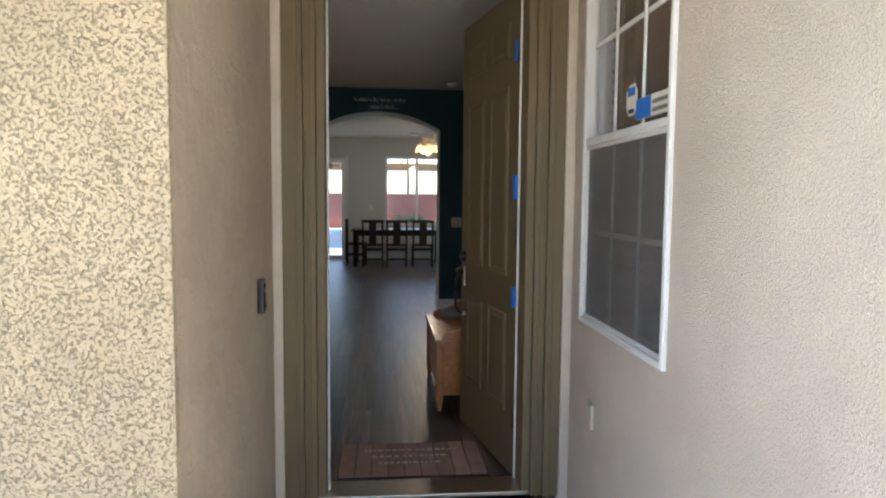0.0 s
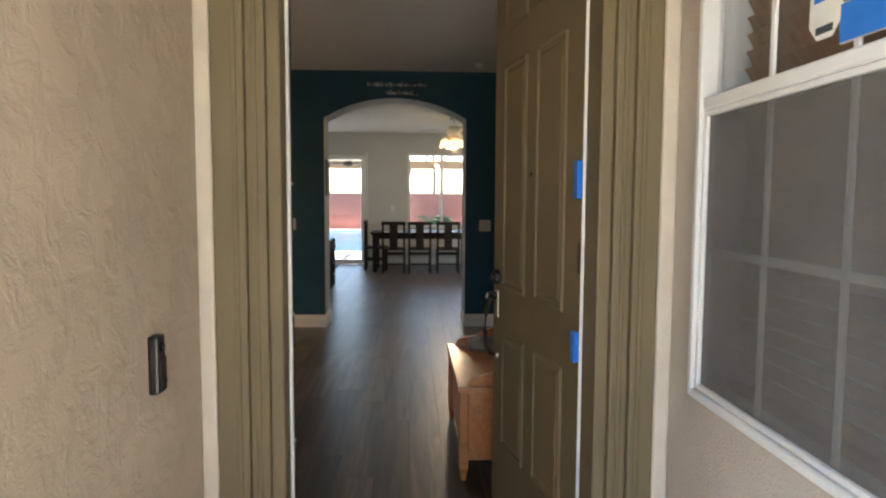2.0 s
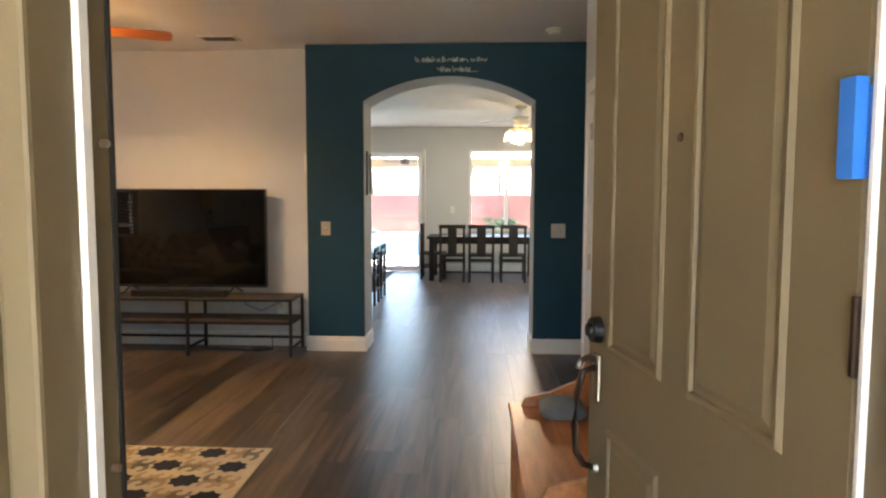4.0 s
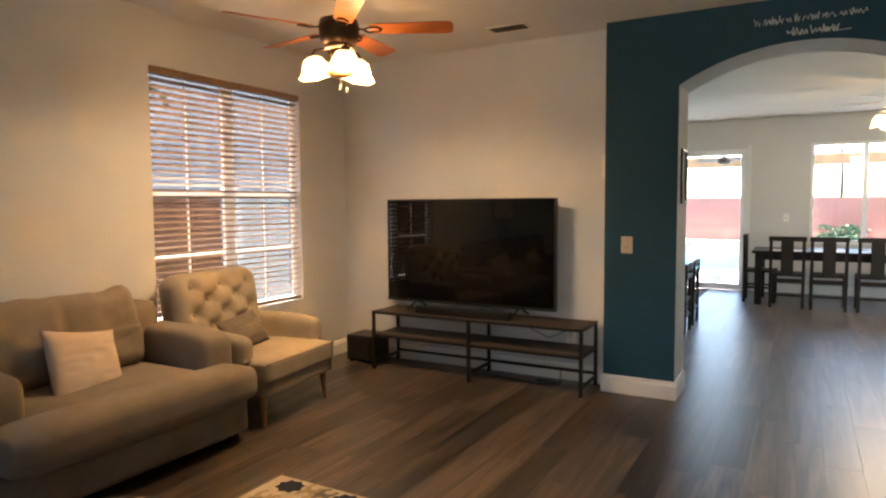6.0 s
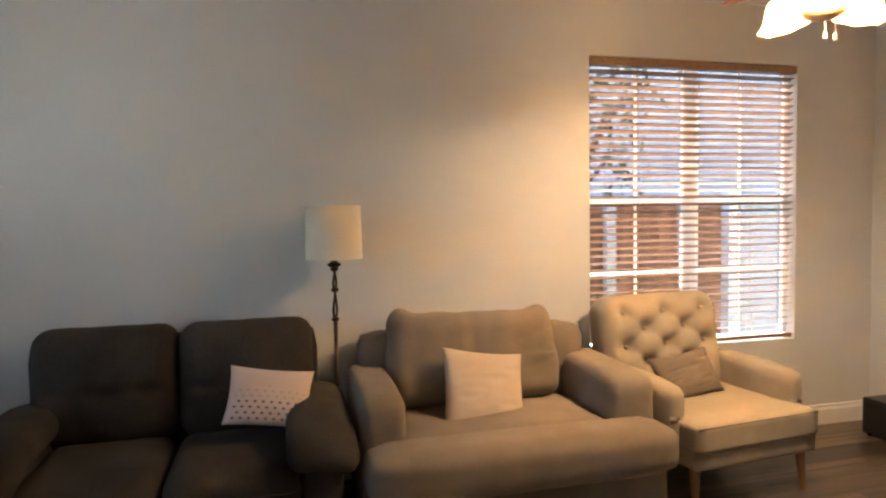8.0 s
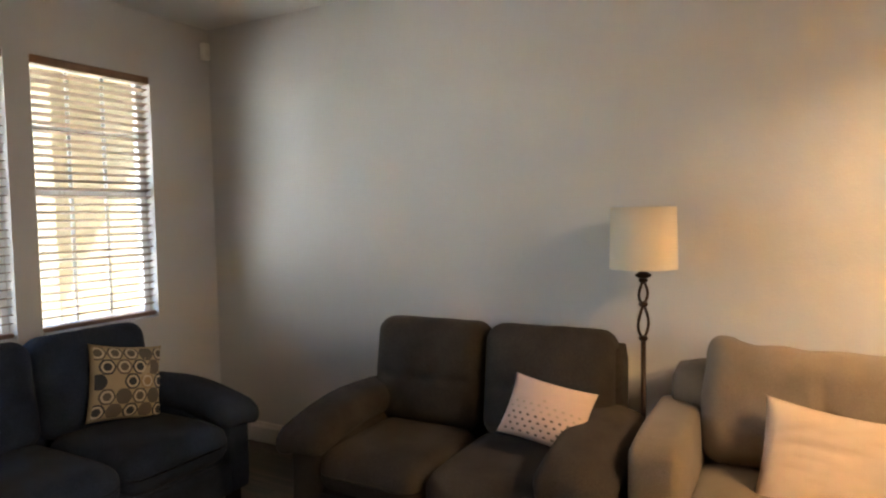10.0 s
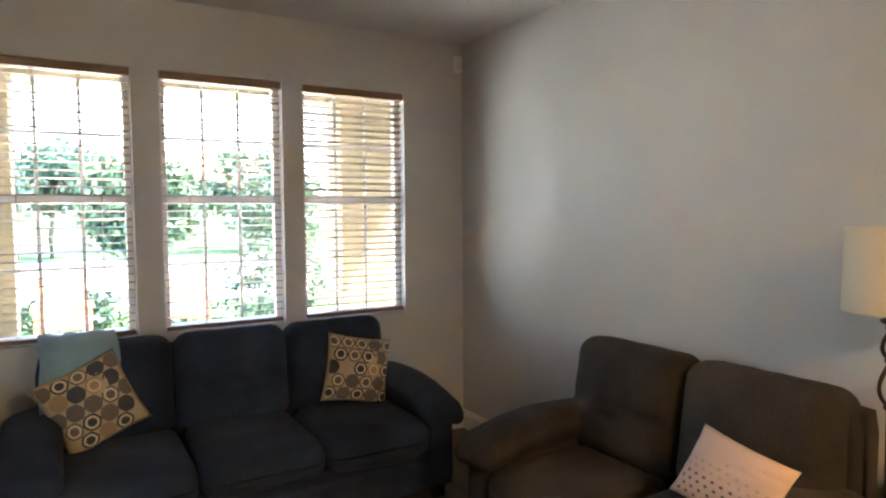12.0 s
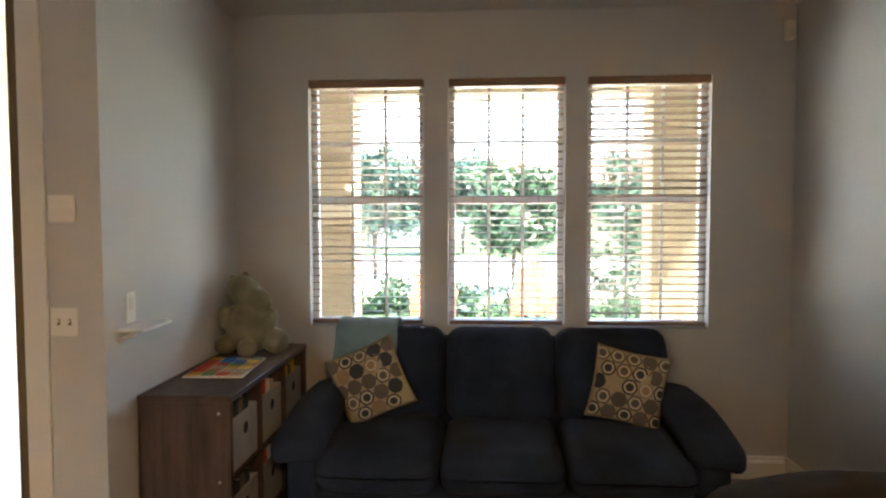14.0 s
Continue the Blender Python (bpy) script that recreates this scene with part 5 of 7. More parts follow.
# cushions: (u across, up, lean) by pose; local front is -y
printed_pillow("cream cushion with slate and brown hexagon print, tilted on the sofa", pose(-1.26, -0.95, 0.660, -16, -23, 180 + 8), 3)
printed_pillow("cream cushion with slate and brown hexagon print, upright on the sofa", pose(-2.62, -0.95, 0.650, -14, 11, 180 - 8), 8)
plain_pillow("pale blush cushion with grey dots, leaning on the loveseat arm", M["pink"], 0.375, 0.27, 0.11, pose(-3.08, 1.17, 0.645, -32, 8, 87), dots=True)
plain_pillow("plain sand-beige square cushion on the wide armchair", M["sand"], 0.45, 0.41, 0.13, pose(-3.10, 2.19, 0.580, -24, 10, 98))
plain_pillow("small grey-brown cushion in the tufted armchair", M["greycloth"], 0.40, 0.26, 0.12, pose(-3.19, 3.39, 0.545, -30, -6, 97))

# fleece over the sofa's end
bm = nb()
prof = [(-1.335, 0.60), (-1.345, 0.90), (-1.325, 0.945), (-1.25, 0.963), (-1.14, 0.958), (-1.065, 0.93), (-1.015, 0.85), (-0.985, 0.70), (-0.975, 0.58)]
rows_ = []
for i in range(11):
    x = -1.045 - 0.34 * i / 10
    rows_.append([bm.verts.new((x + 0.008 * math.sin(z * 20), y + 0.006 * math.sin(i * 1.1 + z * 9), z + 0.004 * math.sin(i * 1.9))) for y, z in prof])
for a, b in zip(rows_, rows_[1:]):
    for k in range(len(prof) - 1):
        bm.faces.new((a[k], a[k + 1], b[k + 1], b[k]))
bmesh.ops.recalc_face_normals(bm, faces=bm.faces)
bmesh.ops.solidify(bm, geom=list(bm.faces), thickness=0.012)
bmesh.ops.recalc_face_normals(bm, faces=bm.faces)
solid("throw_blanket", bm, M["throw"], "pale blue fleece blanket folded over the sofa back", "blanket", smooth=True)


# ---- floor lamp ----
def floor_lamp():
    th = thing("floor_lamp", "dark bronze floor lamp with looped stem and cream drum shade", "floor lamp", at=pose(-3.405, 1.500, 0))
    part("base", lathe(nb(), [(0.13, 0.0), (0.135, 0.012), (0.11, 0.022), (0.04, 0.032), (0.018, 0.05)], 28), M["bronze"], th, smooth=True)
    part("stem", tube(nb(), (0, 0, 0.04), (0, 0, 0.93), 0.011, 0.011, 12), M["bronze"], th, smooth=True)
    for z0, z1, r in ((0.93, 1.08, 0.050), (1.08, 1.185, 0.042)):
        for s in (1, -1):
            b = nb()
            pts = []
            for k in range(17):
                f = k / 16
                rr = r * math.sin(math.pi * f) ** 0.8 if 0 < f < 1 else 0.004
                a = radians(-13) + 0.35 * (f - 0.5)
                pts.append((s * rr * math.cos(a), s * rr * math.sin(a), z0 + (z1 - z0) * f))
            pipe(b, pts, 0.0065, 8)
            part("loop", b, M["bronze"], th, smooth=True)
    for z in (0.93, 1.08, 1.185):
        part("collar", lathe(nb(), [(0.012, -0.012), (0.020, -0.004), (0.020, 0.004), (0.012, 0.012)], 16, (0, 0, z)), M["bronze"], th, smooth=True)
    part("cup", lathe(nb(), [(0.012, 1.19), (0.035, 1.203), (0.036, 1.21), (0.014, 1.225)], 20), M["bronze"], th, smooth=True)
    part("socket", tube(nb(), (0, 0, 1.215), (0, 0, 1.33), 0.016), M["bronze"], th)
    part("bulb", lathe(nb(), [(0.012, 1.33), (0.03, 1.38), (0.028, 1.41), (0.008, 1.43)], 16), M["paper"], th, smooth=True)
    bm = nb()
    lathe(bm, [(0.143, 1.237), (0.137, 1.503), (0.134, 1.503), (0.140, 1.237), (0.143, 1.237)], 40, closed=False)
    part("shade", bm, M["shade"], th, "cream fabric drum shade", smooth=True)
    for k in range(3):
        a = 2 * math.pi * k / 3
        part("spider", tube(nb(), (0, 0, 1.33), (0.134 * math.cos(a), 0.134 * math.sin(a), 1.49), 0.002, seg=5), M["bronze"], th)
    return th


floor_lamp()


# ---- ceiling fans ----
def ceiling_fan(label, at, blades, blade_mat, body_mat, r_blade, turn, glow, drop, arms, spin):
    th = thing("ceiling_fan", label, "ceiling fan", at=at)
    # z = 0 at the ceiling
    part("canopy", lathe(nb(), [(0.075, 0.0), (0.08, -0.03), (0.05, -0.055)], 28), body_mat, th, smooth=True)
    if drop:
        part("down_rod", tube(nb(), (0, 0, -0.05), (0, 0, -drop), 0.013), body_mat, th)
    z = -drop - 0.04
    part("motor", lathe(nb(), [(0.05, z), (0.115, z - 0.02), (0.125, z - 0.06), (0.12, z - 0.13), (0.10, z - 0.165), (0.07, z - 0.18)], 32), body_mat, th, smooth=True)
    part("trim_ring", lathe(nb(), [(0.09, z - 0.18), (0.095, z - 0.19), (0.09, z - 0.20)], 32), M["metal"], th, smooth=True)
    part("light_stem", lathe(nb(), [(0.06, z - 0.20), (0.055, z - 0.24), (0.035, z - 0.28), (0.04, z - 0.31)], 24), body_mat, th, smooth=True)
    # the bowl's tan colour stands in for amber light from the bulbs
    part("switch_bowl", lathe(nb(), [(0.03, z - 0.31), (0.088, z - 0.335), (0.095, z - 0.345), (0.05, z - 0.362), (0.01, z - 0.366)], 28), M["legwood"], th, "amber-lit lower bowl", smooth=True)
    for k in range(blades):
        a = turn + 2 * math.pi * k / blades
        m = Matrix.Rotation(a, 4, "Z") @ Matrix.Translation((0, 0, z - 0.075)) @ Matrix.Rotation(radians(-13), 4, "X")
        b = nb()
        pts = [(0.19, -0.045), (0.22, -0.058), (r_blade - 0.05, -0.072), (r_blade - 0.012, -0.062), (r_blade, -0.03), (r_blade, 0.03), (r_blade - 0.012, 0.062), (r_blade - 0.05, 0.072), (0.22, 0.058), (0.19, 0.045)]
        lo = [b.verts.new(m @ Vector((x, y, -0.003))) for x, y in pts]
        hi = [b.verts.new(m @ Vector((x, y, 0.003))) for x, y in pts]
        b.faces.new(lo[::-1])
        b.faces.new(hi)
        for i in range(len(pts)):
            b.faces.new((lo[i], lo[(i + 1) % len(pts)], hi[(i + 1) % len(pts)], hi[i]))
        bl = part("blade", b, blade_mat, th, "reddish wooden blade" if blade_mat == M["bladewood"] else "")
        b = nb()
        pipe(b, [m @ Vector(p) for p in ((0.10, 0, 0.004), (0.15, 0, -0.004), (0.18, 0.03, -0.010), (0.24, 0.03, -0.008), (0.265, 0, -0.008))], 0.006, 6)
        pipe(b, [m @ Vector(p) for p in ((0.15, 0, -0.004), (0.18, -0.03, -0.010), (0.24, -0.03, -0.008), (0.265, 0, -0.008))], 0.006, 6)
        part("blade_iron", b, body_mat, bl, smooth=True)
    zs = z - 0.22
    for k in range(arms):
        a = spin + 2 * math.pi * k / arms
        d = Vector((math.cos(a), math.sin(a), 0))
        b = nb()
        pipe(b, [Vector((0, 0, zs)) + d * 0.05, Vector((0, 0, zs + 0.03)) + d * 0.10, Vector((0, 0, zs + 0.025)) + d * 0.16, Vector((0, 0, zs - 0.005)) + d * 0.18], 0.008, 8)
        arm = part("light_arm", b, body_mat, th, smooth=True)
        tl = Matrix.Translation(Vector((0, 0, zs - 0.005)) + d * 0.18) @ Matrix.Rotation(radians(-16), 4, d.cross(Vector((0, 0, 1))))
        part("shade_cup", lathe(nb(), [(0.012, 0.01), (0.03, 0.0), (0.033, -0.02)], 18), body_mat, arm).matrix_local = tl
        b = nb()
        prof = [(0.032, -0.012), (0.056, -0.026), (0.070, -0.050), (0.080, -0.082), (0.094, -0.108), (0.112, -0.126)]
        rings = []
        for r, zz in prof:
            rings.append([b.verts.new((r * (1 + (0.05 * math.cos(8 * q) if zz < -0.08 else 0)) * math.cos(q), r * (1 + (0.05 * math.cos(8 * q) if zz < -0.08 else 0)) * math.sin(q), zz)) for q in (2 * math.pi * s / 32 for s in range(32))])
        for p, q in zip(rings, rings[1:]):
            for s in range(32):
                b.faces.new((p[s], p[(s + 1) % 32], q[(s + 1) % 32], q[s]))
        sh = part("glass_shade", b, glow, arm, "lit frosted glass bell shade", smooth=True)
        sh.matrix_local = tl
        sh.visible_shadow = True
    for x, l in ((0.03, 0.07), (-0.02, 0.05)):
        b = nb()
        tube(b, (x, 0.03, z - 0.35), (x, 0.03, z - 0.36 - l), 0.0015, seg=5)
        tube(b, (x, 0.03, z - 0.36 - l), (x, 0.03, z - 0.385 - l), 0.006, 0.008, 8)
        part("pull_chain", b, M["metal"], th)
    return th


ceiling_fan("bronze ceiling fan with five cherry blades and lit bell shades", pose(FAN[0], FAN[1], CEIL), 5, M["bladewood"], M["bronze"], 0.705, radians(26), M["glow"], 0.126, 3, radians(80))
ceiling_fan("white ceiling fan with lit glass shades over the dining area", pose(1.10, 8.82, CEIL), 5, M["white"], M["white"], 0.62, radians(20), M["glow2"], 0.10, 4, radians(10))
for k in range(3):
    a = radians(80) + 2 * math.pi * k / 3
    bulb("fan_bulb", (FAN[0] + 0.195 * math.cos(a), FAN[1] + 0.195 * math.sin(a), CEIL - 0.475), FAN_W * 4 / 3, (1.0, 0.68, 0.40), 0.03)
bulb("dining_bulb", (1.10, 8.82, CEIL - 0.50), 8, (1.0, 0.78, 0.54), 0.12)

# ---- television, stand, subwoofer ----
tv = thing("television", "large flat black television, switched off", "television")
part("housing", bx(-3.02, -1.448, 4.955, 5.005, 0.578, 1.474, bevel=0.004), M["plastic"], tv)
part("screen", bx(-3.008, -1.460, 4.951, 4.9545, 0.600, 1.464), M["screen"], tv, "glossy dark screen")
part("bezel_strip", bx(-3.02, -1.448, 4.949, 4.9545, 0.578, 0.5985), M["plastic"], tv)
for x in (-2.72, -1.75):
    b = nb()
    pipe(b, [(x - 0.02, 4.83, 0.522), (x, 4.97, 0.59), (x + 0.02, 5.10, 0.522)], 0.008)
    part("foot", b, M["plastic"], tv)


def media_stand():
    th = thing("media_stand", "black metal television stand with two brown wood shelves", "media stand")
    x0, x1, y0, y1, zt = -3.02, -1.15, 4.695, 5.105, 0.512
    for nm, z in (("top_shelf", zt - 0.022), ("middle_shelf", 0.295)):
        part(nm, bx(x0 + 0.026, x1 - 0.026, y0 + 0.026, y1 - 0.026, z, z + 0.020, bevel=0.002), M["shelfwood"], th)
    for x in (x0, (x0 + x1) / 2 - 0.0125, x1 - 0.025):
        for y in (y0, y1 - 0.025):
            part("post", bx(x, x + 0.025, y, y + 0.025, 0.0, zt, bevel=0.002), M["black"], th)
    for y in (y0, y1 - 0.025):
        for z in (zt - 0.025, 0.285, 0.085):
            if z == 0.085 and y == y0:
                continue
            for a, b in ((x0 + 0.0255, (x0 + x1) / 2 - 0.013), ((x0 + x1) / 2 + 0.013, x1 - 0.0255)):
                part("rail", bx(a, b, y + 0.002, y + 0.022, z, z + 0.022, bevel=0.002), M["black"], th)
    for x in (x0, (x0 + x1) / 2 - 0.0125, x1 - 0.025):
        for z in (zt - 0.025, 0.285, 0.06):
            part("side_rail", bx(x + 0.002, x + 0.022, y0 + 0.0255, y1 - 0.0255, z, z + 0.022, bevel=0.002), M["black"], th)
    return th


media_stand()
sb = thing("soundbar", "long black soundbar on the television stand", "soundbar")
part("body", bx(-2.62, -1.76, 4.76, 4.85, 0.5125, 0.572, bevel=0.008, seg=2), M["plastic"], sb)
part("grille", bx(-2.60, -1.78, 4.757, 4.7595, 0.518, 0.566), M["black"], sb)
sw = thing("subwoofer", "black cube subwoofer standing on the floor", "speaker")
part("cabinet", bx(-3.40, -3.12, 4.83, 5.11, 0.015, 0.245, bevel=0.012, seg=2), M["plastic"], sw)
part("grille", bx(-3.38, -3.14, 4.822, 4.829, 0.035, 0.225, bevel=0.003), M["black"], sw)
for x in (-3.37, -3.17):
    for y in (4.86, 5.08):
        part("foot", tube(nb(), (x, y, 0.0), (x, y, 0.016), 0.014, seg=10), M["rubber"], sw)
cb = nb()
pipe(cb, [(-1.35, 5.12, 0.50), (-1.38, 5.09, 0.42), (-1.55, 5.10, 0.34), (-1.70, 5.09, 0.40), (-1.72, 5.08, 0.50)], 0.004, 6)
solid("power_cable", cb, M["plastic"], "thin black cable hanging behind the television stand", "cable", smooth=True)
cb = nb()
pipe(cb, [(-1.45, 5.10, 0.08), (-1.42, 5.0, 0.012), (-1.55, 4.92, 0.008), (-1.62, 4.99, 0.008), (-1.50, 5.04, 0.010), (-1.40, 4.95, 0.012), (-1.52, 4.88, 0.008), (-1.75, 4.93, 0.008), (-2.1, 5.0, 0.008)], 0.005, 6)
solid("loose_cable", cb, M["plastic"], "tangle of black cable on the floor under the stand", "cable", smooth=True)
pl = thing("wall_plug", "white plug and socket behind the stand", "socket")
part("plate", bx(-1.42, -1.34, YTV - 0.006, YTV - 0.0005, 0.30, 0.42, bevel=0.002), M["white"], pl)
part("plug", bx(-1.405, -1.355, YTV - 0.05, YTV - 0.0065, 0.36, 0.41, bevel=0.006), M["paper"], pl)


# ---- rug and pouf ----
def scroll(bm, cx, cy, s, rot, z, w=0.020, flip=1):
    """A flat C-shaped scroll ribbon."""
    pts = []
    for k in range(15):
        f = k / 14
        a = f * math.pi * 1.65
        r = s * (1.0 - 0.55 * f)
        pts.append((r * math.cos(a), flip * r * math.sin(a)))
    L, R = [], []
    for i, (x, y) in enumerate(pts):
        x2, y2 = pts[min(i + 1, 14)]
        x1_, y1_ = pts[max(i - 1, 0)]
        dx, dy = x2 - x1_, y2 - y1_
        n = math.hypot(dx, dy)
        ww = w * (0.65 + 0.6 * math.sin(math.pi * i / 14))
        for lst, sg in ((L, 1), (R, -1)):
            px, py = x - sg * dy / n * ww, y + sg * dx / n * ww
            q = (cx + px * math.cos(rot) - py * math.sin(rot), cy + px * math.sin(rot) + py * math.cos(rot))
            lst.append(bm.verts.new((q[0], q[1], z)))
    for i in range(14):
        bm.faces.new((L[i], L[i + 1], R[i + 1], R[i]))


RUG = (-2.14, -0.665, 0.42, 2.63)
rg = thing("area_rug", "ivory rug with navy stars and sand and grey scrolls", "rug")
part("rug_field", bx(RUG[0], RUG[1], RUG[2], RUG[3], 0.0, 0.010, bevel=0.003), M["rugcream"], rg)
part("binding", bx(RUG[0] - 0.006, RUG[1] + 0.006, RUG[2] - 0.006, RUG[3] + 0.006, 0.0, 0.006), M["ruggrey"], rg)
bt, bg = nb(), nb()
PXR, PYR = 0.345, 0.345
ny, nx = 8, 5
for j in range(ny * 2):
    for i in range(nx):
        cx = RUG[0] + 0.14 + i * PXR + (PXR / 2 if j % 2 else 0)
        cy = RUG[3] - 0.085 - j * PYR / 2
        if not (RUG[0] + 0.07 < cx < RUG[1] - 0.07 and RUG[2] + 0.06 < cy < RUG[3] - 0.05):
            continue
        b = nb()
        pts = []
        for k in range(16):
            a = 2 * math.pi * k / 16 + math.pi / 16
            r = 0.078 if k % 2 else 0.060
            pts.append(b.verts.new((cx + r * 1.05 * math.cos(a), cy + r * 0.95 * math.sin(a), 0.0112)))
        b.faces.new(pts)
        part("star_motif", b, M["rugnavy"], rg)
for j in range(ny * 2 + 1):
    for i in range(nx + 1):
        cx = RUG[0] + 0.14 + i * PXR + (0 if j % 2 else PXR / 2)
        cy = RUG[3] - 0.085 - j * PYR / 2
        if RUG[0] + 0.09 < cx < RUG[1] - 0.09 and RUG[2] + 0.09 < cy < RUG[3] - 0.07:
            for q in range(4):
                scroll(bt if (i + j + q) % 3 else bg, cx + 0.056 * math.cos(q * math.pi / 2 + 0.78), cy + 0.056 * math.sin(q * math.pi / 2 + 0.78), 0.048, q * math.pi / 2 + 0.4, 0.0113, 0.0130, 1 if q % 2 else -1)
            s = 0.017
            vs = [bg.verts.new((cx + dx, cy + dy, 0.0116)) for dx, dy in ((-s, 0), (0, -s), (s, 0), (0, s))]
            bg.faces.new(vs)
tagged(part("scroll_pattern", bt, M["rugtan"], rg), kind="stuff")
tagged(part("scroll_pattern_grey", bg, M["ruggrey"], rg), kind="stuff")


def pouf():
    th = thing("pouf", "round grey ottoman with a pale scroll print", "ottoman", at=pose(-1.62, 1.22, 0.0))
    R, H = 0.44, 0.42
    prof = [(R - 0.05, 0.02), (R - 0.01, 0.07), (R, 0.18), (R, H - 0.10), (R - 0.025, H - 0.035), (R - 0.09, H - 0.008), (R - 0.22, H), (0.05, H + 0.004)]
    part("body", lathe(nb(), prof, 48), M["ruggrey"], th, smooth=True)
    b = nb()
    rn = random.Random(2)
    for k in range(34):
        a, r = k * 2.39996, (R - 0.10) * math.sqrt((k + 0.5) / 34)
        scroll(b, r * math.cos(a), r * math.sin(a), 0.045, rn.uniform(0, 6.28), H + 0.006, 0.008, 1 if k % 2 else -1)
    tagged(part("scroll_pattern", b, M["rugcream"], th), kind="stuff")
    for k in range(4):
        a = math.pi / 4 + k * math.pi / 2
        part("foot", tube(nb(), (0.3 * math.cos(a), 0.3 * math.sin(a), 0.0), (0.3 * math.cos(a), 0.3 * math.sin(a), 0.03), 0.025), M["darkwood"], th)
    b = nb()
    pipe(b, [((R - 0.024) * math.cos(2 * math.pi * k / 40), (R - 0.024) * math.sin(2 * math.pi * k / 40), H - 0.033) for k in range(41)], 0.007, 6)
    part("piping", b, M["greycloth"], th, smooth=True)
    return th


pouf()


# ---- bookcase and what it holds ----
def bookcase():
    th = thing("bookcase", "low rustic brown cube bookcase with six cubbies", "bookcase")
    x0, x1, y0, y1, H = -0.785, -0.375, -1.385, -0.213, 0.775
    part("top", bx(x0 - 0.004, x1, y0, y1 + 0.004, H - 0.030, H, bevel=0.003), M["case"], th)
    part("bottom", bx(x0, x1, y0 + 0.0305, y1 - 0.0305, 0.03, 0.06, bevel=0.002), M["case"], th)
    part("plinth", bx(x0 + 0.03, x1, y0 + 0.0305, y1 - 0.0305, 0.0, 0.0295), M["case"], th)
    for y in (y0, y1 - 0.03):
        part("side", bx(x0, x1, y, y + 0.03, 0.0, H - 0.0305, bevel=0.002), M["case"], th)
    part("back", bx(x1 - 0.010, x1 - 0.002, y0 + 0.0305, y1 - 0.0305, 0.06, H - 0.031), M["case"], th)
    w = (y1 - y0 - 0.06)
    for k in (1, 2):
        y = y0 + 0.03 + w * k / 3
        part("divider", bx(x0 + 0.004, x1 - 0.011, y - 0.008, y + 0.008, 0.0605, H - 0.031), M["case"], th)
    for k in range(3):
        ya, yb = y0 + 0.03 + w * k / 3 + 0.009, y0 + 0.03 + w * (k + 1) / 3 - 0.009
        if k == 0:
            ya -= 0.008
        if k == 2:
            yb += 0.008
        part("shelf", bx(x0 + 0.004, x1 - 0.011, ya, yb, 0.395, 0.412), M["case"], th)
    for y in (-0.196, ):
        for z in (0.40, 0.70):
            part("cam_cap", tube(nb(), (x0 + 0.05, y1, z), (x0 + 0.05, y1 + 0.002, z), 0.007, seg=10), M["bin"], th)
    k_of = 0
    for z in (0.061, 0.413):
        for k in range(3):
            ya = y0 + 0.03 + w * k / 3 + 0.035
            yb = y0 + 0.03 + w * (k + 1) / 3 - 0.035
            b = thing("storage_bin", "whitewashed canvas storage bin full of toys, in the bookcase", "storage bin", "bins in the bookcase")
            h = 0.24
            for nm, q in (("bin_side", (x0 + 0.025, x1 - 0.04, ya, ya + 0.008, z, z + h)), ("bin_side", (x0 + 0.025, x1 - 0.04, yb - 0.008, yb, z, z + h)),
                          ("bin_front", (x0 + 0.016, x0 + 0.0245, ya, yb, z, z + h)), ("bin_back", (x1 - 0.0395, x1 - 0.031, ya, yb, z, z + h)),
                          ("bin_floor", (x0 + 0.025, x1 - 0.04, ya + 0.0085, yb - 0.0085, z, z + 0.008))):
                part(nm, bx(*q, bevel=0.002), M["bin"], b)
            bmh = nb()
            bmesh.ops.create_circle(bmh, cap_ends=True, segments=20, radius=0.028, matrix=Matrix.Translation((x0 + 0.0148, (ya + yb) / 2, z + 0.16)) @ Matrix.Rotation(radians(-90), 4, "Y"))
            part("grip_hole", bmh, M["rubber"], b)
            cols = (["yellow", "greycloth", "yellow", "slate"], ["sand", "paper", "red"], ["slate", "greycloth"])[k % 3]
            for q in range(4):
                yy = ya + 0.02 + q * (yb - ya - 0.05) / 4
                nm = "picture_book"
                t = thing(nm, "worn children's picture book standing in a bin", "book", "books in the bins")
                dz = rnd_b.uniform(0.0, 0.05)
                part("cover", bx(x0 + 0.05, x0 + 0.25, yy, yy + 0.018, z + 0.0085, z + 0.25 + dz, bevel=0.002), M[cols[q % len(cols)]], t)
                part("pages", bx(x0 + 0.053, x0 + 0.247, yy + 0.003, yy + 0.015, z + 0.2505 + dz, z + 0.2525 + dz), M["paper"], t)
    return th


rnd_b = random.Random(6)
bookcase()
# board puzzle lying on the bookcase
pz = thing("puzzle_board", "colourful children's puzzle board lying on the bookcase", "puzzle", at=pose(-0.585, -0.73, 0.7755, 0, 0, 4))
part("tray", bx(-0.12, 0.17, -0.21, 0.21, 0.0, 0.008, bevel=0.002), M["paper"], pz)
cols = ["red", "yellow", "throw", "green", "tan", "red", "blue", "sand", "yellow"]
rn = random.Random(1)
for i in range(4):
    for j in range(6):
        x, y = -0.112 + i * 0.070, -0.2 + j * 0.067
        part("tile", bx(x, x + 0.060, y, y + 0.058, 0.0082, 0.013, bevel=0.001), M[cols[rn.randrange(9)]], pz)


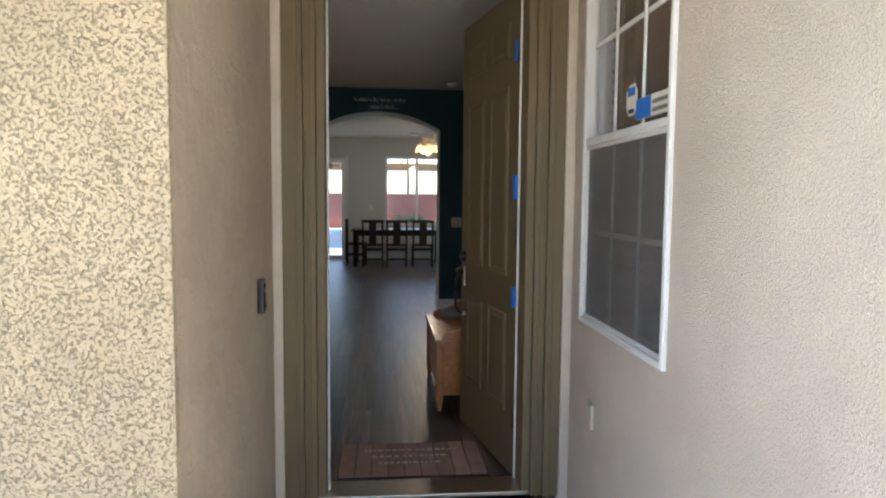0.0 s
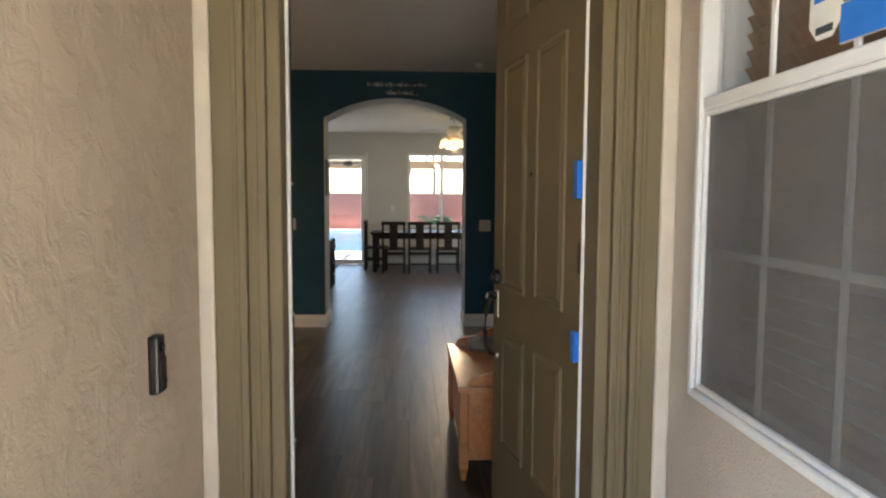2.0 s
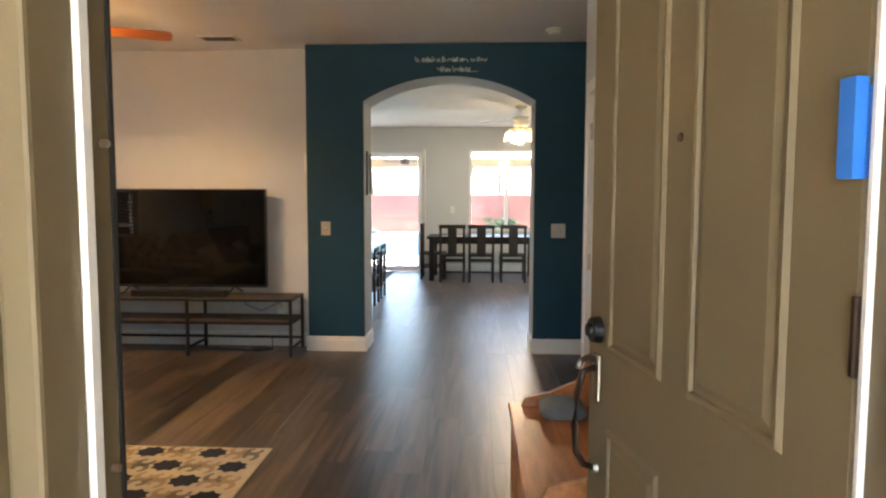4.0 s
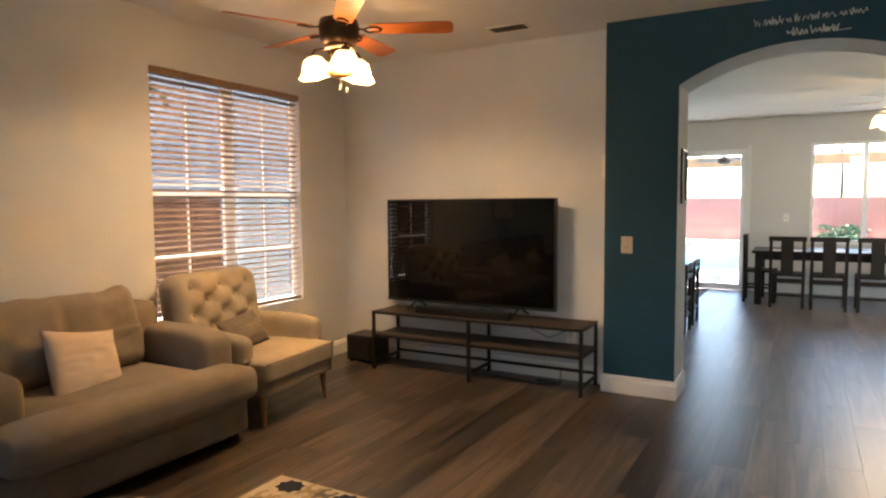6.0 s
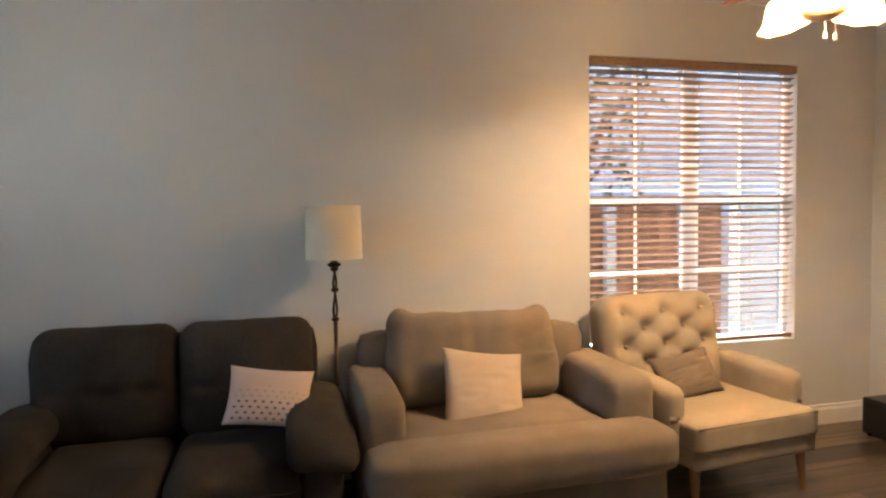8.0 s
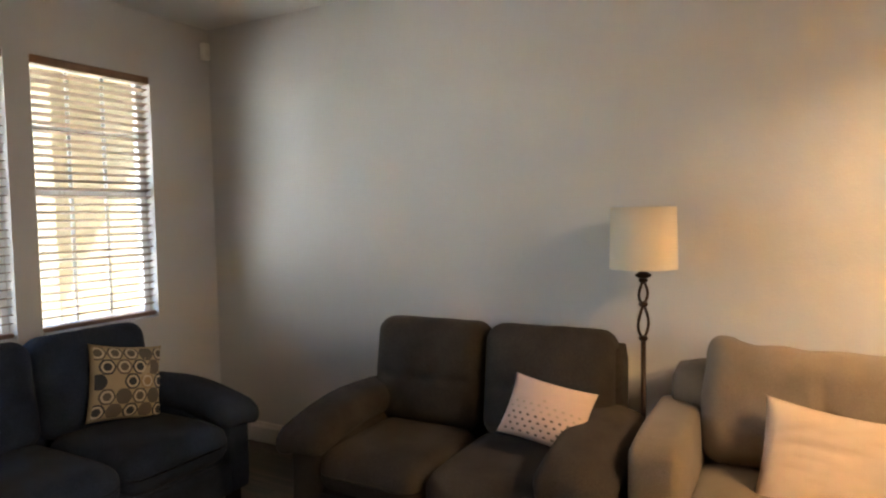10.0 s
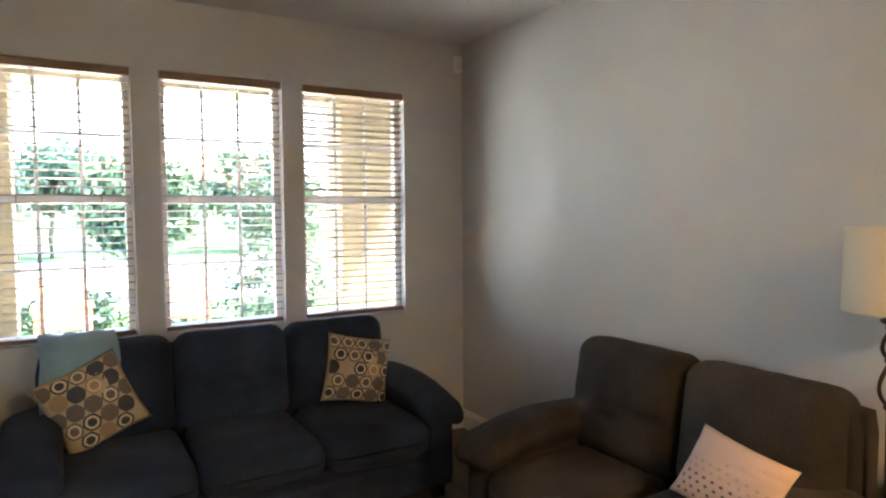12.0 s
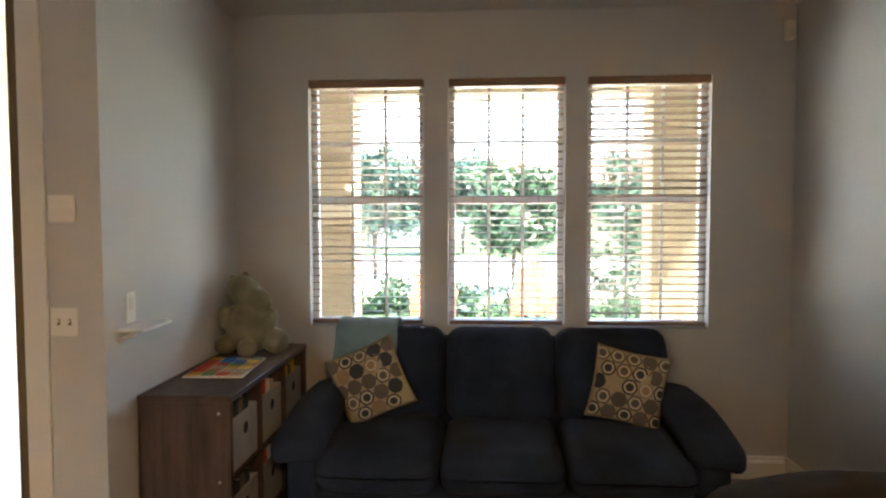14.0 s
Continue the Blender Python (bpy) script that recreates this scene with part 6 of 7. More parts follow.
def plush():
    bm = nb()

    def ball(p, r, s=(1, 1, 1), rot=None):
        m = Matrix.Translation(p) @ (rot or Matrix.Identity(4)) @ Matrix.Diagonal((r * s[0], r * s[1], r * s[2], 1))
        bmesh.ops.create_icosphere(bm, subdivisions=3, radius=1.0, matrix=m)
    c = Vector((-0.540, -1.12, 0.775))
    ball(c + Vector((-0.01, 0, 0.145)), 0.145, (1.0, 0.9, 1.0))
    ball(c + Vector((-0.005, 0.02, 0.250)), 0.095, (1.0, 0.9, 0.9))
    ball(c + Vector((0.015, 0.03, 0.350)), 0.092, (1.15, 0.95, 0.88), Matrix.Rotation(radians(-32), 4, "Y"))
    ball(c + Vector((-0.075, 0.06, 0.315)), 0.066, (1.15, 0.95, 0.85), Matrix.Rotation(radians(-32), 4, "Y"))
    ball(c + Vector((-0.135, 0.075, 0.285)), 0.018)
    ball(c + Vector((0.085, 0.01, 0.405)), 0.034, (0.8, 0.6, 1.2), Matrix.Rotation(radians(25), 4, "Y"))
    ball(c + Vector((0.025, 0.0, 0.432)), 0.030, (0.8, 0.6, 1.1))
    ball(c + Vector((-0.03, 0.135, 0.050)), 0.058, (0.9, 1.1, 0.86))
    ball(c + Vector((-0.165, 0.05, 0.075)), 0.070, (1.1, 1.0, 1.0))
    ball(c + Vector((0.115, 0.07, 0.055)), 0.058, (1.0, 1.2, 0.9))
    ball(c + Vector((0.120, 0.05, 0.205)), 0.046, (0.8, 1.0, 1.5))
    ball(c + Vector((-0.135, 0.06, 0.195)), 0.046, (0.9, 1.0, 1.4), Matrix.Rotation(radians(-25), 4, "Y"))
    for v in bm.verts:
        v.co += Vector((1, 1, 1)) * 0.006 * noise.noise(v.co * 22)
    ob = solid("plush_toy", bm, M["plush"], "olive-grey plush dog sitting on the bookcase", "soft toy", smooth=True)
    blend = ob.modifiers.new("blend", "REMESH")
    blend.mode = "VOXEL"
    blend.voxel_size = 0.009
    blend.use_smooth_shade = True
    return ob


plush()


# ---- dining room ----
def dining_chair():
    th = thing("dining_chair", "dark espresso dining chair with a T-shaped back splat", "chair", "chairs at the dining table")
    mt = M["darkwood"]
    part("seat", bx(-0.215, 0.215, -0.02, 0.40, 0.43, 0.465, bevel=0.008, seg=2), mt, th)
    for x in (-0.215, 0.175):
        part("back_leg", bx(x, x + 0.040, -0.035, 0.005, 0.0, 0.90, bevel=0.004), mt, th)
        part("front_leg", bx(x, x + 0.040, 0.355, 0.395, 0.0, 0.429, bevel=0.004), mt, th)
    part("top_rail", bx(-0.225, 0.225, -0.040, 0.008, 0.9005, 0.965, bevel=0.006, seg=2), mt, th)
    part("splat", bx(-0.075, 0.075, -0.026, -0.008, 0.4655, 0.90, bevel=0.004), mt, th)
    part("low_rail", bx(-0.1745, 0.1745, -0.028, -0.004, 0.34, 0.40, bevel=0.003), mt, th)
    part("stretcher", bx(-0.172, 0.172, -0.026, -0.006, 0.16, 0.19, bevel=0.003), mt, th)
    for x in (-0.205, 0.185):
        part("side_stretcher", bx(x, x + 0.02, 0.0055, 0.3545, 0.20, 0.23, bevel=0.003), mt, th)
    return th


ch = dining_chair()
ch.matrix_world = pose(0.060, 9.93, 0)
for x, y, r in ((0.545, 9.93, 0), (1.075, 9.95, 0), (-0.47, 10.5, -90)):
    copy_thing(ch, pose(x, y, 0, 0, 0, r))
tb = thing("dining_table", "long dark espresso dining table", "table")
part("tabletop", bx(-0.38, 1.52, 10.05, 11.0, 0.715, 0.755, bevel=0.006, seg=2), M["darkwood"], tb)
for x in (-0.34, 1.39):
    for y in (10.09, 10.87):
        part("leg", bx(x, x + 0.09, y, y + 0.09, 0.0, 0.7145, bevel=0.006), M["darkwood"], tb)
for y in (10.12, 10.92):
    part("apron", bx(-0.2495, 1.3895, y, y + 0.022, 0.63, 0.7145), M["darkwood"], tb)
for x in (0.05, 0.56, 1.07):
    pm = thing("placemat", "pale woven placemat on the dining table", "placemat", "placemats on the dining table")
    part("weave", bx(x - 0.20, x + 0.20, 10.10, 10.40, 0.7555, 0.760, bevel=0.001), M["paper"], pm)
# breakfast bar with stools
bar = thing("breakfast_bar", "kitchen bar with a brown granite worktop", "counter")
part("worktop", bx(-2.9, -0.98, 7.35, 8.55, 0.90, 0.94, bevel=0.006, seg=2), M["granite"], bar)
part("cabinet", bx(-2.85, -1.30, 7.45, 8.45, 0.0, 0.8995, bevel=0.003), M["case"], bar)


def bar_stool():
    th = thing("bar_stool", "dark wooden counter stool with a slatted back", "stool", "stools at the bar")
    mt = M["darkwood"]
    part("seat", bx(-0.19, 0.19, -0.19, 0.19, 0.60, 0.64, bevel=0.01, seg=2), mt, th)
    for x in (-0.18, 0.145):
        for y in (-0.18, 0.145):
            part("leg", bx(x, x + 0.035, y, y + 0.035, 0.0, 0.5995, bevel=0.003), mt, th)
    for z in (0.18, 0.36):
        for a, b, c, d in ((-0.1445, 0.1445, -0.175, -0.152), (-0.1445, 0.1445, 0.152, 0.175), (-0.175, -0.152, -0.1445, 0.1445), (0.152, 0.175, -0.1445, 0.1445)):
            part("rung", bx(a, b, c, d, z, z + 0.025), mt, th)
    part("back_rail", bx(0.155, 0.185, -0.18, 0.18, 0.70, 0.76, bevel=0.004), mt, th)
    for y in (-0.18, 0.145):
        part("back_post", bx(0.155, 0.185, y, y + 0.035, 0.6405, 0.6995), mt, th)
    return th


st = bar_stool()
st.matrix_world = pose(-1.02, 7.62, 0)
copy_thing(st, pose(-1.02, 8.22, 0))

# glass door and dining window
sl = tagged(new("door_2"), "white framed sliding glass door to the patio", "door", kind="structure")
frame_bars(sl, "door_frame", "y", YB + 0.02, YB + 0.10, SLIDE[0], SLIDE[1], 0.0, SLIDE[3], 0.045, M["vinyl"])
for a, b, y in ((SLIDE[0] + 0.046, -2.0, YB + 0.075), (-2.05, SLIDE[1] - 0.046, YB + 0.040)):
    frame_bars(sl, "sash", "y", y - 0.014, y + 0.014, a, b, 0.046, SLIDE[3] - 0.046, 0.05, M["vinyl"])
    pane(sl, "y", y, a + 0.0505, b - 0.0505, 0.097, SLIDE[3] - 0.097, M["glass_grey"])
part("casing", bx(SLIDE[1] + 0.0005, SLIDE[1] + 0.05, YB - 0.012, YB - 0.0005, 0, SLIDE[3] + 0.05, bevel=0.003), M["white"], sl)
dw = tagged(new("window_7"), "white framed sliding dining room window", "window", kind="structure")
frame_bars(dw, "window_frame", "y", YB + 0.03, YB + 0.10, DWIN[0], DWIN[1], DWIN[2], DWIN[3], 0.04, M["vinyl"])
part("mullion", bx(1.00, 1.06, YB + 0.045, YB + 0.085, DWIN[2] + 0.0405, DWIN[3] - 0.0405, bevel=0.003), M["vinyl"], dw)
pane(dw, "y", YB + 0.065, DWIN[0] + 0.0405, 0.9995, DWIN[2] + 0.0405, DWIN[3] - 0.0405, M["glass_grey"])
pane(dw, "y", YB + 0.065, 1.0605, DWIN[1] - 0.0405, DWIN[2] + 0.0405, DWIN[3] - 0.0405, M["glass_grey"])
part("window_sill", bx(DWIN[0] - 0.03, DWIN[1] + 0.03, YB - 0.02, YB + 0.0295, DWIN[2] - 0.02, DWIN[2] - 0.0005, bevel=0.004), M["white"], dw)

# ---- outdoors ----
solid("ground", bx(-400, 400, -400, 400, -0.42, -0.30), M["lawn"], "dry lawn and soil reaching the horizon", "ground", "structure")
solid("floor_house_base", bx(-3.77, 4.2, -1.55, YB + 0.13, -0.29, -0.121), M["concrete"], "concrete house slab", "foundation", "structure")
solid("pavement_porch", bx(-4.2, 1.13, -3.4, -0.16, -0.12, -0.02), M["concrete"], "pale concrete porch slab", "pavement", "structure")
solid("pavement_drive", bx(-9, 12, -16, -3.4, -0.29, -0.10), M["concrete"], "pale concrete front drive and walk", "pavement", "structure")
solid("road", bx(-200, 200, -26, -17.5, -0.29, -0.20), mat("sunlit_asphalt", (0.16, 0.155, 0.15), 0.9, vary=0.12, scale=2, fine=0.2, bump_scale=60), "sunlit grey asphalt street", "road", "structure")
solid("pavement_patio", bx(-8, 8, YB + 0.13, 15.095, -0.29, -0.02), M["patio"], "grey concrete patio", "pavement", "structure")
solid("pavement_pool", bx(-12, 12, 27.1, 27.89, -0.29, -0.06), M["concrete"], "pale concrete pool deck", "pavement", "structure")
pool = thing("swimming_pool", "blue swimming pool with a pale coping", "pool")
part("water", bx(-9, 1.5, 15.4, 26.8, -0.29, -0.10), M["water"], pool)
for a, b, c, d in ((-9.3, 1.8, 15.1, 15.395), (-9.3, 1.8, 26.805, 27.095), (-9.3, -9.005, 15.4, 26.8), (1.505, 1.8, 15.4, 26.8)):
    part("coping", bx(a, b, c, d, -0.29, -0.04, bevel=0.01), M["concrete"], pool)
bw = thing("garden_wall", "red slump-block garden wall", "wall")
me_b = bpy.data.meshes.new("block")
tmp = bx(-0.2002, 0.2002, -0.10, 0.10, -0.0982, 0.0982, bevel=0.004)
tmp.to_mesh(me_b)
tmp.free()
me_b.materials.append(M["blockwall"])
for r in range(10):
    for c in range(30):
        ob = new("block", me_b)
        ob.parent = bw
        ob.location = (-6.4 + c * 0.402 + (0.2 if r % 2 else 0), 28.0, -0.29 + r * 0.198)
part("mortar_core", bx(-30, 30, 28.02, 28.08, -0.29, 1.56), M["blockwall"], bw)
# patio cover
pc = thing("patio_cover", "tan timber patio cover on posts", "patio cover")
for x in (-4.4, -0.28, 3.6):
    part("post", bx(x, x + 0.26, 14.15, 14.29, -0.02, 2.12, bevel=0.006), M["beam"], pc)
    for x_in, sg in ((x - 0.001, -1), (x + 0.261, 1)):
        br = nb()
        rim = [(x_in, 2.119)] + [(x_in + sg * 0.42 * math.sin(q * math.pi / 12), 1.75 + 0.36 * (1 - math.cos(q * math.pi / 12))) for q in range(7)] + [(x_in + sg * 0.42, 2.119)]
        ra_ = [br.verts.new((u, 14.17, w)) for u, w in rim]
        rb_ = [br.verts.new((u, 14.27, w)) for u, w in rim]
        for q in range(len(rim)):
            br.faces.new((ra_[q], ra_[(q + 1) % len(rim)], rb_[(q + 1) % len(rim)], rb_[q]))
        br.faces.new(ra_)
        br.faces.new(rb_[::-1])
        bmesh.ops.recalc_face_normals(br, faces=br.faces)
        part("knee_brace", br, M["beam"], pc)
part("beam", bx(-6, 6, 14.14, 14.30, 2.121, 2.32, bevel=0.006), M["beam"], pc)
for k in range(26):
    x = -6 + k * 0.48
    part("rafter", bx(x, x + 0.05, YB + 0.14, 14.55, 2.322, 2.46), M["white"], pc, "white painted rafter")
pfan = thing("patio_fan", "small dark ceiling fan under the patio cover", "ceiling fan", at=pose(-1.06, 13.0, 2.43))
part("rod", tube(nb(), (0, 0, 0), (0, 0, -0.18), 0.015), M["bronze"], pfan)
part("motor", lathe(nb(), [(0.05, -0.18), (0.11, -0.20), (0.11, -0.28), (0.05, -0.31)], 20), M["bronze"], pfan, smooth=True)
for k in range(5):
    a = 2 * math.pi * k / 5 + 0.3
    b = bx(0.10, 0.55, -0.06, 0.06, -0.25, -0.24)
    bmesh.ops.rotate(b, cent=(0, 0, 0), matrix=Matrix.Rotation(a, 3, "Z"), verts=b.verts)
    part("blade", b, M["bronze"], pfan)


def leaves(n, centre, radii, size, seed, clumps=26):
    """Many small leaves gathered in clumps, with gaps between; as vertices and faces."""
    rn = np.random.RandomState(seed)
    cc = rn.normal(size=(clumps, 3))
    cc /= np.linalg.norm(cc, axis=1)[:, None]
    cc *= rn.uniform(0.35, 1.0, (clumps, 1)) ** 0.6
    which = rn.randint(0, clumps, n)
    p = cc[which] + rn.normal(size=(n, 3)) * 0.17
    p = p * np.array(radii) + np.array(centre)
    a = rn.normal(size=(n, 3))
    a /= np.linalg.norm(a, axis=1)[:, None]
    b = np.cross(a, rn.normal(size=(n, 3)))
    b /= np.linalg.norm(b, axis=1)[:, None]
    s = size * rn.uniform(0.6, 1.3, (n, 1))
    verts = np.stack([p - a * s, p + b * s * 0.45, p + a * s, p - b * s * 0.45], 1).reshape(-1, 3)
    faces = np.arange(n * 4).reshape(-1, 4)
    me = bpy.data.meshes.new("crown")
    me.from_pydata(verts.tolist(), [], faces.tolist())
    return me


def tree(label, x, y, h, r, seed, n=5000, size=0.10, material="leaf", g=-0.3):
    th = thing("tree", label, "tree", "front and back yard trees")
    rn = random.Random(seed)
    b = nb()
    top = Vector((x + rn.uniform(-0.2, 0.2), y, g + h * 0.55))
    pipe(b, [(x, y, g), (x + 0.04, y, g + h * 0.2), tuple((Vector((x, y, g)) + top) / 2 + Vector((0.05, 0.03, 0))), tuple(top)], 0.04 * h * 0.5, 10)
    for k in range(7):
        a = 2 * math.pi * k / 7 + rn.uniform(-0.3, 0.3)
        st_ = Vector((x, y, g + h * rn.uniform(0.33, 0.52)))
        en = Vector((x + r * 0.75 * math.cos(a), y + r * 0.75 * math.sin(a), g + h * rn.uniform(0.6, 0.9)))
        pipe(b, [tuple(st_), tuple((st_ + en) / 2 + Vector((0, 0, 0.1))), tuple(en)], 0.012 * h * 0.5, 6)
    part("trunk", b, M["bark"], th, smooth=True)
    me = leaves(n, (x, y, g + h * 0.70), (r, r, h * 0.33), size, seed)
    me.materials.append(M[material])
    cr = new("crown", me)
    cr.parent = th
    return th


def bush(label, x, y, rx, ry, h, seed, n=1600, material="leaf", g=-0.3):
    th = thing("bush", label, "bush", "garden bushes")
    me = leaves(n, (x, y, g + h * 0.5), (rx, ry, h * 0.5), 0.06, seed, 18)
    me.materials.append(M[material])
    cr = new("foliage", me)
    cr.parent = th
    b = nb()
    for k in range(5):
        a = k * 1.3
        pipe(b, [(x, y, g), (x + rx * 0.4 * math.cos(a), y + ry * 0.4 * math.sin(a), g + h * 0.6)], 0.015, 5)
    part("stems", b, M["bark"], th)
    return th


tree("leafy green street tree in the sunny front yard", -2.55, -12.0, 2.85, 1.05, 11, 8000, 0.11)
tree("leafy blue-green tree by the street", 1.0, -14.5, 3.6, 1.2, 12, 8000, 0.11, "leaf2")
tree("broad green tree across the front yard", -6.0, -13.5, 2.9, 1.2, 13, 4000, 0.10)
tree("tree across the street", -0.8, -30, 4.6, 2.2, 14, 5000, 0.18, "leaf2")
tree("tree across the street", -9.5, -31, 4.8, 2.4, 15, 5000, 0.18)
tree("tree across the street", 6.0, -30, 5.0, 2.4, 16, 4000, 0.18)
for k, (x, y, rx, h) in enumerate(((-1.2, -8.0, 0.7, 0.75), (-2.4, -8.3, 0.8, 0.85), (-0.2, -8.6, 0.6, 0.8), (-3.9, -7.6, 0.9, 1.5), (-4.6, -8.8, 0.8, 1.2), (0.8, -8.4, 0.7, 0.8))):
    bush("clipped green shrub in the front yard", x, y, rx, 0.5, h, 30 + k)
solid("lawn_front", bx(-7.5, 3.0, -10.6, -7.2, -0.099, -0.085), M["lawn"], "green strip of front lawn", "lawn", "structure")
# front porch roof on columns
solid("ceiling_front_porch", bx(-4.2, 1.13, -2.55, -1.555, 2.80, 2.92), M["white"], "plastered soffit of the front porch", "ceiling", "structure")
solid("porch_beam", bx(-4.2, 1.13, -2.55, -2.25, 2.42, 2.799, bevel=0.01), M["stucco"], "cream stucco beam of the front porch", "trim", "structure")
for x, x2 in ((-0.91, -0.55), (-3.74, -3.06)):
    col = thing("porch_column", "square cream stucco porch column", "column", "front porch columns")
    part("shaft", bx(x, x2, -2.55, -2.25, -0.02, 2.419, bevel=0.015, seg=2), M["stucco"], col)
    part("plinth", bx(x - 0.03, x2 + 0.03, -2.58, -2.555, -0.02, 0.30, bevel=0.01), M["stucco"], col)
fc = thing("side_gate", "grey-brown board gate beside the porch", "gate")
for k in range(9):
    part("board", bx(-5.35 + k * 0.14, -5.35 + k * 0.14 + 0.13, -3.62, -3.60, -0.28, 1.50), M["case"], fc)
part("cross_rail", bx(-5.35, -4.10, -3.599, -3.56, 1.15, 1.24), M["case"], fc)
part("cross_rail", bx(-5.35, -4.10, -3.599, -3.56, 0.2, 0.29), M["case"], fc)
for x, y, c in ((-1.15, -6.4, "terracotta"), (-2.55, -6.6, "terracotta")):
    ac = thing("garden_chair", "terracotta-coloured slatted garden chair in the front yard", "chair", "garden chairs")
    for k in range(5):
        b = bx(x - 0.26 + k * 0.105, x - 0.26 + k * 0.105 + 0.095, y - 0.01, y + 0.01, 0.18, 0.86 + 0.05 * (2 - abs(k - 2)))
        bmesh.ops.rotate(b, cent=(x, y, 0.2), matrix=Matrix.Rotation(radians(-16), 3, "X"), verts=b.verts)
        part("back_slat", b, M[c], ac)
    for k in range(5):
        part("seat_slat", bx(x - 0.27, x + 0.27, y - 0.52 + k * 0.10, y - 0.43 + k * 0.10, 0.22, 0.24), M[c], ac)
    for s in (-0.30, 0.26):
        part("arm", bx(x + s - 0.03, x + s + 0.07, y - 0.55, y + 0.12, 0.44, 0.465), M[c], ac)
        for q in (-0.50, 0.02):
            part("leg", bx(x + s, x + s + 0.04, y + q, y + q + 0.06, -0.10, 0.4395), M[c], ac)

# side yard: fence, neighbour
fn = thing("side_fence", "orange-brown cedar board fence in the side yard", "fence")
me_f = bpy.data.meshes.new("board")
tmp = bx(-0.010, 0.010, -0.068, 0.068, 0.0, 1.80)
tmp.to_mesh(me_f)
tmp.free()
me_f.materials.append(M["fence"])
for k in range(45):
    ob = new("board", me_f)
    ob.parent = fn
    ob.location = (-5.60, -0.8 + k * 0.141, -0.29 + 0.008 * math.sin(k * 2.3))
for z in (0.05, 0.84):
    part("rail", bx(-5.589, -5.55, -0.9, 5.48, z, z + 0.085), M["fence"], fn)
for k in range(3):
    part("post", bx(-5.549, -5.47, -0.64 + k * 2.4, -0.55 + k * 2.4, -0.29, 1.50), M["palevinyl"], fn, "white fence post")
vf = thing("vinyl_fence", "white vinyl board fence beyond the cedar fence", "fence")
me_v = bpy.data.meshes.new("board")
tmp = bx(-0.012, 0.012, -0.073, 0.073, 0.0, 1.90)
tmp.to_mesh(me_v)
tmp.free()
me_v.materials.append(M["palevinyl"])
for k in range(36):
    ob = new("board", me_v)
    ob.parent = vf
    ob.location = (-5.60, 5.72 + k * 0.148, -0.29)
part("post", bx(-5.66, -5.54, 5.52, 5.64, -0.29, 1.66), M["vinyl"], vf)
for z in (-0.10, 1.50):
    part("rail", bx(-5.586, -5.54, 5.645, 11.0, z, z + 0.10), M["vinyl"], vf)
nh = thing("neighbour_house", "pale two-storey stucco house next door with a tile roof", "house")
part("wall", bx(-14, -9.2, -2, 14, -0.29, 5.6), M["tanhouse"], nh)
b = nb()
prof = [(-14.6, 5.6), (-8.9, 5.6), (-11.6, 7.3)]
a_ = [b.verts.new((x, -2.6, z)) for x, z in prof]
b_ = [b.verts.new((x, 14.6, z)) for x, z in prof]
for k in range(3):
    b.faces.new((a_[k], a_[(k + 1) % 3], b_[(k + 1) % 3], b_[k]))
b.faces.new(a_[::-1])
b.faces.new(b_)
part("roof", b, M["roof"], nh)
w_ = part("window", bx(-9.199, -9.17, 5.6, 6.8, 0.9, 2.1), M["vinyl"], nh)
part("pane", bx(-9.169, -9.165, 5.66, 6.74, 0.96, 2.04), M["palevinyl"], w_)
tree("small yellow-green tree beyond the side fence", -7.4, 4.7, 3.8, 1.0, 21, 900, 0.07)
hs = thing("house", "pale house across the street", "house")
part("wall", bx(-14, 6, -44, -36, -0.29, 3.0), M["stucco"], hs)
b = nb()
prof = [(-35.3, 3.0), (-44.7, 3.0), (-40, 5.4)]
a_ = [b.verts.new((-14.7, y, z)) for y, z in prof]
b_ = [b.verts.new((6.7, y, z)) for y, z in prof]
for k in range(3):
    b.faces.new((a_[k], a_[(k + 1) % 3], b_[(k + 1) % 3], b_[k]))
b.faces.new(a_)
b.faces.new(b_[::-1])
bmesh.ops.recalc_face_normals(b, faces=b.faces)
part("roof", b, M["roof"], hs)
for x in (-11, -6.5, -1.5):
    w_ = part("window", bx(x, x + 1.6, -35.999, -35.95, 0.9, 2.2), M["vinyl"], hs)
    part("pane", bx(x + 0.08, x + 1.52, -35.949, -35.94, 0.98, 2.12), M["palevinyl"], w_)
part("garage_door", bx(1.5, 5.0, -35.999, -35.95, -0.2, 2.2), M["white"], hs)


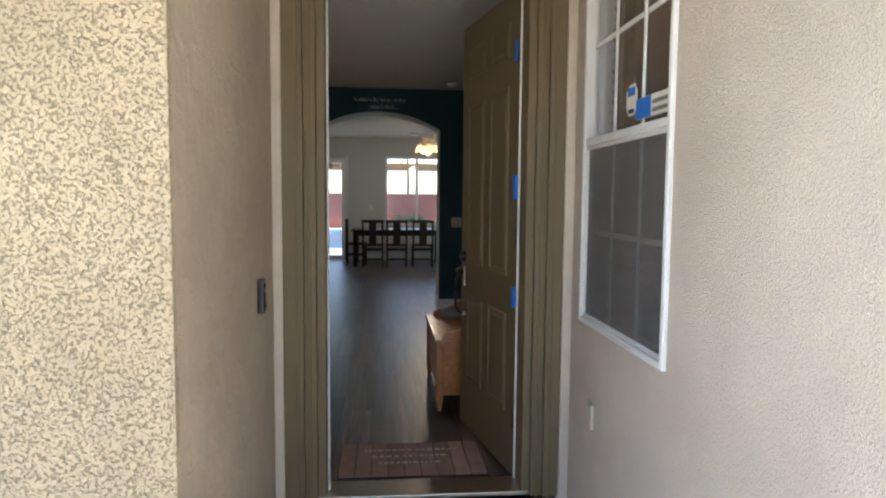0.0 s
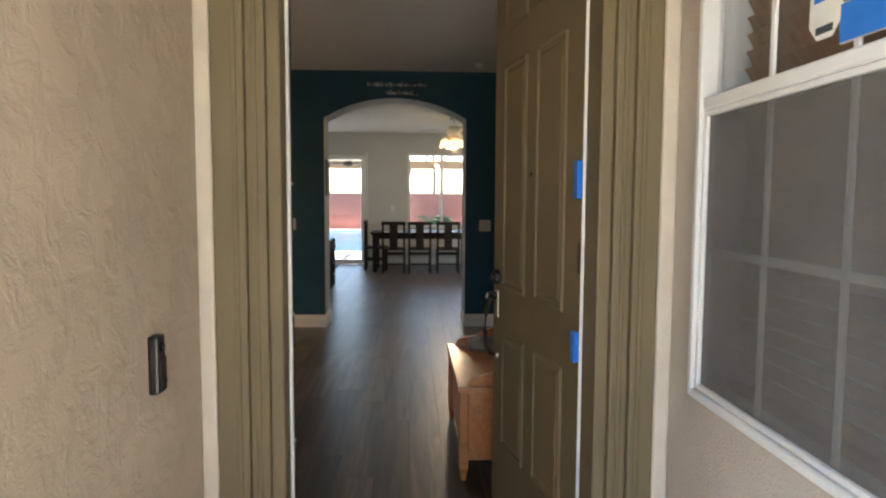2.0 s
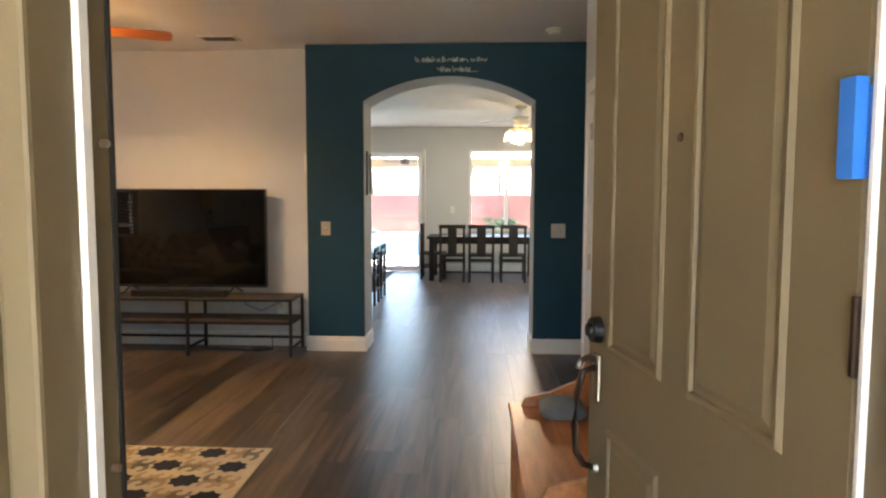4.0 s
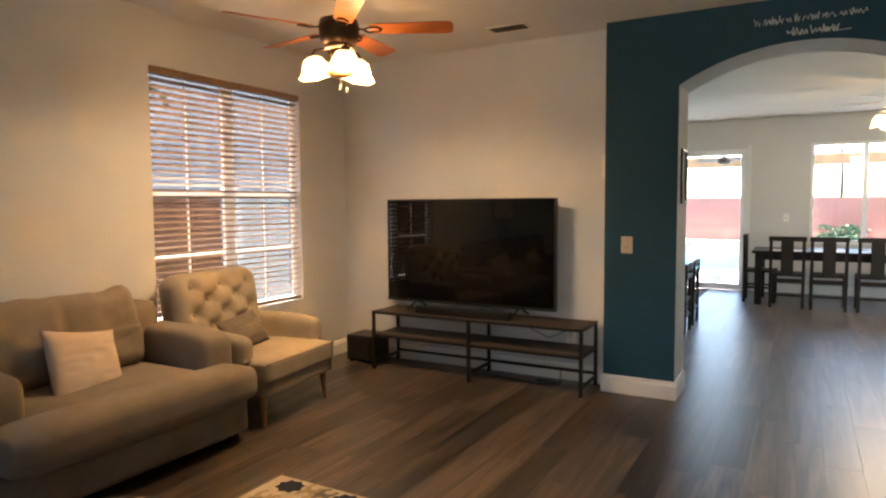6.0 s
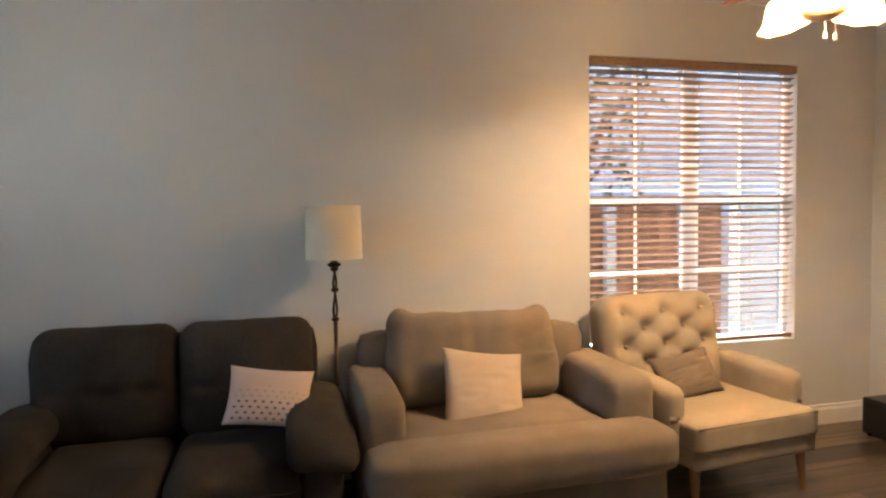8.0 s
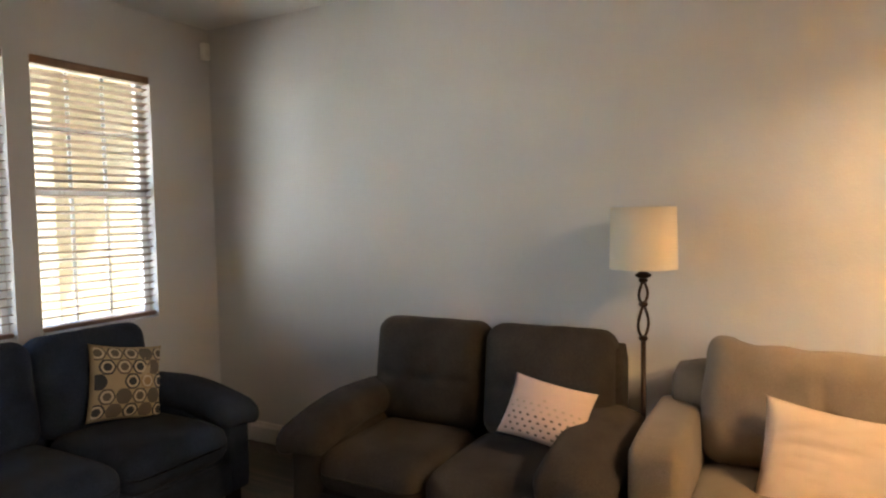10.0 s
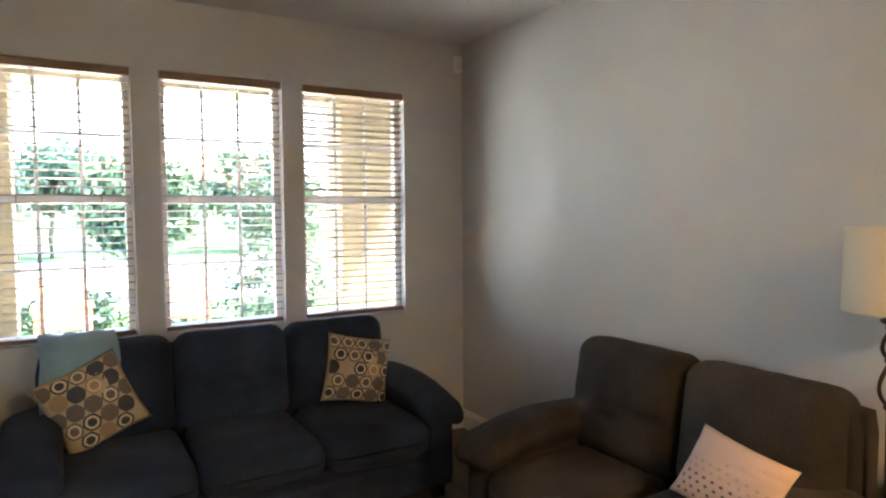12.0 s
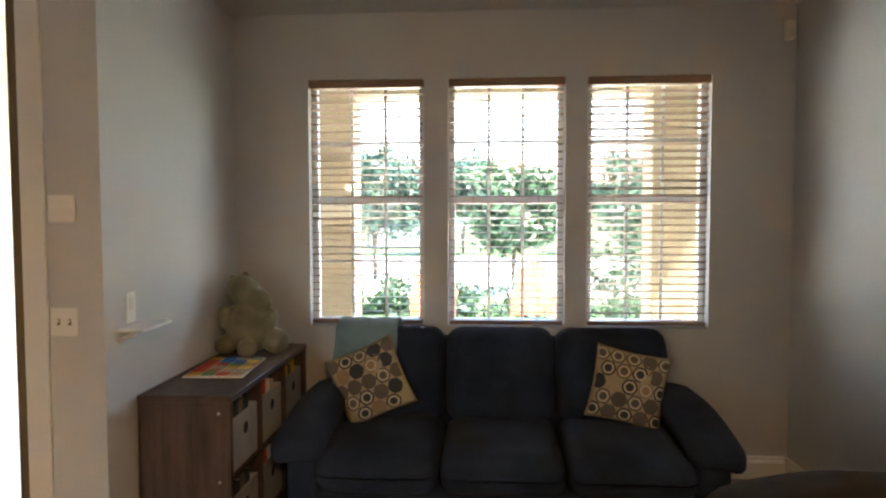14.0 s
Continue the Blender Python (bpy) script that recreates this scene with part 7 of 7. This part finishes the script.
def palm(x, y, h, seed):
    th = thing("palm_tree", "palm tree beyond the garden wall", "palm tree", "palms")
    b = nb()
    pipe(b, [(x, y, -0.3), (x + 0.08, y, h * 0.5), (x, y, h)], 0.07, 10)
    part("trunk", b, M["bark"], th, smooth=True)
    rn = random.Random(seed)
    for k in range(16):
        a = 2 * math.pi * k / 16 + rn.uniform(-0.15, 0.15)
        up = rn.uniform(-0.1, 0.9)
        b = nb()
        pts = []
        for s in range(9):
            f = s / 8
            pts.append(Vector((x + 1.5 * f * math.cos(a), y + 1.5 * f * math.sin(a), h + up * f * 1.2 - 1.3 * f * f)))
        side = Vector((-math.sin(a), math.cos(a), 0))
        for s in range(8):
            for sg in (1, -1):
                for q in range(3):
                    p = pts[s].lerp(pts[s + 1], q / 3)
                    l = 0.34 * (1 - 0.6 * abs(2 * (s + q / 3) / 8 - 0.7))
                    tip = p + side * sg * l + (pts[s + 1] - pts[s]) * 0.9 - Vector((0, 0, 0.12))
                    e = (pts[s + 1] - pts[s]) * 0.13
                    b.faces.new([b.verts.new(v) for v in (p, p + e, tip)])
        part("frond", b, M["leaf"], th)
    return th


palm(-4.9, 32.0, 3.3, 5)
palm(1.6, 33.0, 4.4, 6)
bush("sunlit green shrub against the garden wall", 1.5, 27.4, 0.7, 0.35, 0.7, 50, g=-0.06)

# ---- roof over the house ----
solid("roof_house", bx(-4.05, 4.6, -1.0, 5.2, 2.93, 3.05), M["roof"], "tile roof of the house", "roof", "structure")
solid("roof_rear", bx(-4.05, 4.6, 5.201, YB + 0.3, 2.93, 3.05), M["roof"], "tile roof over the rear of the house", "roof", "structure")
solid("roof_bay", bx(XW - 0.4, 3.4, -2.75, -1.001, 2.93, 3.05), M["roof"], "tile roof over bay and porch", "roof", "structure")


# ---- floor planks ----
def planks():
    PW_, PL = 0.182, 1.22
    fl = bpy.data.objects["floor"]
    rn = random.Random(77)
    rest = nb()
    me_full = {}
    cells = []
    k = 0
    x = -3.64
    while x < 4.1:
        off = rn.uniform(-PL, 0)
        y = -1.40 + off
        while y < YB:
            cells.append((x, min(x + PW_, 4.1), y, y + PL))
            y += PL
        x += PW_
    near = 0
    for x0, x1, y0, y1 in cells:
        # the rooms' outline
        segs = []
        if x0 >= XW - 0.01 and x1 <= XB + 0.05:
            lo, hi = YF, YTV if x1 <= -1.05 else YB
        elif x1 <= XW:
            lo, hi = YTV + 0.13, YB
        elif x1 <= -1.05:
            lo, hi = YF, YTV
        else:
            lo, hi = YD + 0.02, YB
        a, b = max(y0, lo), min(y1, hi)
        if b - a < 0.03:
            continue
        xa, xb = max(x0, XW), x1
        if xb - xa < 0.02:
            continue
        if a < 5.4 and xa > -3.65 and xb < 1.6 and near < 300:
            key = (round(xb - xa, 3), round(b - a, 3))
            if key not in me_full:
                me_ = bpy.data.meshes.new("plank")
                t_ = bx(0.0003, key[0] - 0.0003, 0.0003, key[1] - 0.0003, -0.006, 0.0, bevel=0.0004)
                t_.to_mesh(me_)
                t_.free()
                me_.materials.append(M["floor"])
                me_full[key] = me_
            ob = new("plank", me_full[key])
            ob.parent = fl
            ob.location = (xa, a, 0.0)
            near += 1
        else:
            box(rest, xa + 0.0003, xb - 0.0003, a + 0.0003, b - 0.0003, -0.006, 0.0)
    r_ = part("planks_far", rest, M["floor"], fl)
    r_["kind"] = "stuff"
    return near


planks()
